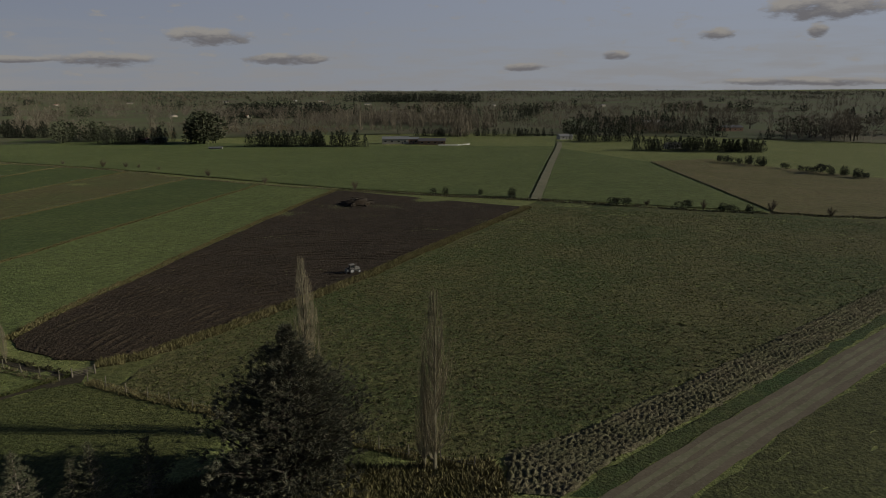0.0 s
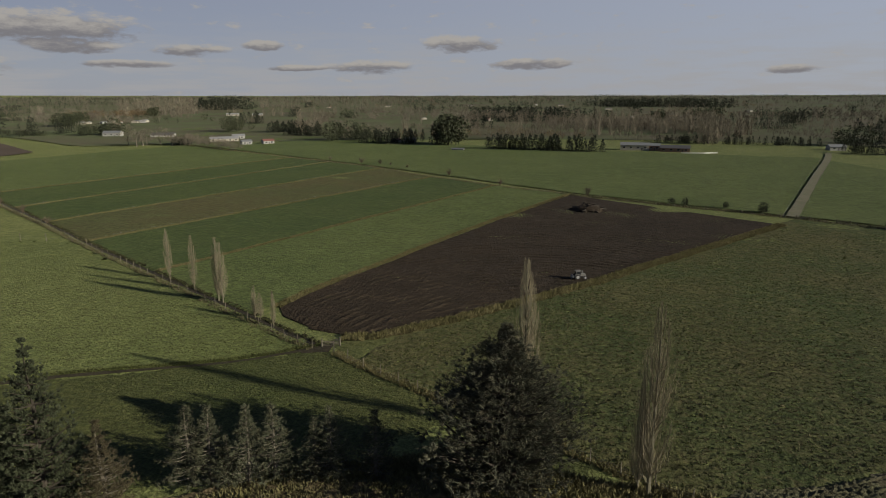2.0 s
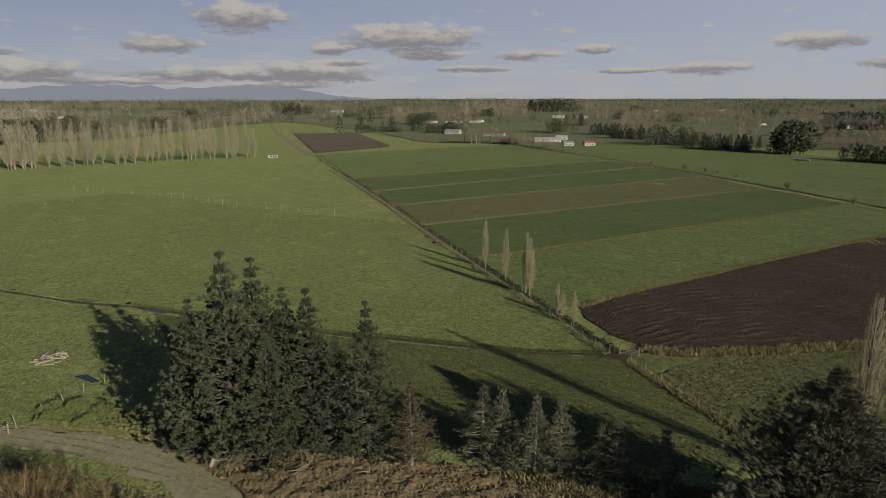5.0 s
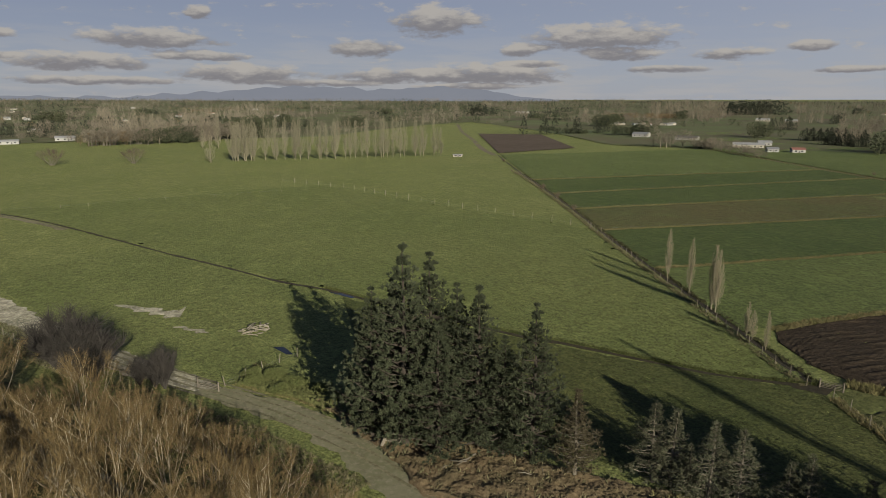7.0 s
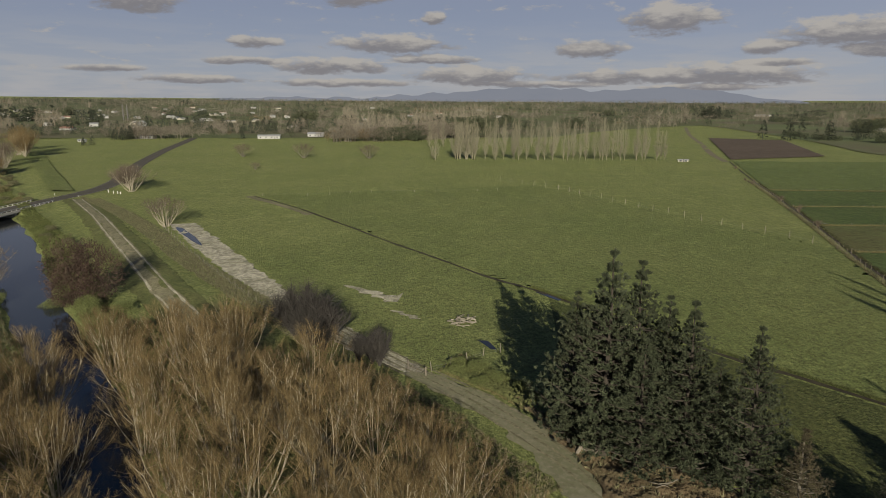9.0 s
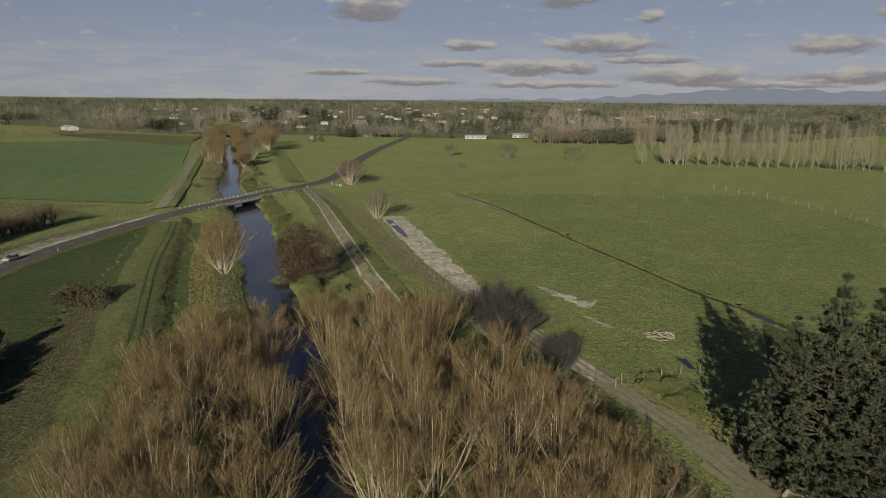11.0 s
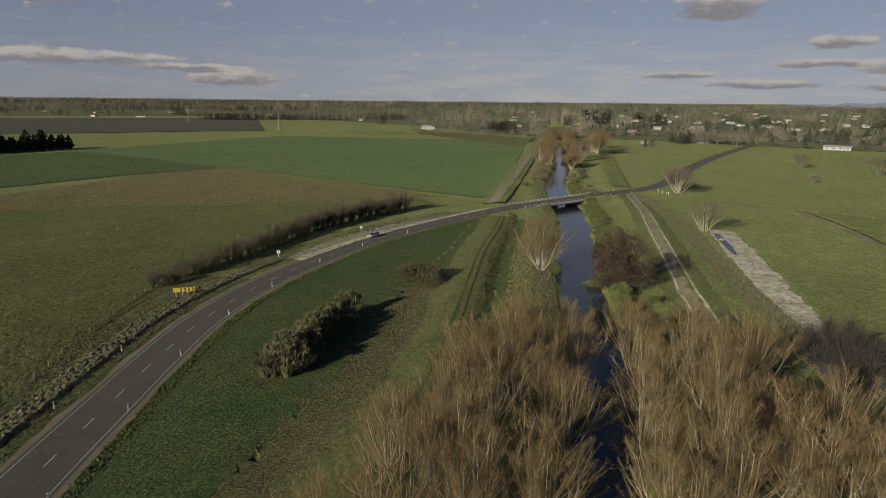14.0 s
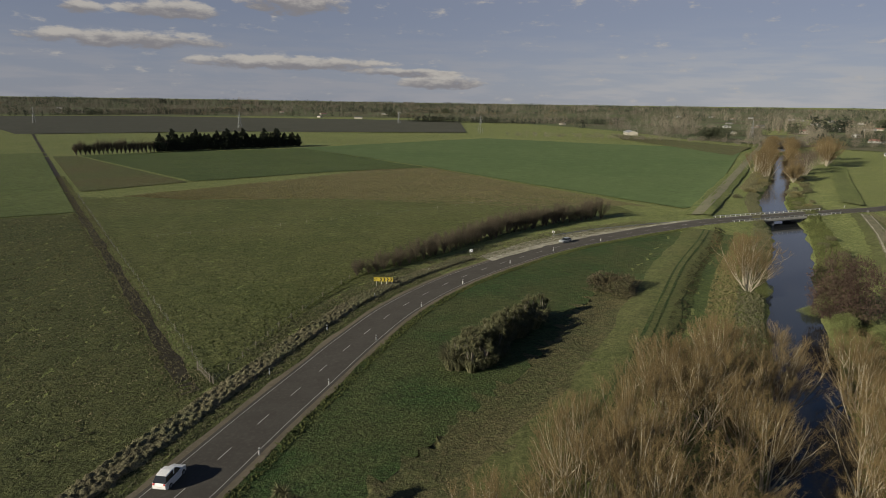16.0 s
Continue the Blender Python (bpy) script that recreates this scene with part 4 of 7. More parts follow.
def fastigiate(seed, H, R, limbs=70, twigs=2600, width=.045):
    """A bare, narrow poplar: a trunk with steep limbs close about it and upright twigs that fill a spindle."""
    rng = np.random.RandomState(seed)
    wood, fine = Geo(), Geo()
    bend = rng.uniform(-.008, .008, 2)
    axis = lambda z: np.array((bend[0] * z * math.sin(z * .3), bend[1] * z * math.sin(z * .25 + 1), z))
    zs = np.linspace(0, H * .97, 9)
    wood.tube([axis(z) for z in zs], [.016 * H ** .9 * (1 - z / H) + .02 for z in zs], 6)
    girth = lambda z: R * .8 * math.sin(math.pi * min(1, max(.02, z / H)) ** .8) ** .75 + .08
    starts, ways, lens = [], [], []
    for i in range(limbs):
        z = H * (.05 + .85 * rng.rand() ** 1.15)
        a = rng.uniform(0, 2 * math.pi)
        ln = min((H - z) * .85, H * rng.uniform(.14, .32))
        out = girth(z + ln * .6) * rng.uniform(.25, 1.0) ** .7
        p0 = axis(z)
        p1 = axis(z + ln * .4) + np.array((math.cos(a), math.sin(a), 0)) * out * .75
        p2 = axis(z + ln) + np.array((math.cos(a), math.sin(a), 0)) * min(out, girth(z + ln))
        r = .03 + .04 * (1 - z / H)
        wood.tube([p0, p1, p2], [r, r * .6, .012], 3)
        k = max(3, int(twigs / limbs * (.15 + 1.3 * girth(z + ln * .5) / R)))
        t = rng.uniform(.1, 1, k)[:, None]
        b = np.where(t < .5, p0 + (p1 - p0) * t * 2, p1 + (p2 - p1) * (t * 2 - 1)) + rng.normal(0, .1, (k, 3))
        w = np.array((math.cos(a) * .12, math.sin(a) * .12, 1.0)) + rng.normal(0, .17, (k, 3))
        starts.append(b), ways.append(w), lens.append(rng.uniform(.5, 1.5, k) * (H / 20) ** .5 * (1.15 - .75 * (z + ln * .5) / H))
    fine.tris(slivers(rng, np.concatenate(starts), np.concatenate(ways), np.concatenate(lens), width))
    return wood.mesh("limbs"), fine.mesh("twigs")


def willow(seed, H=14.0, R=5.2, stems=12, twigs=13000, width=.022):
    """A bare many-stemmed willow: long pale rods fanning out of one foot, with a haze of fine upright twigs all along their upper parts."""
    rng = np.random.RandomState(seed)
    wood, fine = Geo(), Geo()
    rods = []

    def rod(p, a, lean, length, r0, depth):
        q = np.array(p, float)
        pts, n = [q], 6
        for k in range(n):
            t = (k + 1) / n
            tilt = lean * (1.5 - 1.15 * t) if depth == 0 else lean * (1.15 - .55 * t)
            a2 = a + .25 * math.sin(2.4 * t + seed + a)
            q = q + np.array((math.cos(a2) * math.sin(tilt), math.sin(a2) * math.sin(tilt), math.cos(tilt))) * length / n + rng.normal(0, .035 * length / n, 3)
            pts.append(q)
        P = np.array(pts)
        if depth == 0:
            wood.tube(pts[:6], [r0 * (1 - .18 * k) + .01 for k in range(6)], 5)
        elif depth == 1 and rng.rand() < .45:
            wood.tube(pts, [r0 * (1 - .85 * k / n) + .005 for k in range(n + 1)], 3)
        rods.append((P, length, depth))
        if depth < 2:
            for f in range(7 if depth == 0 else 4):
                t = rng.uniform(.16, .88) * n
                i = int(t)
                here = lean * (1 - .6 * t / n)
                rod(P[i] + (P[i + 1] - P[i]) * (t - i), a + rng.normal(0, 1.2 if depth == 0 else 1.5), max(.05, here * .7 + rng.uniform(.12, .8)), length * (1 - t / n) * rng.uniform(.55, .95) + .6, r0 * (.45 - .2 * t / n), depth + 1)

    for s in range(stems):
        a = 2 * math.pi * (s + rng.uniform(-.35, .35)) / stems
        lean = (.05 + .62 * (((s * 5) % stems) / stems) ** .8 + rng.uniform(-.04, .06)) * R / 5.2
        rod((math.cos(a) * .5, math.sin(a) * .5, -.2), a, lean, H * rng.uniform(.84, .97) * (1 - .28 * lean * lean), rng.uniform(.08, .125), 0)
    total = sum(ln * (.55, 1.0, 1.0)[d] for _, ln, d in rods)
    starts, ways, lens, wide = [], [], [], []
    for P, ln, d in rods:
        n = len(P) - 1
        if d:
            # the thinner rods are slivers, end to end
            legs = np.diff(P, axis=0)
            starts.append(P[:-1]), ways.append(legs), lens.append(np.linalg.norm(legs, axis=1) * 1.3), wide.append(np.full(n, .05 if d == 1 else .028))
        else:
            starts.append(P[5:-1]), ways.append(P[6:] - P[5:-1]), lens.append(np.full(n - 5, ln / n * 1.2)), wide.append(np.full(n - 5, .05))
        k = int(twigs * ln * (.55, 1.0, 1.0)[d] / total)
        u = rng.uniform((.45, .1, .0)[d], 1.0, k) * n * .999
        i = u.astype(int)
        starts.append(P[i] + (P[i + 1] - P[i]) * (u - i)[:, None])
        ways.append(unit(P[i + 1] - P[i]) * .6 + rng.normal(0, .6, (k, 3)) + np.array((0, 0, .12)))
        lens.append(rng.uniform(.22, .8, k)), wide.append(np.full(k, width))
    fine.tris(slivers(rng, np.concatenate(starts), np.concatenate(ways), np.concatenate(lens), np.concatenate(wide)))
    return wood.mesh("stems"), fine.mesh("twigs")


def conifer(seed, H, R, whorls=26, arms=6, clumps=7, blades=11, size=.55, low=.1, power=1.2, droop=.1, bare=0.0, blade_w=.17, up=.55, outw=.35, align=.0):
    """Trunk with whorls of branches carrying needle clumps."""
    rng = np.random.RandomState(seed)
    wood, leaf = Geo(), Geo()
    zs = np.linspace(0, H * .98, 7)
    wood.tube([(.12 * math.sin(z * .4 + seed), .12 * math.cos(z * .37), z) for z in zs], [.021 * H * (1 - z / H) + .03 for z in zs], 6)
    cen, run = [], []
    for w in range(whorls):
        t = low + (1 - low) * (w + rng.uniform(0, .7)) / whorls
        if t > .995:
            continue
        reach = R * (1 - t ** power) * min(1, .45 + 2.2 * (t - low + .1))
        for k in range(arms):
            a = 2 * math.pi * (k + rng.uniform(-.4, .4)) / arms + w * 1.1
            ln = max(.35, reach * rng.uniform(.5, 1.22))
            z0 = H * t
            rise = (.28 - droop) * ln + rng.uniform(-.1, .2) * ln
            p0, p2 = np.array((0, 0, z0)), np.array((math.cos(a) * ln, math.sin(a) * ln, z0 + rise))
            p1 = (p0 + p2) / 2 + np.array((0, 0, -.08 * ln))
            wood.tube([p0, p1, p2], [.022 * ln + .02, .014 * ln + .012, .008], 3)
            n = max(1, int(clumps * (.35 + .65 * ln / R) * rng.uniform(.6, 1.2)))
            u = bare + (1 - bare) * rng.uniform(.22, 1.03, n) ** .75
            c = p0 + (p2 - p0) * u[:, None] + rng.normal(0, .09 * ln + .08, (n, 3)) * (1, 1, .6)
            cen.append(c), run.append(np.tile(unit(p2 - p0), (n, 1)))
    c = np.concatenate(cen + [np.array([(0, 0, H * .97), (0, 0, H), (.1, 0, H * .94)])])
    run.append(np.tile((0, 0, 1.0), (3, 1)))
    b = np.repeat(c, blades, 0)
    out = unit(b * (1, 1, 0) + 1e-6)
    way = unit(rng.normal(size=b.shape)) * (.8 if outw > .5 else 1) + np.array((0, 0, up)) + outw * out
    way = unit(way) * (1 - align) + np.repeat(np.concatenate(run), blades, 0) * align
    s = np.repeat(size * rng.uniform(.65, 1.25, len(c)) * (1.1 - .5 * c[:, 2] / H), blades)
    leaf.tris(slivers(rng, b + rng.normal(0, .1 * size, b.shape), way, s * rng.uniform(.7, 1.2, len(b)), s * blade_w / .55 * rng.uniform(.8, 1.6, len(b))))
    return wood.mesh("trunk"), leaf.mesh("foliage")


def bush_leaves(seed, R, H, n, size, lobes=6, up=.4, width=.4):
    """An uneven crown of loose leaves with gaps, from a few lobes."""
    rng = np.random.RandomState(seed)
    g = Geo()
    cs = np.stack([rng.uniform(-.6, .6, lobes) * R, rng.uniform(-.6, .6, lobes) * R, rng.uniform(.25, .75, lobes) * H], 1)
    rs = rng.uniform(.35, .6, lobes)
    k = rng.randint(0, lobes, n)
    d = unit(rng.normal(size=(n, 3))) * rng.uniform(.55, 1.05, (n, 1))
    b = cs[k] + d * rs[k][:, None] * (R, R, H * .75)
    b[:, 2] = np.maximum(b[:, 2], .05 * H)
    g.tris(slivers(rng, b, d + np.array((0, 0, up)) + rng.normal(0, .4, (n, 3)), size * rng.uniform(.6, 1.3, n), size * width * rng.uniform(.6, 1.3, n)))
    return g.mesh("leaves")


def bare_bush(seed, R, H, n=1500, width=.04, stems=14):
    rng = np.random.RandomState(seed)
    wood, fine = Geo(), Geo()
    S, W = [], []
    for s in range(stems):
        a, l = rng.uniform(0, 6.28), rng.uniform(.1, 1)
        e = np.array((math.cos(a) * R * l, math.sin(a) * R * l, H * rng.uniform(.65, 1) * (1 - .35 * l)))
        m = e * (.4, .4, .5) + rng.normal(0, .1, 3)
        wood.tube([(0.1 * math.cos(a), .1 * math.sin(a), -.1), m, e], [.035 * H ** .5, .025 * H ** .5, .01], 4)
        k = n // stems
        t = rng.uniform(.3, 1, k)[:, None]
        S.append(np.where(t < .5, m * t * 2, m + (e - m) * (2 * t - 1)))
        W.append(unit(e) * .6 + np.array((0, 0, .4)) + rng.normal(0, .5, (k, 3)))
    S, W = np.concatenate(S), np.concatenate(W)
    fine.tris(slivers(rng, S, W, rng.uniform(.12, .32, len(S)) * H, width))
    return wood.mesh("stems"), fine.mesh("twigs")


def round_willow(seed, R=6.5, H=11.5, n=5000, width=.045):
    return bare_bush(seed, R, H, n, width, 34)


def plant(name, x, y, meshes, mats, parts, label, category, group="", scale=1.0, turn=0.0, stretch=1.0, sink=.0):
    ob = thing(name, x, y, float(level(x, y)) - sink, label, category, group, turn)
    ob.scale = (scale * stretch, scale * stretch, scale)
    for me, mt, pn in zip(meshes, mats, parts):
        part(pn, me, mt, ob)
    return ob


rnd = random.Random(4)

# big pines
PINES = [conifer(s, 26, 8.0, 27, 7, 14, 22, .62, .04, 1.35, -.12, .12, .12, .6, .3, .4) for s in (1, 2, 3)]
for x, y, s, k, w in ((-70.4, 28.6, 1.03, 0, .95), (-71.2, 32.6, .97, 1, .95), (-69.4, 35.5, .82, 2, .95), (-65.5, 36.6, .84, 0, .95), (-59.4, 40.9, .80, 1, .85), (-73.8, 25.6, .80, 2, 1.0), (-76, 29.5, .78, 1, 1.0), (-62.5, 38.6, .62, 2, 1.1), (-66.5, 31.5, .66, 0, 1.2)):
    plant("pine_tree", x, y, PINES[k], ("dark_bark", "pine"), ("trunk", "crown"), "tall dense dark green pine", "pine tree", "pines by the stock track", s, rnd.uniform(0, 6), w)
MACRO = conifer(9, 19.8, 10.0, 34, 11, 30, 18, .66, .02, 1.3, -.12, .2, .06, .35, .5, .45)
plant("cypress_tree", -16.5, 63.5, MACRO, ("dark_bark", "macro"), ("trunk", "crown"), "broad nearly black cypress tree", "cypress tree")
YOUNG = [conifer(s, 9.5, 3.9, 20, 6, 15, 12, .42, .06, .95, .06, .15, .06, .3, .35, .45) for s in (21, 22, 23)]
for i, (x, y, s) in enumerate(((-50.5, 51.8, 1.08), (-48.6, 53, 1.04), (-44.4, 54.4, 1.06), (-42.2, 56.2, 1.04), (-37.7, 58, .84), (-36.2, 58.9, .98), (-31.2, 60.6, .96), (-46.4, 53.2, .7))):
    plant("young_conifer", x, y, YOUNG[i % 3], ("bark", "young"), ("trunk", "crown"), "thin grey-green young conifer on the bank", "young conifer", "young conifers on the bank", s, i * 1.3)
DYING = conifer(31, 12, 4.2, 20, 7, 16, 13, .42, .08, 1.0, .02, .1, .07, .5)
plant("bare_tree", -55, 44, DYING, ("bark", "bush_brown"), ("trunk", "crown"), "half-bare brownish tree at the pines' foot", "tree", scale=.95)

# bare poplars near
POPLARS = [fastigiate(41, 23, 2.9, 120, 5200, .028), fastigiate(42, 23, 3.2, 120, 5200, .028)]
plant("poplar_tree", -17.5, 76.5, POPLARS[0], ("pale_bark", "buff_twig"), ("trunk", "crown"), "tall narrow leafless poplar with pale limbs", "poplar tree", "poplars by the crop field", 1.06, .4, .9)
plant("poplar_tree", -1, 68, POPLARS[1], ("pale_bark", "buff_twig"), ("trunk", "crown"), "tall narrow leafless poplar with two stems", "poplar tree", "poplars by the crop field", 1.0, 2.0, .95)
plant("poplar_tree", -2.2, 68.6, POPLARS[0], ("pale_bark", "buff_twig"), ("trunk", "crown"), "slim leafless poplar leaning on its neighbour", "poplar tree", "poplars by the crop field", .62, 1.0, .9)
for x, y, s, w in ((-116.5, 119.2, .56, .9), (-104.4, 114.0, .58, .75), (-93.8, 109.4, .63, 1.0), (-92, 108.6, .60, 1.0), (-79.4, 102.8, .30, 1.3), (-77.5, 102, .26, 1.3), (-73, 100.0, .33, .9)):
    plant("poplar_tree", x, y, POPLARS[rnd.randint(0, 1)], ("pale_bark", "buff_twig"), ("trunk", "crown"), "small leafless poplar on the fence line", "poplar tree", "poplars on the fence line", s, rnd.uniform(0, 6), w)
# far poplar row
ROW = [fastigiate(s, 30, 6.4, 80, 2400, .085) for s in (51, 52, 53)]
for i in range(38):
    t = i / 37
    x, y = -481 + 17 * t + rnd.uniform(-3, 3), 64 + 160 * t + rnd.uniform(-3, 3)
    if .07 < t < .16 and i % 2:
        continue
    plant("poplar_tree", x, y, ROW[i % 3], ("pale_bark", "row_twig"), ("trunk", "crown"), "tall pale leafless poplar in a long row", "poplar tree", "row of tall poplars", rnd.uniform(.72, 1.1), rnd.uniform(0, 6), rnd.uniform(.6, .9))
for i in range(14):
    plant("poplar_tree", -610 + rnd.uniform(-4, 4), 60 + i * 14 + rnd.uniform(-3, 3), ROW[i % 3], ("pale_bark", "row_twig"), ("trunk", "crown"), "pale leafless poplar behind the front row", "poplar tree", "back row of poplars", rnd.uniform(.7, .95), rnd.uniform(0, 6), .9)
for x, y, s in ((-476, 50.5, .62), (-484, 70, .95), (-480, 74, 1.0), (-482, 79, .9)):
    plant("poplar_tree", x, y, ROW[1], ("pale_bark", "row_twig"), ("trunk", "crown"), "spreading pale leafless poplar at the row's end", "poplar tree", "row of tall poplars", s, rnd.uniform(0, 6), 1.7)

# willows on both banks
WILLOWS = [willow(s, 13.2, 5.6, 10, 16000, .02) for s in (61, 62, 63, 64, 68)]
spots = []
for off, n, x0, x1, big in ((6.2, 8, -34, -102, .96), (14, 9, -36, -96, 1.0), (20.5, 8, -34, -82, .92), (25.5, 4, -30, -56, .75), (-6.6, 10, -38, -112, .98), (-14.6, 9, -43, -112, 1.04), (-22, 8, -46, -106, .97), (-28.5, 7, -48, -94, .84), (-34, 5, -54, -80, .66)):
    side = stretch_of(beside(RIVER, off), x0, x1)
    for k in range(n):
        p = side[min(len(side) - 1, int((k + .5) / n * len(side)))]
        spots.append((p[0] + rnd.uniform(-2.2, 2.2), p[1] + rnd.uniform(-1.6, 1.6), big * rnd.uniform(.86, 1.06)))
for i, (x, y, s) in enumerate(spots):
    plant("willow_tree", x, y, WILLOWS[i % 5], ("willow_bark", "orange_twig"), ("trunk", "crown"), "leafless willow with orange-brown twigs on the riverbank", "willow tree", "willows along the river", s, rnd.uniform(0, 6), rnd.uniform(.95, 1.15))
ROUNDS = [round_willow(s) for s in (65, 66, 67)]
plant("willow_tree", -151, -89, WILLOWS[0], ("willow_bark", "orange_twig"), ("trunk", "crown"), "round leafless willow with pale forked trunk by the water", "willow tree", "", 1.15, 1, 1.3)
plant("willow_tree", -147, -86, WILLOWS[3], ("willow_bark", "orange_twig"), ("trunk", "crown"), "smaller leafless willow beside the forked one", "willow tree", "", .85, 3, 1.3)
plant("willow_tree", -231, -70, WILLOWS[2], ("willow_bark", "grey_twig"), ("trunk", "crown"), "spreading bare willow at the end of the stock track", "willow tree", "", .9, 2, 1.45)
plant("willow_tree", -322, -112, WILLOWS[3], ("willow_bark", "grey_twig"), ("trunk", "crown"), "bare brown willow beside the road junction", "willow tree", "", 1.1, 2, 1.5)
plant("willow_tree", -335, -118, ROUNDS[0], ("willow_bark", "grey_twig"), ("trunk", "crown"), "bare brown willow beside the road junction", "willow tree", "", 1.1, 4, 1.2)
for x, y, s, k, tw in ((-412, -246, 1.45, 0, "orange_twig"), (-397, -229, 1.25, 1, "orange_twig"), (-440, -258, 1.4, 2, "orange_twig"), (-403, -213, 1.05, 3, "grey_twig"), (-440, -228, 1.35, 4, "grey_twig"), (-468, -241, 1.35, 0, "grey_twig"), (-527, -262, 1.6, 1, "orange_twig"), (-548, -266, 1.7, 2, "orange_twig"), (-580, -285, 1.7, 3, "orange_twig")):
    plant("willow_tree", x, y, WILLOWS[k], ("willow_bark", tw), ("trunk", "crown"), "tall leafless willow above the bridge", "willow tree", "tall willows above the bridge", s, rnd.uniform(0, 6), 1.1)
for i in range(16):
    t = i / 15
    x, y = -395 - 330 * t, -221 - 186 * t
    for off in (11, -12):
        plant("willow_tree", x + rnd.uniform(-4, 4), y + off * 1.0 + rnd.uniform(-3, 3) + (3 if off < 0 else 0), ROUNDS[(i + off) % 3], ("willow_bark", "orange_twig"), ("trunk", "crown"), "orange leafless willow along the upper river", "willow tree", "willows along the upper river", rnd.uniform(.8, 1.3) * (1 if i > 2 or off > 0 else .6), rnd.uniform(0, 6), 1.1)
plant("willow_tree", -512, -250, ROUNDS[1], ("willow_bark", "orange_twig"), ("trunk", "crown"), "large orange willow beside the far levee", "willow tree", "", 1.6, 1, 1.1)
ribbon("drain", stretch_of(beside(RIVER, 20.5), -96, -212), 6.5, "dark_green", .05, 5, "dark overgrown drain at the levee's foot", "drain", edge=1.2, seed=12)
RED = bush_leaves(71, 6.6, 8.4, 11000, .34, 12, .3, .45)
plant("red_shrub", -146, -62.5, (RED,), ("red_leaf",), ("crown",), "dull red-brown leafy shrub on the riverbank", "shrub", scale=1.6, stretch=.78)

# ---- hedges and bushes ----
ALDERS = [bare_bush(s, 3.0, 7.4, 1500, .026, 14) for s in (81, 82, 83)]
DARK_BUSH = bare_bush(84, 2.6, 7.4, 3000, .05, 20)
hl = resample([(-70, -145.5), (-86, -150.5), (-105, -157), (-138, -170), (-165, -176), (-190, -176.5)], 40)
for i, (x, y) in enumerate(hl):
    for row in (0, 1):
        plant("alder_bush", x + rnd.uniform(-1, 1) - .5 * row, y - 2.8 * row + rnd.uniform(-.8, .8), ALDERS[(i + row) % 3], ("alder_twig", "alder_twig"), ("trunk", "crown"), "bare brown alder in the roadside hedge", "alder bush", "roadside alder hedge", rnd.uniform(.7, 1.15) * (.66 + .42 * min(1, i / 25)), rnd.uniform(0, 6))
for x, y, s, w in ((-113.5, -11.5, 1.6, 1.4), (-109.5, -8.5, 1.35, 1.4), (-117, -14, 1.4, 1.3), (-115, -9.5, 1.2, 1.1), (-111, -11, 1.25, 1.2), (-102, 1.5, 1.0, 1.0), (-103, .2, .8, 1.0), (-105, -2, .7, 1.2)):
    plant("bare_shrub", x, y, DARK_BUSH, ("dark_twig", "dark_twig"), ("trunk", "crown"), "dark grey leafless shrub beside the stock track", "shrub", "shrubs along the stock track", s, rnd.uniform(0, 6), w)
LEAFY = [bush_leaves(s, 2.2, 3.0, 900, .34, 5, .4, .5) for s in (91, 92)]
for x, y in [(-3.9, 277), (1.5, 277), (16, 274), (28.4, 269), (66.7, 249.5), (71.8, 248.5), (92.2, 241), (103, 236), (106.7, 235), (112, 234)]:
    plant("hedge_bush", x, y, (LEAFY[rnd.randint(0, 1)],), ("far_green",), ("crown",), "dark rounded bush on the hedge line", "bush", "bushes on the hedge line", rnd.uniform(.75, 1.3), rnd.uniform(0, 6), rnd.uniform(.9, 1.5))
for x, y in [(79.5, 248), (98, 239), (120.6, 233), (138.4, 226), (68, 250), (-201, 382), (-186, 379), (-177, 376), (-161, 366), (-233, 396), (-123, 337), (-86, 310), (-40, 290)]:
    plant("bare_shrub", x, y, ALDERS[rnd.randint(0, 2)], ("grey_twig", "grey_twig"), ("trunk", "crown"), "small leafless shrub on the hedge line", "shrub", "shrubs on the hedge line", rnd.uniform(.35, .75), rnd.uniform(0, 6), 1.2)
for x, y in [(172, 405), (175, 396), (179, 392), (184, 386), (188, 380), (194, 366), (197, 355), (199, 350), (202, 345), (205, 338), (208, 335), (209, 327), (212, 322)]:
    plant("hedge_bush", x, y, (LEAFY[rnd.randint(0, 1)],), ("far_dark",), ("crown",), "dark evergreen bush beside the brown pasture", "bush", "evergreen bushes", rnd.uniform(1.0, 1.8), rnd.uniform(0, 6), rnd.uniform(.9, 1.4))
for x, y in [(-339, 211), (-331, 208), (-324, 206), (-267, 184.5), (-238, 172.5), (-210, 160.5), (-398, 240)]:
    plant("bare_shrub", x, y, ALDERS[rnd.randint(0, 2)], ("grey_twig", "grey_twig"), ("trunk", "crown"), "low tangled shrub on the drain", "shrub", "shrubs along the drain", rnd.uniform(.25, .5), rnd.uniform(0, 6), 1.6)
for x, y, s in ((-513, -94, 1.5), (-498, -47, 1.7), (-493, 2, 1.6), (-420, -70, .7)):
    plant("field_tree", x, y, WILLOWS[2], ("bark", "grey_twig"), ("trunk", "crown"), "lone round leafless tree in the pasture", "tree", "lone trees in the pasture", s * .55, rnd.uniform(0, 6), 1.6)

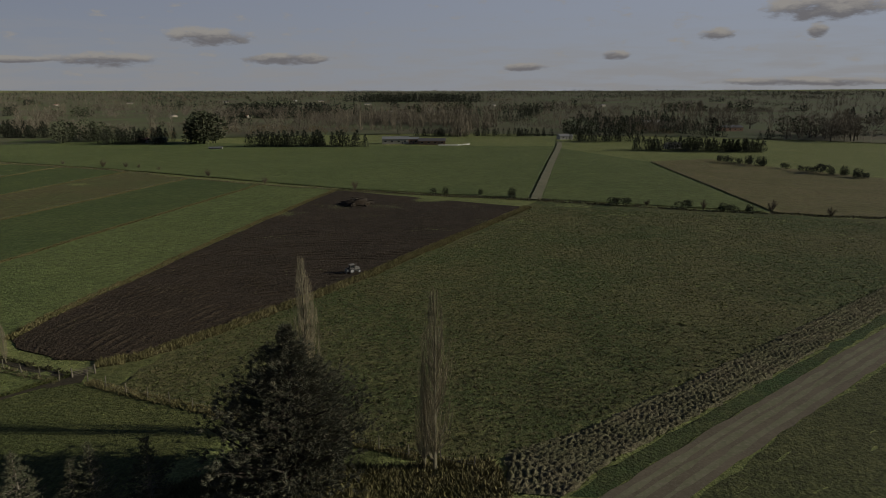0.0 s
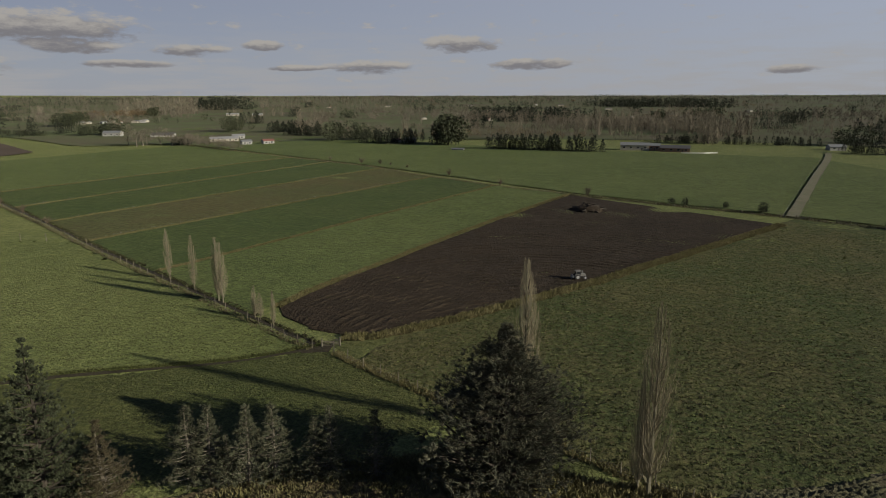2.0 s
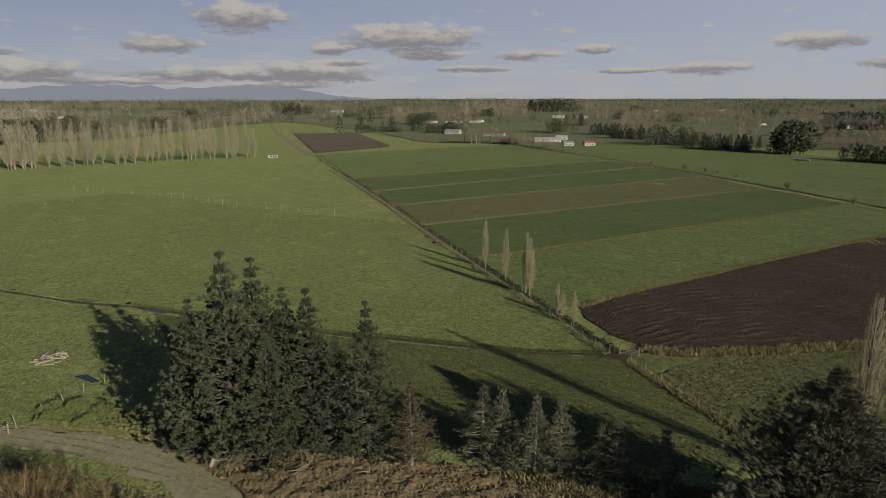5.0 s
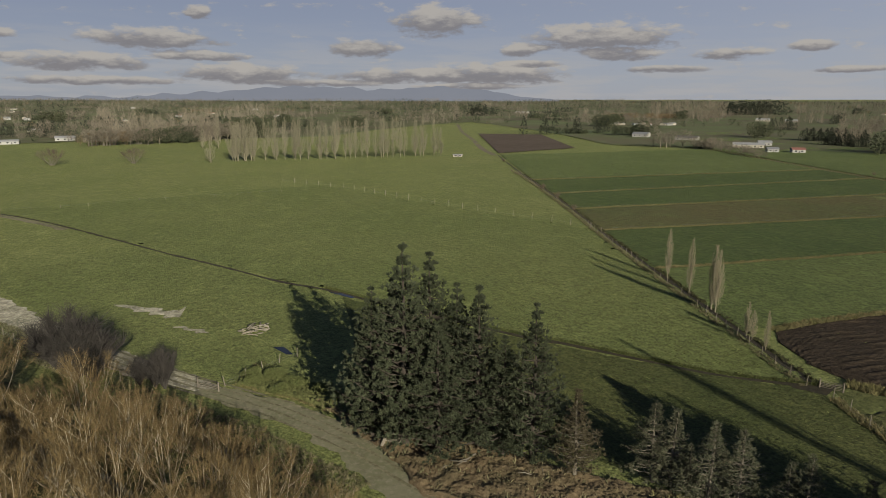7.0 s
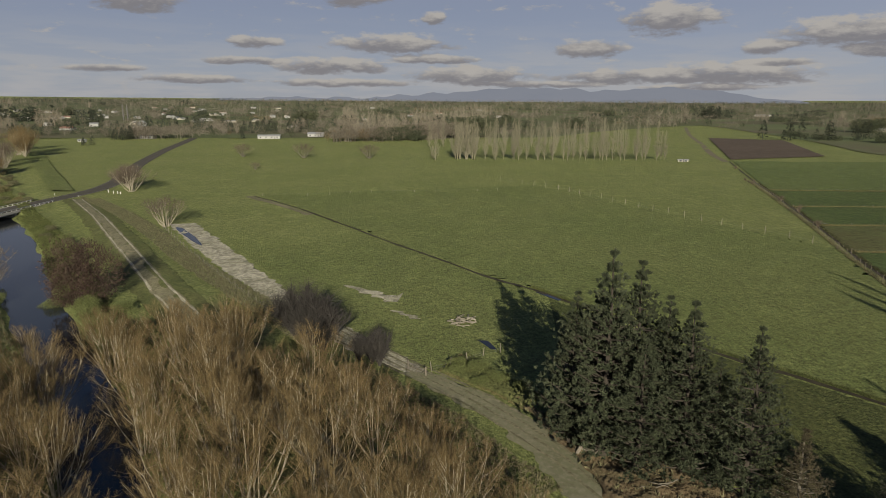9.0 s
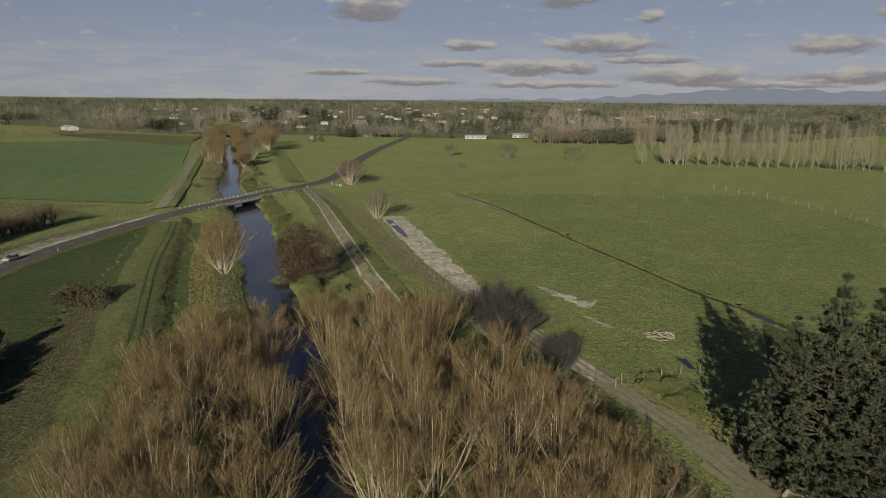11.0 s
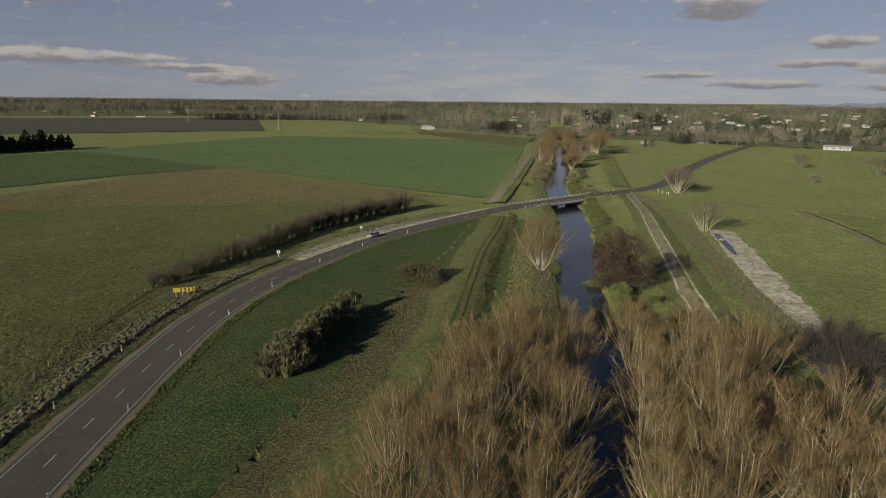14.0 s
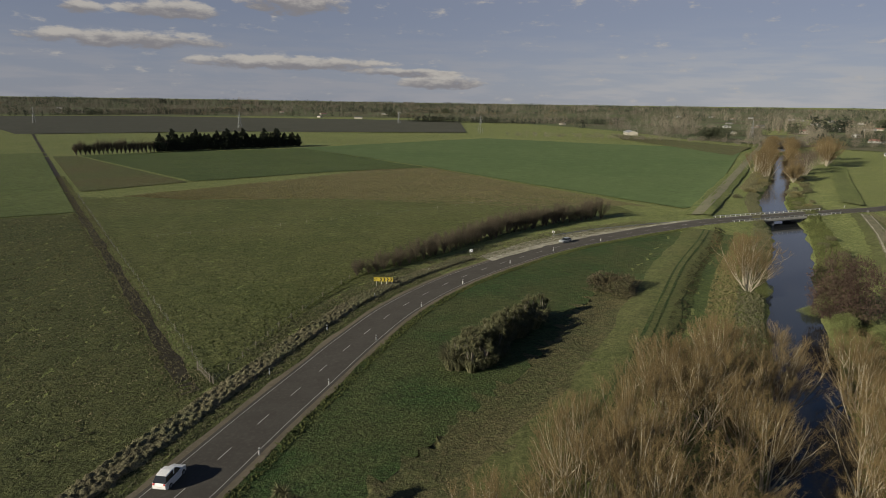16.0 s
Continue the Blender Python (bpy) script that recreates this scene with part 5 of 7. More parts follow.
# cabbage trees and flax on the verge
def cabbage_tree(seed):
    rng = np.random.RandomState(seed)
    wood, leaf = Geo(), Geo()
    for k in range(4):
        a = rng.uniform(0, 6.28)
        top = np.array((math.cos(a) * rng.uniform(.3, 1.1), math.sin(a) * rng.uniform(.3, 1.1), rng.uniform(2.6, 4.6)))
        wood.tube([(0, 0, -.1), top * (.5, .5, .55), top], [.16, .12, .09], 6)
        n = 120
        d = unit(rng.normal(size=(n, 3)) + (0, 0, .35))
        leaf.tris(slivers(rng, np.tile(top, (n, 1)), d, rng.uniform(.6, 1.05, n), .11))
        dead = unit(rng.normal(size=(40, 3)) * (1, 1, .3) - (0, 0, 1.2))
        leaf.tris(slivers(rng, np.tile(top, (40, 1)), dead, rng.uniform(.6, 1.2, 40), .1))
    return wood.mesh("trunk"), leaf.mesh("head")


def flax(seed):
    rng = np.random.RandomState(seed)
    g = Geo()
    n = 150
    a = rng.uniform(0, 6.28, n)
    base = np.stack([np.cos(a), np.sin(a), 0 * a], 1) * rng.uniform(0, .5, (n, 1))
    mid = base + np.stack([np.cos(a) * .45, np.sin(a) * .45, rng.uniform(.8, 1.5, n)], 1)
    tip = mid + np.stack([np.cos(a) * .7, np.sin(a) * .7, rng.uniform(-.3, .6, n)], 1)
    s = np.stack([-np.sin(a), np.cos(a), 0 * a], 1) * .05
    g.tris(np.stack([base - s, base + s, mid + s], 1)).tris(np.stack([base - s, mid + s, mid - s], 1)).tris(np.stack([mid - s, mid + s, tip], 1))
    return g.mesh("leaves")


CABBAGE, FLAX = [cabbage_tree(s) for s in (101, 102, 103)], [flax(s) for s in (104, 105)]
for i, (x, y) in enumerate([(-59, -84.5), (-61, -83), (-63.5, -83.5), (-62, -86.5), (-66, -84.5), (-68.5, -87), (-65, -88), (-72, -88.5), (-70, -90.5), (-75.5, -90.5), (-78, -93), (-81, -94), (-83.5, -95.5), (-74, -92.5), (-89.5, -97), (-86, -96.8), (-60, -82), (-61.5, -85), (-64, -85.5), (-66.5, -86), (-68, -84.8), (-70, -88), (-73, -90), (-76.5, -92), (-79.5, -92.2), (-62.5, -81.5), (-19.4, -57.6)]):
    plant("cabbage_tree", x, y, CABBAGE[i % 3], ("bark", "flax"), ("trunk", "head"), "clumped cabbage tree with pale stems and spiky heads", "cabbage tree", "cabbage trees on the verge", rnd.uniform(.95, 1.25), rnd.uniform(0, 6))
for i in range(46):
    t = rnd.random()
    x, y = -57.5 - 30 * t + rnd.uniform(-3, 3) * (1 - .4 * t), -83 - 12.5 * t + rnd.uniform(-4, 3) * (1 - .5 * t)
    plant("flax_bush", x, y, (FLAX[i % 2],), ("flax",), ("leaves_rosette",), "spiky olive flax bush on the verge", "flax bush", "flax bushes on the verge", rnd.uniform(1.3, 2.1), rnd.uniform(0, 6))
for i, (x, y) in enumerate([(-57.8, -84.9), (-58.4, -83), (-59.8, -81.3), (-62, -81.6), (-65.4, -82.5), (-59.2, -86.4), (-61, -87.6), (-57.2, -83.8), (-68, -84), (-63.5, -81.8)]):
    plant("flax_bush", x, y, (FLAX[i % 2],), ("flax",), ("leaves_rosette",), "spiky olive flax bush on the verge", "flax bush", "flax bushes on the verge", rnd.uniform(1.3, 1.7), rnd.uniform(0, 6))
ROUND = bush_leaves(111, 5.2, 3.6, 3800, .38, 8, .3, .5)
plant("round_shrub", -114.5, -101.5, (ROUND,), ("bush_brown",), ("crown",), "low wide brown-green shrub on the verge", "shrub", scale=1.2, stretch=1.05)
plant("round_shrub", -117, -100, (ROUND,), ("flax",), ("crown",), "low green shrub behind the brown one", "shrub", scale=.85, turn=2)
for x, y, s in ((-147, -70, .7), (-152, -85, .6), (-149, -83, .5), (-138, -60, .7), (-131, -56, .65), (-134, -57, .6), (-126, -52.5, .6), (-122, -51, .5), (-141, -61, .6), (-129, -53, .5), (-118, -48, .5)):
    plant("bank_shrub", x, y, (ROUND,), ("bramble",), ("crown",), "rough green bramble on the riverbank", "bramble", "brambles on the riverbank", s * 1.15, rnd.uniform(0, 6), .8)
for i in range(34):
    t = i / 33
    p = stretch_of(beside(RIVER, -8.5 - rnd.uniform(0, 7)), -104, -232)
    x, y = p[int(t * (len(p) - 1))] + np.array((rnd.uniform(-2, 2), rnd.uniform(-1.5, 1.5)))
    plant("bank_shrub", float(x), float(y), (ROUND,), ("bramble" if i % 3 else "tussock_grey",), ("crown",), "rough green bramble on the riverbank", "bramble", "brambles on the riverbank", rnd.uniform(.3, .62), rnd.uniform(0, 6), .9)
for i in range(46):
    p = stretch_of(beside(RIVER, rnd.choice((8.5, 11, 14, -9, -12, -15))), -285, -420)
    x, y = p[int(rnd.random() * (len(p) - 1))] + np.array((rnd.uniform(-2, 2), rnd.uniform(-1.5, 1.5)))
    plant("bank_shrub", float(x), float(y), (ROUND,), (rnd.choice(("tuft", "tussock_grey", "straw")),), ("crown",), "pale withered scrub on the riverbank", "scrub", "scrub above the bridge", rnd.uniform(.35, .7), rnd.uniform(0, 6), 1.0)
for x, y, s in ((-101, 14.5, .42), (-97.5, 17.5, .5), (-93.5, 20.5, .5), (-97, 14, .42), (-89.5, 23, .46), (-93, 17, .4), (-86.5, 25, .42)):
    plant("bank_shrub", x, y, (ROUND,), ("bramble",), ("crown",), "low yellow-green bramble mound beside the track gate", "bramble", "brambles beside the track gate", s, rnd.uniform(0, 6), .85)
# shrubs outside the view, added only for their shadow beyond the gravel road
plant("dark_shrub", 60, 54, DARK_BUSH, ("dark_twig", "dark_twig"), ("trunk", "crown"), "unseen dark bare shrub added to cast shade beyond the gravel road", "shrub", scale=1.0, stretch=1.6)
plant("dark_shrub", 66, 60, DARK_BUSH, ("dark_twig", "dark_twig"), ("trunk", "crown"), "unseen dark bare shrub added to cast shade beyond the gravel road", "shrub", scale=.8, stretch=1.6)

# far shelterbelt
BELT = [conifer(s, 16, 5.2, 16, 6, 6, 7, 1.3, .04, 2.0, .02, .1, .5, .4) for s in (121, 122)]
for i in range(34):
    t = i / 33
    x, y = -100 - 131 * t, -584 - 28 * t
    plant("shelter_tree", x, y + rnd.uniform(-5, 5), BELT[i % 2], ("bark", "far_dark"), ("trunk", "crown"), "nearly black conifer in a shelterbelt", "conifer", "far shelterbelt", rnd.uniform(.75, 1.15), rnd.uniform(0, 6))
for i in range(22):
    x, y = -38 - 3.2 * i, -567 - .75 * i
    plant("shelter_tree", x, y, ROUNDS[i % 3], ("bark", "grey_twig"), ("trunk", "crown"), "bare brown tree at the shelterbelt's end", "bare tree", "bare end of the shelterbelt", rnd.uniform(.85, 1.1), rnd.uniform(0, 6), .5)


# ---- distant trees, too many to count ----
def far_trees(name, spots, kind, material, n, label, fine=1.0):
    """Loose clumps of twigs or needles for every tree; spots: x, y, height."""
    rng = np.random.RandomState(len(spots) + n)
    s = np.asarray(spots, float)
    k = len(s)
    base = np.concatenate([s[:, :2], level(s[:, 0], s[:, 1])[:, None]], 1)
    h = s[:, 2]
    t = rng.rand(k, n)
    a = rng.uniform(0, 2 * math.pi, (k, n))
    if kind == "cone":
        r, z = .26 * (1 - t ** 1.3) * rng.uniform(.4, 1.1, (k, n)), .04 + .9 * t
        up, ln, w = .1, .19, .095
    elif kind == "tall":
        r, z = .10 * np.sin(math.pi * (.12 + .85 * t)) * rng.uniform(.2, 1.1, (k, n)), .02 + .82 * t
        up, ln, w = 1.6, .24, .02
    elif kind == "round":
        r, z = .40 * np.sqrt(np.clip(1 - (2 * t - 1) ** 2, 0, 1)) * rng.uniform(.5, 1.1, (k, n)), .1 + .75 * t
        up, ln, w = .3, .2, .12
    else:
        r, z = .38 * np.sqrt(np.clip(1 - (2 * t - 1) ** 2, 0, 1)) * rng.uniform(.4, 1.1, (k, n)), .22 + .6 * t
        up, ln, w = .9, .27, .042
    p = np.stack([r * np.cos(a), r * np.sin(a), z], -1) * h[:, None, None]
    out = np.stack([np.cos(a), np.sin(a), 0 * a], -1) + rng.normal(0, .5, (k, n, 3)) + np.array((0, 0, up))
    b = (p + base[:, None]).reshape(-1, 3)
    hh = np.repeat(h, n)
    ln, w = ln * fine, w * fine
    tri = slivers(rng, b, out.reshape(-1, 3), ln * hh * rng.uniform(.6, 1.3, k * n), w * hh * rng.uniform(.6, 1.4, k * n))
    trunk = slivers(rng, base - (0, 0, .2), np.tile((0, 0, 1.0), (k, 1)) + rng.normal(0, .03, (k, 3)), h * .7, h * .05)
    g = Geo().tris(np.concatenate([tri, trunk]))
    tagged(part(name, g, material), label, "trees", kind="stuff")


near_edge = lambda az: np.interp(az, *PLAIN_EDGE)
fr = np.random.RandomState(77)
kinds = {"brown": [], "dark": [], "green": [], "buff": [], "orange": []}
faz = np.radians(fr.uniform(-40, 187, 14000))
fr0 = near_edge(np.degrees(faz))
fdist = fr0 * 1.02 + (4500 - fr0) * fr.rand(14000) ** 1.3
fx, fy = -np.sin(faz) * fdist, np.cos(faz) * fdist
fpatch = wobble(fx, fy, 330, 88) + .5 * wobble(fx, fy, 120, 89)
for x, y, r, patch, sort, q in zip(fx, fy, fdist, fpatch, wobble(fx, fy, 300, 90), fr.rand(14000)):
    az_here = math.degrees(math.atan2(-x, y))
    if r < (1080 if 30 < az_here < 62 else 860) and az_here < 62:
        continue
    if patch < (.8 if x > -500 and y > 0 else -.05) - .8 * max(0, (r - 1200) / 1500) and r < 3400:
        continue
    hgt = fr.uniform(6, 13) + 4 * min(1, r / 3500)
    if sort > .85 and q < .85:
        kinds["dark"].append((x, y, hgt * 1.1))
    elif sort < -.8 and q < .7:
        kinds["buff"].append((x, y, hgt * 1.4))
    elif q < .05:
        kinds["orange"].append((x, y, hgt * .8))
    elif q < .2:
        kinds["green"].append((x, y, hgt * .9))
    else:
        kinds["brown"].append((x, y, hgt))
for a, r in zip(np.radians(fr.uniform(-40, 187, 6000)), fr.uniform(2700, 4550, 6000)):
    kinds["dark" if fr.rand() < (.75 if a > 2.1 else .4) else "brown"].append((-math.sin(a) * r, math.cos(a) * r, fr.uniform(9, 17)))
# long dark woods, one behind another, that close the horizon
for ring in (2050, 2450, 2900, 3350, 3800, 4200, 4450, 4600):
    for a in np.arange(radians(-40), radians(187), 7.5 / ring):
        r = ring + 90 * math.sin(a * 9 + ring) + 40 * math.sin(a * 31 + ring) + fr.normal(0, 14)
        if ring < 4400 and math.sin(a * 17 + ring * .7) + .6 * math.sin(a * 41 + ring) < -.15:
            continue
        dark = math.sin(a * 23 + ring * 1.3) + fr.normal(0, .3) > (-.2 if a < 1.9 else -.9)
        kinds["dark" if dark else "brown"].append((-math.sin(a) * r, math.cos(a) * r, fr.uniform(7, 16) + 4 * math.sin(a * 57 + ring)))
# shelterbelts along the field boundaries, in the two directions of the country's roads
for i in range(480):
    a = math.radians(fr.uniform(-40, 187))
    e = float(near_edge(math.degrees(a)))
    r = e * 1.03 + (4000 - e) * fr.rand() ** 1.35
    if math.radians(30) < a < math.radians(62) and r < 1080:
        continue
    sort, tall = (("brown", 12), ("brown", 15), ("brown", 10), ("buff", 21), ("buff", 26), ("dark", 9), ("dark", 15), ("green", 11), ("orange", 9), ("brown", 17))[fr.randint(10)]
    way = radians(24 if fr.rand() < .6 else 114) + fr.normal(0, .08)
    ln, cx, cy = fr.uniform(40, 190), -math.sin(a) * r, math.cos(a) * r
    step = 6.5 if sort != "dark" else 4.5
    for k in range(int(ln / step)):
        u = k * step - ln / 2 + fr.normal(0, 1.5)
        if fr.rand() < .12:
            continue
        px, py = cx + u * math.cos(way), cy + u * math.sin(way) + fr.normal(0, 1.5)
        if math.hypot(px, py) > e * 1.01:
            kinds[sort].append((px, py, tall * fr.uniform(.6, 1.3)))


for i in range(150):
    a, r = math.radians(fr.uniform(-38, 186)), fr.uniform(1, 2.6)
    r *= float(np.interp(math.degrees(a), *PLAIN_EDGE))
    r = min(r, 3600)
    sort, tall = (("buff", 25), ("dark", 20), ("green", 18), ("brown", 19), ("brown", 16), ("buff", 21))[fr.randint(6)]
    cx, cy, wide, along_way = -math.sin(a) * r, math.cos(a) * r, fr.uniform(15, 70), fr.uniform(0, math.pi)
    for k in range(fr.randint(6, 22)):
        u = fr.uniform(-1, 1) * wide
        kinds[sort].append((cx + u * math.cos(along_way) + fr.normal(0, 5), cy + u * math.sin(along_way) + fr.normal(0, 5), tall * fr.uniform(.6, 1.25)))


def belt(sort, x0, y0, x1, y1, n, hgt, depth=4.0):
    for k in range(n):
        t = fr.rand()
        kinds[sort].append((x0 + (x1 - x0) * t + fr.normal(0, depth), y0 + (y1 - y0) * t + fr.normal(0, depth), hgt * fr.uniform(.75, 1.2)))


for row in (("dark", -160, 523, -64, 520, 70, 12, 3), ("dark", -281, 550, -236, 552, 34, 13, 5), ("green", -209, 556, -192, 556, 9, 27, 5), ("dark", -213, 548, -210, 550, 4, 20, 3), ("dark", -422, 625, -370, 622, 34, 12, 4),
            ("dark", -30, 642, 108, 638, 90, 7.5, 1.5), ("dark", 111, 570, 169, 566, 34, 10, 4), ("dark", 146, 487, 190, 477, 50, 10, 4), ("dark", 190, 477, 229, 467, 60, 9, 2), ("dark", -347, 1056, -165, 1046, 150, 10, 3),
            ("dark", -400, 1235, -190, 1220, 220, 20, 25), ("dark", -275, 2260, 106, 2215, 300, 26, 40), ("brown", -204, 905, 13, 900, 130, 17, 30), ("buff", -190, 850, 0, 840, 60, 20, 20), ("buff", 15, 640, 22, 640, 10, 20, 5),
            ("brown", -432, 468, -420, 480, 30, 11, 6), ("dark", -434, 466, -426, 474, 22, 6, 4), ("brown", -415, 472, -338, 434, 34, 8, 4), ("dark", -470, 660, -444, 722, 60, 13, 4), ("buff", -1166, 1100, -1105, 1268, 90, 38, 8),
            ("dark", -1290, 1500, -1248, 1628, 80, 34, 20), ("orange", -1137, 942, -1079, 1098, 70, 15, 8), ("dark", -1155, 785, -1054, 860, 130, 6, 2), ("green", -800, 546, -673, 524, 60, 6, 5), ("buff", -1250, 634, -1252, 636, 7, 36, 4),
            ("dark", -1530, 815, -1500, 860, 40, 28, 14), ("brown", -686, -36, -705, 36, 60, 16, 8), ("orange", -690, -30, -697, 0, 26, 13, 5), ("green", -696, 10, -712, 60, 40, 16, 8), ("brown", -708, 40, -750, 118, 70, 19, 9),
            ("green", -745, 100, -760, 140, 26, 24, 8), ("buff", -712, 62, -722, 80, 16, 24, 4), ("dark", -750, -1270, -900, -1140, 200, 13, 8), ("dark", -900, -1140, -1150, -1010, 150, 12, 8), ("brown", -690, -430, -735, -380, 40, 13, 9),
            ("buff", -1180, -695, -1224, -640, 40, 30, 8), ("dark", -1240, -640, -1260, -580, 30, 26, 10), ("brown", -735, -252, -760, -200, 46, 15, 8), ("dark", -722, -262, -738, -250, 14, 13, 4), ("dark", -640, -262, -650, -255, 5, 9, 2),
            ("dark", 20, -1715, -760, -2130, 300, 13, 14), ("brown", 40, -1800, -800, -2200, 400, 13, 40), ("dark", -900, -2150, -1500, -1800, 260, 14, 40), ("brown", -560, -690, -730, -470, 80, 8, 6), ("dark", 300, -1200, 60, -1250, 60, 11, 6)):
    belt(*row)
NEARER = 1150
for sort, form, mat_name, few, many, small, name, words in (
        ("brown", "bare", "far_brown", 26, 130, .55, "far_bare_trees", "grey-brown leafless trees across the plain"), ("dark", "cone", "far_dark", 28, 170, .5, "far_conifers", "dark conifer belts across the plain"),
        ("green", "round", "far_green", 50, 220, .5, "far_evergreens", "green evergreen trees among the bare ones"), ("buff", "tall", "far_buff", 36, 90, .8, "far_poplars", "pale leafless poplars across the plain"),
        ("orange", "bare", "far_orange", 50, 170, .55, "far_willows", "orange leafless willows across the plain")):
    close = [q for q in kinds[sort] if math.hypot(q[0], q[1]) < NEARER]
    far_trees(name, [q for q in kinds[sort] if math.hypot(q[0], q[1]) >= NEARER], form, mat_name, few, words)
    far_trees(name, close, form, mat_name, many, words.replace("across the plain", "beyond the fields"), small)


# ---- long grass ----
def tufts(name, side_a, side_b, count, size, material, label, blades=6, seed=1, lean=.5, width=.12, cluster=0.0):
    rng = np.random.RandomState(seed)
    a, b = resample(side_a, 200), resample(side_b, 200)
    v, u = rng.uniform(0, 198.9, count), rng.rand(count, 1)
    i, f = v.astype(int), (v % 1)[:, None]
    p = (a[i] * (1 - f) + a[i + 1] * f) * (1 - u) + (b[i] * (1 - f) + b[i + 1] * f) * u
    if cluster:
        keep = wobble(p[:, 0], p[:, 1], cluster, seed) + rng.normal(0, .4, count) > 0
        p = p[keep]
    n = len(p)
    s = size * rng.uniform(.55, 1.3, n)
    base = np.concatenate([p, (level(p[:, 0], p[:, 1]) + .04)[:, None]], 1)
    bb = np.repeat(base, blades, 0) + rng.normal(0, .22, (n * blades, 3)) * (1, 1, 0) * np.repeat(s, blades)[:, None]
    way = rng.normal(0, lean, (n * blades, 3)) * (1, 1, .2) + (0, 0, 1)
    ss = np.repeat(s, blades) * rng.uniform(.7, 1.2, n * blades)
    g = Geo().tris(slivers(rng, bb, way, ss, ss * width * 2.2))
    tagged(part(name, g, material), label, "grass", kind="stuff")


band = lambda line, lo, hi: (beside(resample(line, 120), lo), beside(resample(line, 120), hi))
tufts("long_grass", *band(PLOUGH_R[1:], -.4, -3.6), 5200, .75, "straw", "dry straw-coloured long grass along the ploughed field", 7, 201)
tufts("long_grass", *band(PLOUGH_L[2:], -.3, 1.9), 3600, .6, "straw", "dry straw-coloured grass along the ploughed field", 6, 202)
tufts("long_grass", *band(LINE_A[:8], -1.5, -.4), 3000, .5, "rank", "dark rank growth along the drain", 6, 227, .8, .2, 4.0)
tufts("long_grass", *band(LINE_A[:8], 1.1, 2.8), 2600, .45, "tuft", "rough dry grass along the drain", 6, 203)
tufts("long_grass", *band(LINE_B[1:], -2.0, 2.0), 5000, .7, "tuft", "rough brown grass along the hedge line", 5, 204)
tufts("tussock_strip", [(6.6, 64), (8.2, 72.5), (18.2, 77), (35.5, 90), (64.8, 113), (101, 141), (185, 207)], [(13.5, 63), (21.8, 71), (42.8, 87), (64.8, 104), (89.7, 124), (188, 204)], 12000, .42, "tussock_grey", "grey-green tussock blades beside the gravel road", 6, 205, 1.3, .16, 1.1)
tufts("crop_tussocks", [(-50, 90), (-34, 130), (-7, 177), (31, 246)], [(4, 69), (35, 90), (101, 141), (175, 207)], 60000, .27, "tuft_green", "tussocky leaves of the forage crop", 4, 206, .9, .28, 1.4)
tufts("crop_tussocks", [(-50, 90), (-38, 118), (-20, 152)], [(4, 69), (25, 83), (60, 110)], 22000, .28, "tuft", "brownish tussocks in the forage crop", 4, 207, .9, .26, 1.6)
tufts("paddock_tussocks", [(-22, -100), (-22, -230)], [(-64, -142), (-150, -180)], 16000, .3, "tuft_green", "short tussocks in the sheep paddock", 4, 208, .9, .35, 2.0)
tufts("paddock_tussocks", [(-16, -95), (-16, -280)], [(40, -60), (40, -280)], 16000, .32, "tuft", "short tussocks in the rough paddock", 4, 209, .9, .35, 2.2)
rl = lambda off, a, b: stretch_of(beside(RIVER, off), a, b)
tufts("bank_grass", rl(6.2, -40, -330), rl(12, -40, -330), 9000, .45, "tussock_grey", "rough pale grass on the riverbank", 6, 210, .9, .13)
tufts("bank_grass", rl(-6.2, -40, -330), rl(-14, -40, -330), 11000, .5, "tuft_green", "rough green grass on the riverbank", 6, 211, .9, .13)
tufts("bank_grass", rl(21, -90, -215), rl(24.5, -90, -215), 4200, .4, "rank", "dark rank growth below the levee", 6, 228, 1.1, .15, 3.0)
tufts("bank_grass", rl(12, -90, -215), rl(18, -90, -215), 3000, .5, "straw", "straw-coloured grass on the river berm", 6, 212, .6, .14)
tufts("bank_grass", rl(-35, -110, -300), rl(-42, -110, -300), 9000, .55, "tussock_grey", "rough pale grass between levee and stock track", 6, 213, .6, .14)
tufts("bank_grass", rl(7, -330, -700), rl(18, -330, -700), 4000, 1.0, "tuft", "rough pale grass on the upper riverbank", 5, 214, .6, .2)
loft("tussock_bank", beside(ROAD[14:66], 8.3), beside(ROAD[14:66], 12.6), 26, 420, "tussock_mound", .08, .26, 1.3, 65, lambda x, y: .28 + 0 * x, "lumpy pale tussock bank between road and paddock", "tussocks", edge=.6)
rs = ROAD[9:95]
tufts("road_grass", beside(ROAD[14:66], 8.6), beside(ROAD[14:66], 12.4), 6500, .55, "straw", "long straw-coloured tussocks on the roadside bank", 7, 226, .9, .1, 1.6)
tufts("road_grass", beside(rs, 6.0), beside(rs, 10.5), 9000, .34, "tussock_grey", "long dry grass between road and paddock", 6, 215, .9, .1)
tufts("road_grass", beside(rs[30:], 10), beside(rs[30:], 17), 3000, .45, "tussock_grey", "long dry grass below the hedge", 6, 216, .8, .12)
tufts("road_grass", beside(rs, -5.2), beside(rs, -7), 3500, .35, "tuft_green", "short grass at the road's edge", 4, 217, .7, .2)
tufts("bank_tussocks", [(-106, 16), (-96, 20), (-86, 26)], [(-99, 11), (-90, 18), (-80, 25)], 1800, .4, "straw", "rough yellow grass on the bank by the gate", 6, 218, .9, .12)
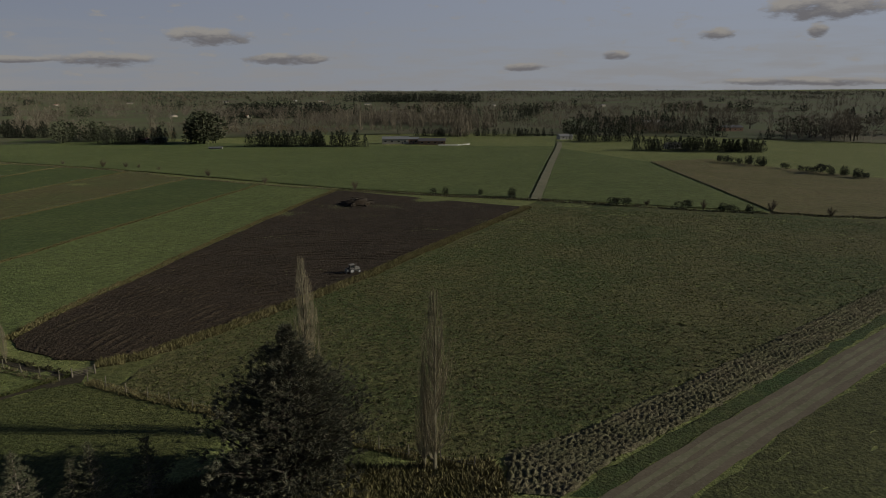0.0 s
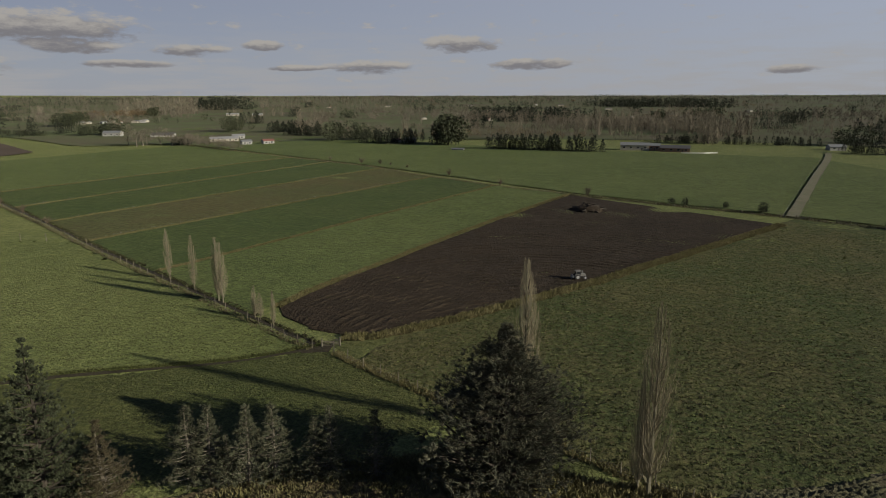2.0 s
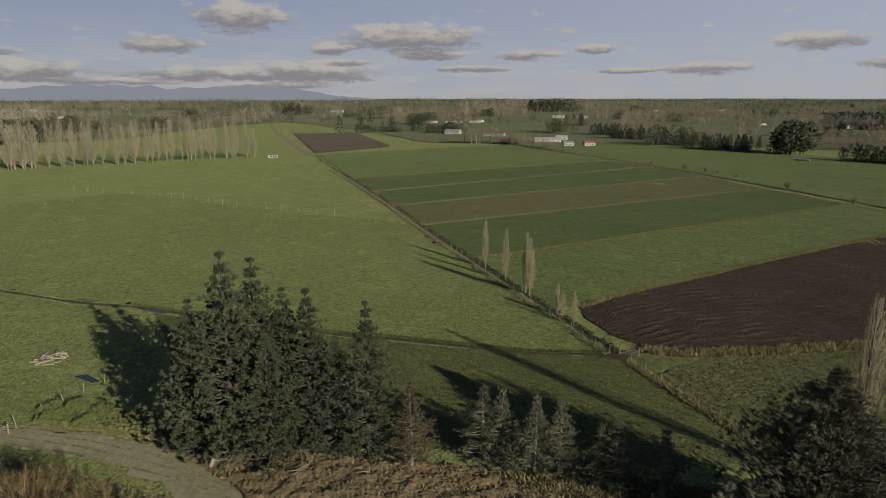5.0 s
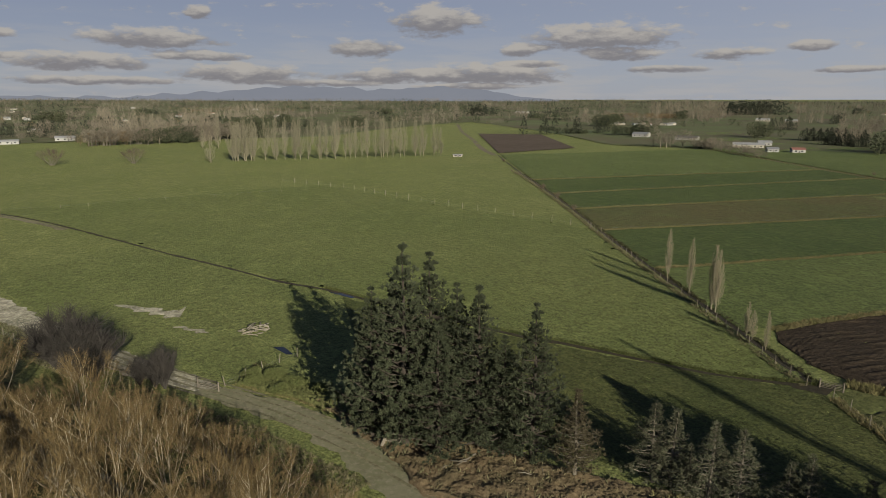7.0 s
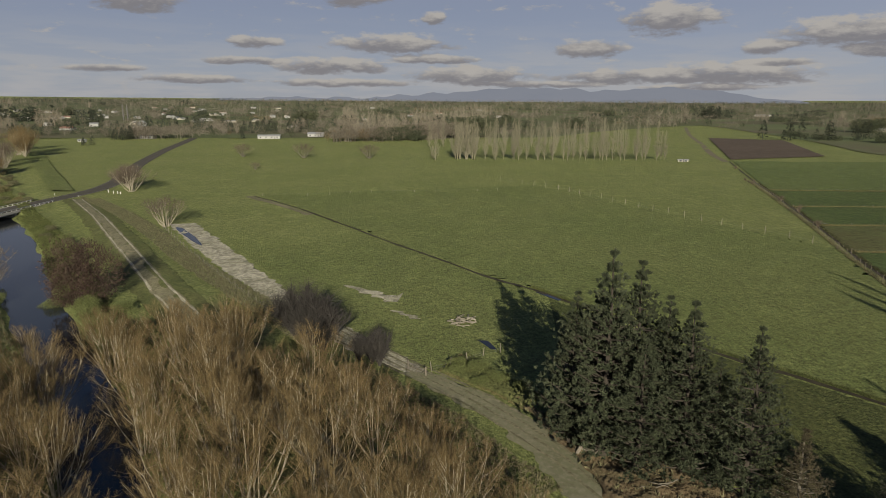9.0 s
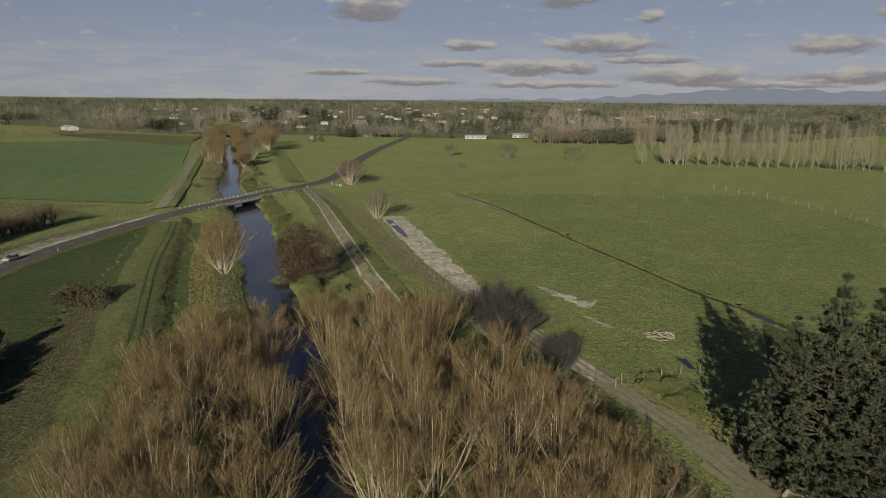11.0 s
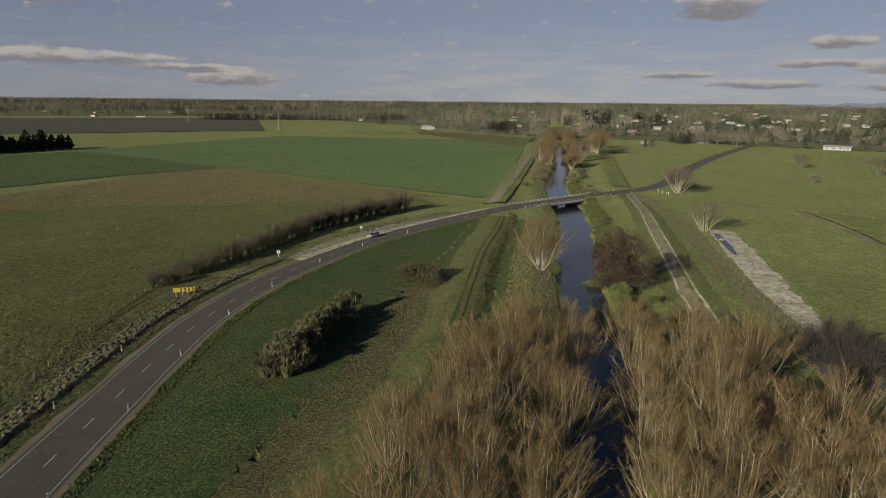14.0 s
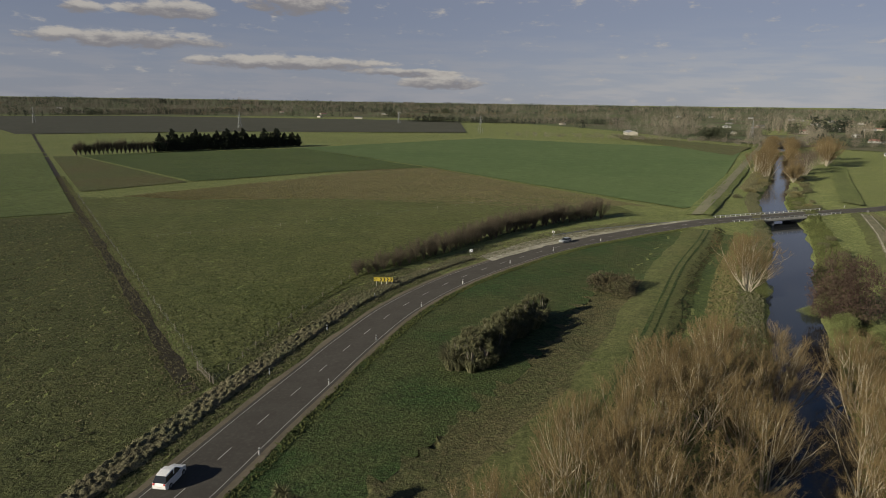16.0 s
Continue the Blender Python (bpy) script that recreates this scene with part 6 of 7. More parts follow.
tufts("bank_tussocks", EARTH_A, EARTH_B, 3000, .7, "tuft", "withered grass on the earth bank", 6, 219, .8, .14, 3.0)
tufts("bank_tussocks", [(-48, 50), (-30, 55), (-5, 58), (8, 62)], [(-40, 60), (-26, 68), (-4, 69), (6, 70)], 7500, .8, "straw", "withered grass below the young trees", 7, 220, .8, .14)
tufts("bank_tussocks", [(-100, -8), (-80, 4), (-60, 12)], [(-104, -2), (-84, 12), (-64, 22)], 4000, .42, "tuft", "withered grass beside the stock track", 6, 221, .9, .12)
tufts("fence_grass", *band(FENCE_C, -.8, 1.0), 1600, .45, "straw", "dry grass along the crop fence", 6, 222)
tufts("ditch_grass", beside(DITCH[60:], .6), beside(DITCH[60:], 1.8), 3000, .4, "tuft_green", "rank grass along the ditch", 5, 223)
tufts("drain_grass", [(-15.5, -95), (-15.8, -420)], [(-21.5, -95), (-21.2, -420)], 5500, .45, "tuft", "rank dry grass along the straight drain", 5, 224, .6, .08)
tufts("brown_grass", [(-38, -322), (-120, -348), (-236, -374)], [(-60, -300), (-120, -270), (-233, -195)], 9000, .55, "straw", "long dead brown pasture grass", 4, 225, .7, .22)
tufts("strip_tussocks", [STRIPS[3][0], STRIPS[3][1]], [STRIPS[5][0], STRIPS[5][1]], 26000, .2, "tuft_green", "short tussocks in the pasture strips", 4, 230, .9, .3, 2.5)
tufts("paddock_tussocks", [(-66, 88), (-101, 62), (-138, 43)], [(-70, 96), (-118, 116), (-165, 135)], 9000, .16, "tuft_green", "dark tussocks in the near paddock", 4, 231, .9, .35, 3.0)
for k, (a, b) in enumerate(STRIPS[:5]):
    tufts("strip_grass", *band([a, b], -.8, .8), 2600, .55, "straw", "pale rough grass between pasture strips", 5, 240 + k, .6, .14)

# ---- fences ----
def along(line, spacing):
    p = np.asarray(line, float)
    n = max(2, int(np.linalg.norm(np.diff(p, axis=0), axis=1).sum() / spacing) + 1)
    return resample(p, n)


POST = Geo().box((0, 0, .55), (.13, .13, 1.3), 0, .92).mesh("post")
TALL_POST = Geo().tube([(0, 0, -.2), (0, 0, 1.0), (.02, 0, 1.75)], [.075, .07, .062], 7).mesh("post")


def fence(line, spacing, label, tall=False, wires=(.35, .7, 1.02), group="", jitter=.03, scale=1.0):
    pts = along(line, spacing)
    z0 = level(pts[:, 0], pts[:, 1])
    ob = thing("fence", pts[0][0], pts[0][1], float(z0[0]), label, "fence", group)
    for (x, y), z in zip(pts, z0):
        p = part("post", TALL_POST if tall else POST, "wood", ob)
        p.location = (x - pts[0][0], y - pts[0][1], float(z - z0[0]))
        p.rotation_euler = (rnd.gauss(0, jitter), rnd.gauss(0, jitter), rnd.uniform(0, 3))
        p.scale = (scale, scale, scale * rnd.uniform(.92, 1.08))
    for h in wires:
        g = Geo()
        for (a, za), (b, zb) in zip(zip(pts[:-1], z0[:-1]), zip(pts[1:], z0[1:])):
            d = b - a
            s = np.array((-d[1], d[0])) / np.linalg.norm(d) * .006
            q = [(*(a - pts[0]), za - z0[0] + h), (*(b - pts[0]), zb - z0[0] + h)]
            g.tube(q, [.007, .007], 3)
        part("wire", g, "steel", ob)
    return ob


fence(FENCE_C, 4.2, "wire fence with pale wooden posts beside the crop field", True)
fence(beside(resample(LINE_A[:8], 80), 1.7), 4.4, "wire fence with weathered posts along the drain", True)
fence([(-176, 142), (-192, 137.5), (-222, 124), (-260, 111.5), (-310, 97), (-349, 73)], 8.5, "electric fence with pale posts across the pasture", True, (.9,), "", .04, 1.35)
fence([(-303, -48), (-301, -23), (-309, -4), (-309, 24), (-309, 46), (-311, 64)], 9.5, "electric fence with pale posts across the pasture", False, (.9,))
fence([(-236, -74), (-196, -54.5), (-160, -36), (-130, -19.5), (-111, -6.5), (-103.5, -2.6)], 4.6, "leaning post and wire fence beside the stock track", True)
fence([(-99, 10), (-101.7, 15.5), (-104.6, 19.7), (-106, 23)], 3.0, "leaning posts beside the track gate", True, (.4, .8), "", .12)
for (a, b), w in zip(STRIPS[:4], ("line of short posts between pasture strips",) * 4):
    fence([a, b], 11, w, False, (.8,), "fences between the strips", .05)
fence(beside(resample(LINE_B[2:], 60), -1.5), 6.5, "post and wire fence along the hedge line", False, (.5, .95))
for o in (-3, 3):
    fence(beside(np.array([(38, 262), (62, 380), (88, 500)]), o), 8, "fence along the farm lane", False, (.9,), "lane fences")
fence([(-22, -98.5), (-21.8, -140), (-21.4, -220), (-21.2, -330)], 7, "fence between the drain and the sheep paddock", True)
fence([(-22, -99), (-40, -119), (-58, -136), (-67, -144)], 5, "wire fence along the road verge", False)
fence([(130, 403), (124, 300), (121, 236)], 9, "fence between green and brown pasture", False, (.9,))
fence([(-35, -220.4), (-68, -219), (-125, -224), (-171, -230), (-228, -228)], 10, "low fence across the olive paddock", False, (.8,))


def gate(x, y, turn, w, label):
    ob = thing("farm_gate", x, y, float(level(x, y)), label, "gate", "", turn)
    for h in (.25, .5, .75, 1.0, 1.25):
        part("rail", Geo().tube([(-w / 2, 0, h), (w / 2, 0, h)], [.03, .03], 6), "wood", ob)
    for k in (-w / 2, w / 2):
        part("gate_post", Geo().tube([(k, 0, -.2), (k, 0, 1.6)], [.13, .11], 8), "wood", ob)
    part("brace", Geo().tube([(-w / 2, .04, .25), (w / 2, .04, 1.25)], [.025, .025], 5), "wood", ob)


gate(-21.5, -102.5, radians(95), 6, "weathered wooden gate at the drain crossing")
gate(-98.8, 7.5, radians(40), 4.2, "open-railed gate across the stock track")
gate(-57, 94.5, radians(28), 3.2, "weathered wooden rail gate at the culvert")
gate(41, 259, radians(-20), 4.2, "pale gate at the lane's end")
gate(53, 255, radians(-20), 4.2, "pale gate in the hedge line")

# ---- bridge, road furniture ----
def bridge():
    d = BRIDGE_B - BRIDGE_A
    length = float(np.linalg.norm(d))
    mid = (BRIDGE_A + BRIDGE_B) / 2
    ob = thing("road_bridge", mid[0], mid[1], 0, "flat concrete road bridge with white guard posts over the river", "bridge", "", math.atan2(d[1], d[0]))
    h = length / 2
    part("deck", Geo().box((0, 0, 1.02), (length, 9.8, .62)), "concrete", ob)
    for s in (-1, 1):
        part("beam", Geo().box((0, s * 3.6, .45), (length - 2, .5, .55)), "concrete", ob)
        part("kerb", Geo().box((0, s * 4.65, 1.46), (length, .35, .25)), "concrete", ob)
        part("guard_rail", Geo().box((0, s * 4.72, 2.12), (length + 14, .06, .3)), "steel", ob)
        for k in range(23):
            x = -h - 6 + (length + 12) * k / 22
            part("guard_post", Geo().box((x, s * 4.66, 1.83), (.22, .18, .85)), "white", ob)
    for x in (-8, 8):
        part("pier", Geo().box((x, 0, -1.2), (.8, 8.6, 3.9)), "concrete", ob)
    for x in (-h + .8, h - .8):
        part("abutment", Geo().box((x, 0, -.6), (1.6, 10.5, 2.7)), "concrete", ob)


bridge()


def marker(x, y, label="white roadside marker post with a dark band"):
    ob = thing("marker_post", x, y, float(level(x, y)), label, "marker post", "roadside marker posts")
    part("stake", MARK[0], "white", ob)
    part("band", MARK[1], "sign_black", ob)


MARK = (Geo().box((0, 0, .5), (.16, .12, 1.2)).mesh("stake"), Geo().box((0, 0, .86), (.17, .13, .16)).mesh("band"))
for x, y in [(-37.3, -88.7), (-52.8, -102.3), (-70.6, -115.2), (-89.1, -125.8), (-112.3, -135.9), (-134, -141.8), (-158, -145), (-30.7, -97.5), (-47.1, -112.1), (-64.9, -126.3), (-87.8, -139.6), (-21.5, -74), (-300, -127), (-304, -138.5)]:
    marker(x, y)


def chevron_board():
    x, y = -71.2, -134.0
    ob = thing("chevron_sign", x, y, float(level(x, y)), "yellow curve board with black chevrons on white posts", "road sign", "", math.atan2(.51, -.86))
    # the board faces the road: local -y
    part("board", Geo().box((.55, 0, 1.7), (3.5, .05, 1.0)), "yellow", ob)
    for k in range(4):
        cx = -.75 + k * .82
        g = Geo().put([(cx - .12, -.032, 2.15), (cx + .2, -.032, 2.15), (cx + .5, -.032, 1.7), (cx + .18, -.032, 1.7), (cx + .2, -.032, 1.25), (cx - .12, -.032, 1.25)],
                      [(0, 3, 2, 1), (3, 5, 4, 2)])
        part("chevron", g, "sign_black", ob)
    plate = part("speed_plate", Geo().box((-1.75, -.01, 1.75), (1.1, .05, .95)), "yellow", ob)
    for i, ch in enumerate("65"):
        cu = bpy.data.curves.new("digit", "FONT")
        cu.body, cu.size, cu.extrude = ch, .75, .004
        t = new("digit", cu)
        t.data.materials.append(M["sign_black"])
        t.parent = plate
        t.matrix_local = pose(-2.18 + .42 * i, -.045, 1.5, 90, 0, 0)
    for k in (-1.9, -.6, .6, 1.9):
        part("sign_post", Geo().tube([(k + .2, .06, -.2), (k + .2, .06, 2.1)], [.06, .06], 6), "white", ob)


chevron_board()
for x, y in ((-108.2, -149), (-148.9, -158)):
    ob = thing("curve_sign", x, y, float(level(x, y)), "small white and black curve marker on a post", "road sign", "curve markers", math.atan2(.59, -.81))
    part("sign_post", Geo().tube([(0, 0, -.2), (0, 0, 2.2)], [.05, .05], 6), "white", ob)
    part("board", Geo().box((0, -.06, 1.75), (.85, .04, .85)), "white", ob)
    part("chevron", Geo().put([(-.2, -.085, 2.1), (.02, -.085, 2.1), (.28, -.085, 1.75), (.06, -.085, 1.75), (.02, -.085, 1.4), (-.2, -.085, 1.4)], [(0, 3, 2, 1), (3, 5, 4, 2)]), "sign_black", ob)
rail = thing("crash_barrier", -150, -157.5, .2, "grey steel crash barrier along the curve", "crash barrier")
rp = resample([(-148, -157.5), (-170, -158), (-195, -154.8), (-226, -149.6)], 26)
g = Geo()
for z in (.55, .72):
    g.tube([(x + 150, y + 157.5, z + .3 * k / 25) for k, (x, y) in enumerate(rp)], [.07] * 26, 6)
part("beam", g, "steel", rail)
for k, (x, y) in enumerate(rp):
    part("post", Geo().box((x + 150, y + 157.5, .3 + .3 * k / 25), (.12, .12, .8)), "wood", rail)
for x, y, h in ((-318, -121, 1.6), (-316, -118, 1.3), (-314.5, -115.5, 1.2), (-313.5, -114, 1.2)):
    ob = thing("white_post", x, y, float(level(x, y)), "white painted post at the road junction", "post", "white posts at the junction")
    part("stake", Geo().box((0, 0, h / 2), (.32, .2, h)), "white", ob)


# ---- vehicles ----
def section(x, z0, z1, w0, w1):
    return [(x, -w0, z0), (x, -w1, z1), (x, w1, z1), (x, w0, z0)]


def hull(secs):
    g = Geo()
    v = [p for s in secs for p in s]
    n = len(secs[0])
    f = [(i * n + j, i * n + (j + 1) % n, (i + 1) * n + (j + 1) % n, (i + 1) * n + j) for i in range(len(secs) - 1) for j in range(n)]
    f += [tuple(range(n))[::-1], tuple((len(secs) - 1) * n + j for j in range(n))]
    return g.put(v, f)


def car(x, y, turn, paint, label, tall=1.0, rear=1):
    ob = thing("car", x, y, float(road_level(x, y)) + .03, label, "car", "", turn)
    L = 2.3
    body = hull([section(-L, .42, .72 * tall, .78, .80), section(-L + .12, .26, .95 * tall, .88, .86), section(-1.2, .22, 1.0 * tall, .92, .88), section(.7, .22, .98 * tall, .92, .88),
                 section(1.5, .24, .92 * tall, .91, .84), section(2.1, .30, .78 * tall, .86, .76), section(L, .40, .62 * tall, .74, .70)])
    part("body", body, paint, ob)
    part("cabin", hull([section(-L + .1 + .25 * rear, .93 * tall, 1.0 * tall, .82, .80), section(-L + .55, .96 * tall, 1.50 * tall, .84, .66), section(-.6, .98 * tall, 1.60 * tall, .85, .68), section(.25, .97 * tall, 1.52 * tall, .85, .66), section(1.1, .93 * tall, .97 * tall, .82, .78)]), "glass", ob)
    part("roof", hull([section(-L + .6, 1.495 * tall, 1.54 * tall, .69, .60), section(-.6, 1.60 * tall, 1.645 * tall, .71, .62), section(.2, 1.53 * tall, 1.57 * tall, .69, .60)]), paint, ob)
    for s in (-1, 1):
        part("pillar", hull([section(-.5, .98 * tall, 1.6 * tall, .02, .02), section(-.35, .98 * tall, 1.6 * tall, .02, .02)]), paint, ob).location = (0, s * .775, 0)
        part("headlight", Geo().box((L - .1, s * .6, .66 * tall), (.14, .3, .14)), "white", ob)
        part("tail_light", Geo().box((-L + .04, s * .66, .82 * tall), (.1, .22, .2)), "red", ob)
        part("mirror", Geo().box((.75, s * 1.0, 1.03 * tall), (.14, .2, .13)), paint, ob)
        for wx in (-1.4, 1.4):
            wheel = part("wheel", Geo().tube([(wx, s * .70, .34), (wx, s * .94, .34)], [.34, .34], 18), "black", ob)
            part("rim", Geo().tube([(wx, s * .90, .34), (wx, s * .955, .34)], [.21, .2], 14), "steel", wheel)
    part("rear_plate", Geo().box((-L - .02, 0, .62), (.02, .5, .14)), "white", ob)
    return ob


car(-10.9, -73.9, math.atan2(-.76, -.66), "white_gloss", "white sport utility car driving on the asphalt road", 1.12, 0)
car(-146, -149.2, math.atan2(.1, 1.0), "silver", "silver hatchback car driving on the asphalt road", .95)


def tractor():
    ob = thing("tractor", -22.2, 154.0, float(level(-22.2, 154)) + .05, "dusty pale tractor working the ploughed field", "tractor", "", math.atan2(.5, .9))
    part("bonnet", hull([section(.2, .95, 1.75, .42, .38), section(1.6, .9, 1.62, .38, .34), section(1.95, .95, 1.45, .33, .28)]), "tractor", ob)
    part("chassis", Geo().box((.4, 0, .85), (3.2, .5, .45)), "black", ob)
    part("cab_glass", hull([section(-1.2, 1.25, 2.45, .68, .62), section(.2, 1.25, 2.45, .68, .6)]), "glass", ob)
    part("cab_roof", Geo().box((-.5, 0, 2.56), (1.75, 1.5, .2), 0, .9), "tractor", ob)
    for sx in (-1.2, .2):
        for sy in (-.64, .64):
            part("cab_pillar", Geo().tube([(sx, sy, 1.2), (sx, sy * .95, 2.5)], [.05, .05], 5), "tractor", ob)
    part("exhaust", Geo().tube([(1.0, .3, 1.6), (1.0, .3, 2.6)], [.05, .05], 6), "steel", ob)
    for s in (-1, 1):
        part("mudguard", hull([section(-1.6, 1.35, 1.55, .22, .22), section(-.7, 1.6, 1.75, .22, .22), section(-.1, 1.3, 1.45, .22, .22)]), "tractor", ob).location = (0, s * .85, 0)
        for wx, r, w in ((-.85, .82, .45), (1.5, .55, .35)):
            wheel = part("wheel", Geo().tube([(wx, s * (.95 - w / 2), r), (wx, s * (.95 + w / 2), r)], [r, r], 22), "black", ob)
            part("rim", Geo().tube([(wx, s * .7, r), (wx, s * (.97 + w / 2), r)], [r * .6, r * .58], 16), "roof_grey", wheel)
    part("hitch_frame", Geo().box((-2.0, 0, .8), (.8, 1.8, .12)).box((-2.3, 0, 1.1), (.12, 1.9, .7)), "steel", ob)
    ob.scale = (.82, .82, .82)
    for k in range(5):
        part("tine", Geo().tube([(-2.4, -.9 + .45 * k, .8), (-2.7, -.9 + .45 * k, .45), (-2.5, -.9 + .45 * k, .05)], [.05, .05, .02], 5), "steel", ob)


tractor()

# ---- heaps ----
def log_heap(x, y, R, n, label, seed, material="dead_wood", thick=.13, spread=1.0):
    ob = thing("log_heap", x, y, float(level(x, y)), label, "log heap")
    r2 = np.random.RandomState(seed)
    for k in range(n):
        a, b = r2.uniform(0, 6.28), r2.uniform(0, 6.28)
        c = np.array((math.cos(a), math.sin(a), 0)) * R * spread * r2.rand() ** .6
        ln = R * r2.uniform(.25, .6)
        z = .15 + r2.rand() * R * .5 * (1 - np.linalg.norm(c) / (R * 1.1))
        d = np.array((math.cos(b), math.sin(b), r2.uniform(-.15, .3))) * ln
        p = c + (0, 0, z)
        t = thick * r2.uniform(.5, 1.5)
        m = p + r2.normal(0, .12, 3)
        part("log", Geo().tube([p - d, m, p + d], [t, t * .9, t * .5], 6), material, ob).data.polygons.foreach_set("use_smooth", [False] * 0 or [True] * len(ob.children[-1].data.polygons))


log_heap(-122.4, 18.8, 2.7, 30, "heap of bleached logs and branches in the pasture", 301)
log_heap(-34.5, 252.5, 6.0, 60, "grey heap of uprooted branches on ploughed soil", 302, "dark_bark", .2)
log_heap(-63, 33.5, 2.6, 18, "broken branches strewn on the earth bank", 303, "wood", .07, 1.4)
log_heap(-57, 39, 2.4, 12, "broken branches strewn on the earth bank", 304, "wood", .07, 1.4)
log_heap(-71.5, 27.2, 1.8, 9, "dumped branches and rubble beside the track", 305, "wood", .2, .8)
mound = Geo()
mr = np.random.RandomState(9)
for ring, (rr, zz) in enumerate(((1.0, 0), (.8, .45), (.5, .85), (.2, 1.0))):
    mound.put([(-34.5 + 6.5 * rr * math.cos(t) * mr.uniform(.85, 1.1), 252.5 + 5 * rr * math.sin(t) * mr.uniform(.85, 1.1), 1.9 * zz + mr.uniform(-.15, .15)) for t in np.linspace(0, 6.28, 25)[:-1]], [])
mound.f = [(r * 24 + i, r * 24 + (i + 1) % 24, (r + 1) * 24 + (i + 1) % 24, (r + 1) * 24 + i) for r in range(3) for i in range(24)] + [tuple(72 + i for i in range(24))]
tagged(part("soil_mound", mound, "soil", smooth=True), "dark mound of soil under a branch heap", "mound")
pond = Geo().put([(-229, -66.4, .15), (-222, -63.6, .15), (-214, -59.4, .15), (-206, -55.2, .15), (-200, -51.6, .15), (-198.5, -50.2, .15), (-203, -51.8, .15), (-212, -55.6, .15), (-221, -60.2, .15), (-228, -64, .15)], [tuple(range(10))])
tagged(part("puddle", pond, "water"), "long blue puddle beside the stock track", "puddle", kind="structure")
for pts, words in (([(-141, 38.6, .085), (-134, 42, .085), (-134.5, 43, .085), (-142, 39.6, .085)], "puddle in the muddy ditch"), ([(-112, 20, .085), (-107.5, 21.5, .085), (-107, 22.6, .085), (-111.5, 21.8, .085)], "small puddle near the gate")):
    tagged(part("puddle", Geo().put(pts, [(0, 1, 2, 3)]), "water"), words, "puddle", kind="structure")


# ---- buildings ----
def house(x, y, turn, w, d, h, wall, roof, label, category="house", pitch=.35, windows=3, group=""):
    ob = thing(category.replace(" ", "_"), x, y, float(level(x, y)), label, category, group, turn)
    rise = d / 2 * pitch
    body = Geo().put([(-w / 2, -d / 2, -.3), (w / 2, -d / 2, -.3), (w / 2, d / 2, -.3), (-w / 2, d / 2, -.3), (-w / 2, -d / 2, h), (w / 2, -d / 2, h), (w / 2, d / 2, h), (-w / 2, d / 2, h), (-w / 2, 0, h + rise), (w / 2, 0, h + rise)],
                     [(3, 2, 1, 0), (0, 1, 5, 4), (2, 3, 7, 6), (1, 2, 6, 9, 5), (3, 0, 4, 8, 7)])
    part("wall", body, wall, ob)
    e = .45
    for s in (-1, 1):
        lo, hi = h - e * pitch, h + rise
        v = [(-w / 2 - e, s * (d / 2 + e), lo), (w / 2 + e, s * (d / 2 + e), lo), (w / 2 + e, 0, hi + .02), (-w / 2 - e, 0, hi + .02)]
        v += [(a, b, c + .14) for a, b, c in v]
        part("roof", Geo().put(v, [(0, 1, 2, 3), (7, 6, 5, 4), (0, 4, 5, 1), (1, 5, 6, 2), (3, 2, 6, 7), (0, 3, 7, 4)]), roof, ob)
    for k in range(windows):
        wx = -w / 2 + w * (k + .5) / windows
        for s in (-1, 1):
            win = part("window", Geo().box((wx, s * (d / 2 + .03), h * .56), (min(1.7, w / windows * .55), .08, 1.15)), "glass", ob)
            part("sill", Geo().box((wx, s * (d / 2 + .08), h * .56 - .62), (min(1.9, w / windows * .6), .18, .08)), "white", win)
    if windows:
        part("door", Geo().box((w / 2 - w / windows * .95, -d / 2 - .05, 1.0), (.95, .08, 2.05)), "roof_dark", ob)
    return ob


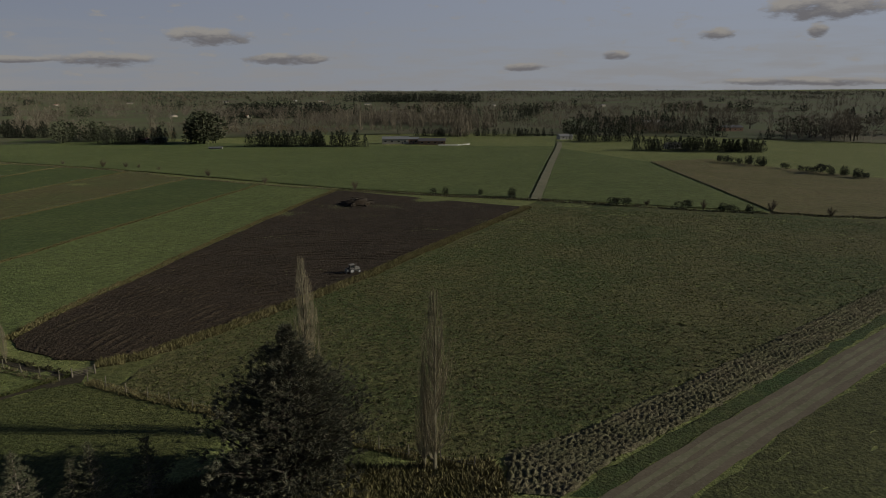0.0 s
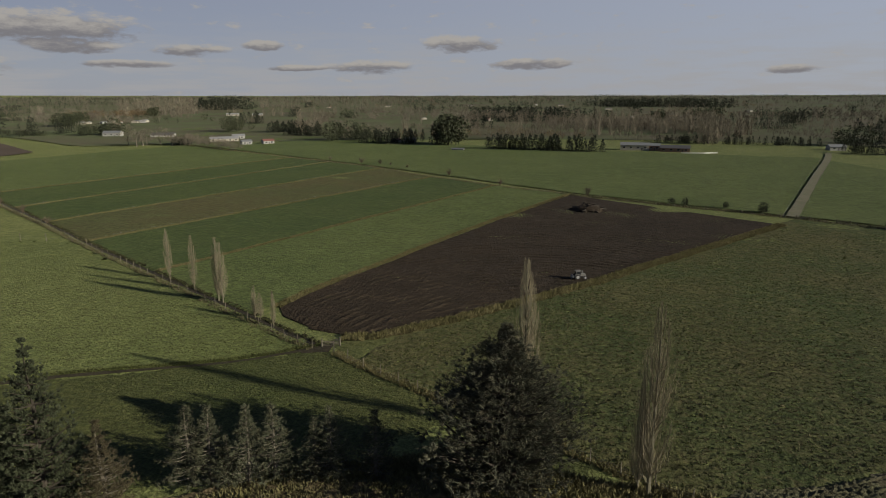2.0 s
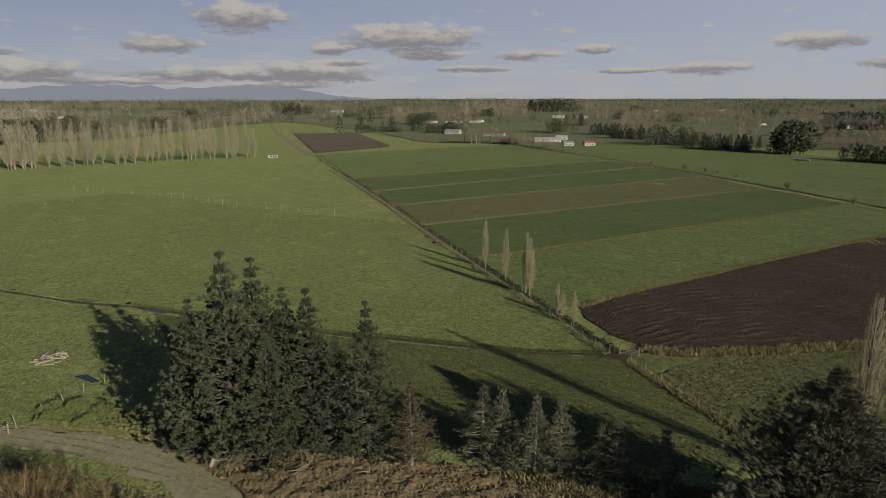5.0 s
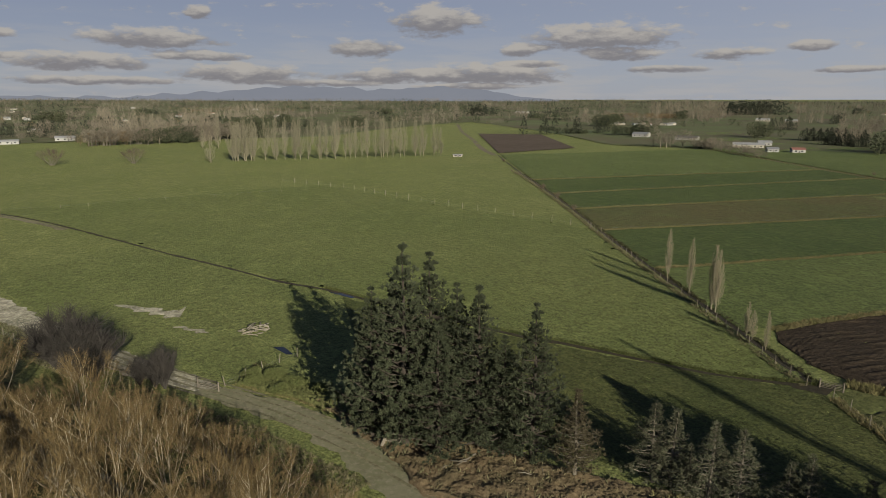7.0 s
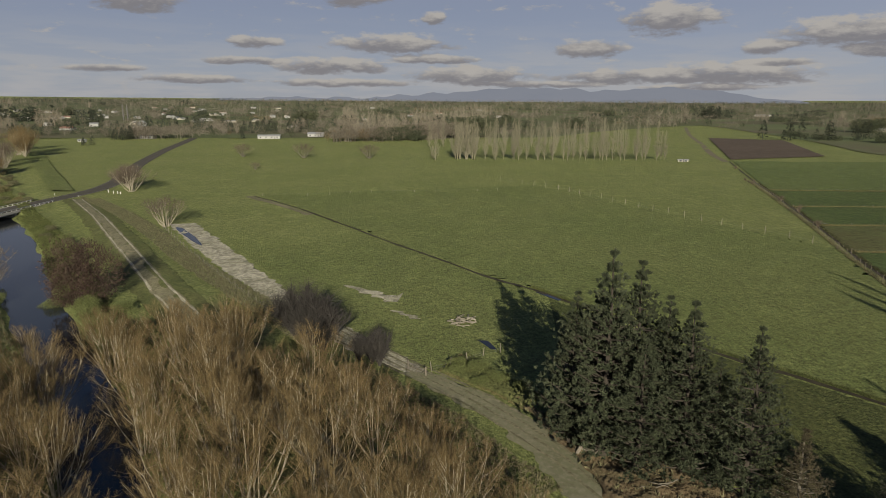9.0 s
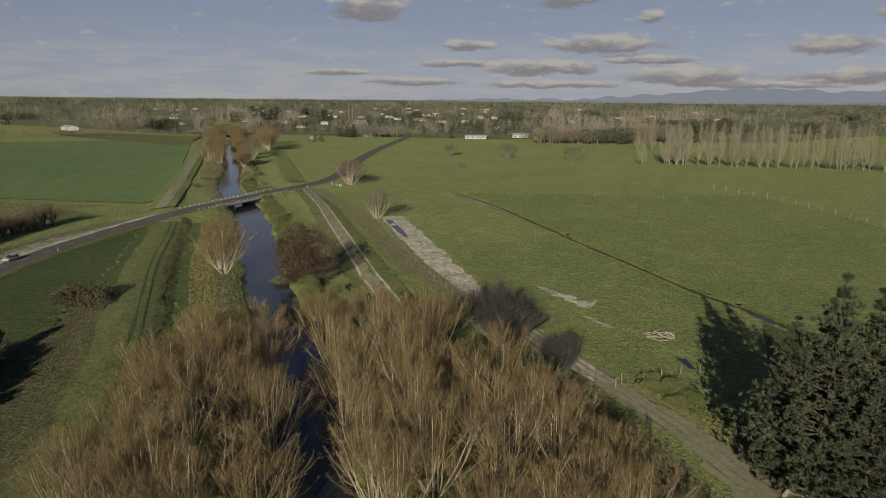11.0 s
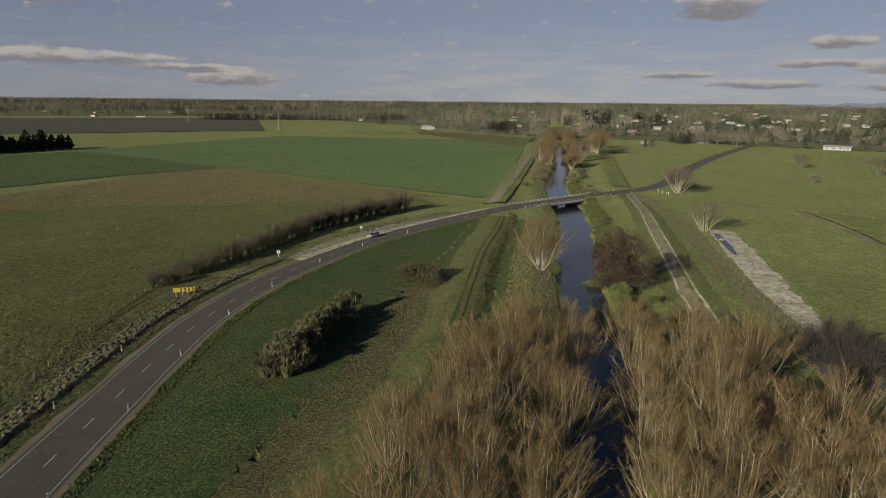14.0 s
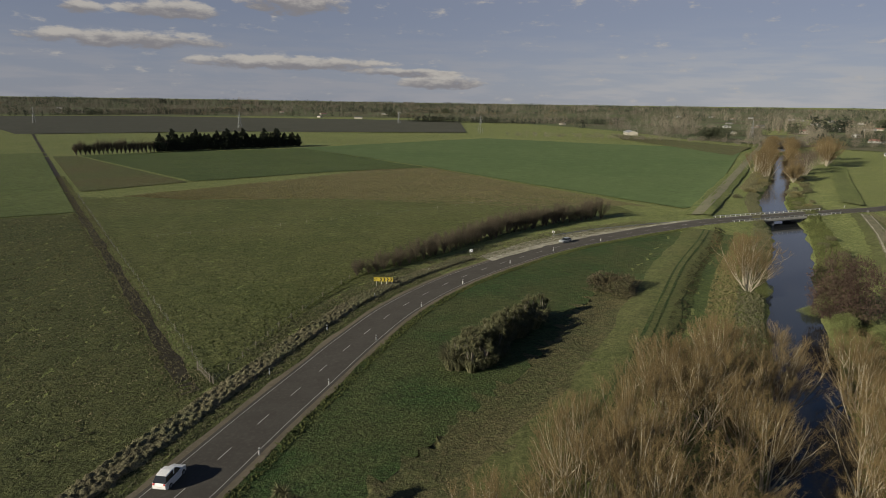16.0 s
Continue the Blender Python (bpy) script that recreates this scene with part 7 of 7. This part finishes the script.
for x, y, tn, w, d, h, wl, rf, words, cat in (
        (-40, 551, .05, 22, 10, 4.2, "wall_cream", "roof_pale", "long farm shed with pale iron roof", "farm shed"), (-25, 552, .05, 9, 8, 4, "wall_brick", "roof_pale", "small brown farm shed beside another", "farm shed"),
        (-9, 546, 0, 22, 11, 3, "wall_brick", "roof_dark", "low brick farmhouse with dark roof", "house"), (112, 600, .2, 12, 9, 3, "wall_white", "roof_pale", "small white cottage by the lane", "house"),
        (177, 500, .1, 11, 8, 3.2, "wall_white", "roof_dark", "white house between dark trees", "house"), (-246, 566, .4, 12, 9, 3.2, "wall_white", "roof_dark", "white gabled house among trees", "house"),
        (-262, 566, .1, 13, 8, 3.0, "wall_white", "roof_red", "white house with faded red roof", "house"), (310, 707, .1, 24, 12, 4.5, "wall_brick", "roof_dark", "large brick farmhouse with dark roof", "house"),
        (272, 850, 0, 28, 10, 3.5, "wall_cream", "roof_pale", "long white packing shed", "farm shed"), (-423, 520, .8, 26, 10, 3.2, "wall_cream", "roof_grey", "long grey-roofed farm building", "farm shed"),
        (-437, 560, .8, 12, 9, 3.5, "wall_white", "roof_grey", "white house behind the shed", "house"), (-379, 496, .9, 9, 8, 3.0, "wall_white", "roof_pale", "white farmhouse at the paddock edge", "house"),
        (-366, 511, .9, 10, 8, 3.0, "wall_white", "roof_red", "white farmhouse with red roof", "house"), (-595, 548, .5, 18, 12, 4, "wall_white", "roof_pale", "pale-roofed glasshouse beside a drive", "farm shed"),
        (-533, 557, .5, 24, 10, 3, "wall_white", "roof_dark", "low white motel-like house", "house"), (-450, 230, 1.2, 7, 2.4, 1.4, "wall_cream", "roof_grey", "small white shed at the poplars' end", "farm shed"), (-745, -107, 1.6, 24, 8, 2.8, "wall_white", "roof_grey", "long low white school-like building", "house"),
        (-776, -58, 1.5, 18, 9, 3.6, "wall_white", "roof_grey", "white house among trees", "house"), (-750, -240, 1.4, 20, 9, 3.2, "wall_white", "roof_dark", "white bungalow near the road", "house"),
        (-693, -283, 1.3, 8, 3.4, 2.4, "wall_white", "roof_pale", "white caravan-like shed in a field", "farm shed"), (-778, -670, .9, 40, 14, 4, "wall_cream", "roof_grey", "grey open barn in the far field", "barn"),
        (-1645, 1054, .6, 40, 12, 4, "wall_cream", "roof_grey", "long pale sheds far away", "farm shed"), (-932, 1181, .6, 26, 12, 4, "wall_cream", "roof_grey", "grey-roofed farm shed far away", "farm shed"), (-865, 1178, .6, 22, 12, 4, "wall_cream", "roof_grey", "grey-roofed farm shed far away", "farm shed")):
    house(x, y, tn, w, d, h, wl, rf, words, cat, windows=max(2, int(w / 5)))
for k in range(6):
    house(-179 + k * 1.7, 500.5, 0, 1.5, 2.4, 1.5, "wall_white", "roof_pale", "small white calf hutch on the pasture", "calf hutch", windows=0, group="calf hutches")
tn = random.Random(12)
for k in range(75):
    a = radians(tn.choice((tn.uniform(78, 128), tn.uniform(96, 124))))
    r = tn.uniform(950, 2500)
    house(-math.sin(a) * r, math.cos(a) * r, tn.uniform(0, 3), tn.uniform(10, 20), tn.uniform(8, 11), tn.uniform(3, 5), tn.choice(("wall_white", "wall_cream", "wall_white")), tn.choice(("roof_grey", "roof_pale", "roof_pale", "roof_red", "roof_dark")),
          "pale-walled town house among distant trees", "house", windows=0, group="distant town houses")
for k in range(18):
    t = k / 17
    house(-895 + 52 * t + tn.uniform(-12, 12), 735 + 125 * t + tn.uniform(-8, 8), tn.uniform(0, 3), tn.uniform(7, 13), tn.uniform(6, 9), tn.uniform(2.4, 3.4), tn.choice(("wall_white", "wall_cream")), tn.choice(("roof_grey", "roof_red", "roof_dark", "roof_pale")),
          "small pale house in a distant row", "house", windows=0, group="distant row of houses")
for k in range(24):
    a, r = radians(tn.choice((tn.uniform(-33, 34), tn.uniform(-33, 34), tn.uniform(135, 180)))), tn.uniform(1100, 2600)
    house(-math.sin(a) * r, math.cos(a) * r, tn.uniform(0, 3), tn.uniform(10, 20), tn.uniform(8, 11), tn.uniform(3, 4), "wall_cream", tn.choice(("roof_grey", "roof_red", "roof_dark")), "pale farmhouse among distant trees", "house", windows=0, group="distant farmhouses")
fl = thing("white_rail_fence", 10, 527, 0, "white rail fence in front of a farmhouse", "fence")
for a, b in (((-14, 0), (2, 1)), ((2, 1), (12, 9))):
    for z in (.5, 1.1):
        part("rail", Geo().tube([(*a, z), (*b, z)], [.16, .16], 5), "white", fl)
for k in range(9):
    part("post", Geo().box((-14 + 2 * k, k / 8, .6), (.2, .2, 1.3)), "white", fl)
for off in (0, 9):
    ob = thing("chimney", -1350 + off * .3, -470 + off, 0, "tall slim twin chimney beyond the trees", "chimney", "twin chimneys")
    part("stack", Geo().tube([(0, 0, 0), (0, 0, 30)], [1.1, .9], 12), "roof_dark", ob)


def pylon(x, y, h):
    ob = thing("pylon", x, y, float(level(x, y)), "grey steel lattice power pylon", "pylon", "power pylons")
    w = h * .1
    for a, b in ((-1, -1), (1, -1), (1, 1), (-1, 1)):
        part("leg", Geo().tube([(a * w, b * w, 0), (a * w * .25, b * w * .25, h * .7), (0, 0, h)], [.18, .16, .1], 4), "steel", ob)
    for z in (.6, .74, .88):
        part("arm", Geo().tube([(-h * .16, 0, h * z), (h * .16, 0, h * z)], [.12, .12], 4), "steel", ob)
    for k in range(6):
        z0, z1 = h * .11 * k, h * .11 * (k + 1)
        w0, w1 = w * (1 - .107 * k), w * (1 - .107 * (k + 1))
        part("brace", Geo().tube([(-w0, -w0, z0), (w1, -w1, z1)], [.09, .09], 3).tube([(w0, w0, z0), (-w1, w1, z1)], [.09, .09], 3), "steel", ob)


for x, y, h in ((-296, -1029, 26), (-572, -772, 27), (-850, -520, 27), (-30, -1280, 26), (-654, -1160, 26)):
    pylon(x, y, h)
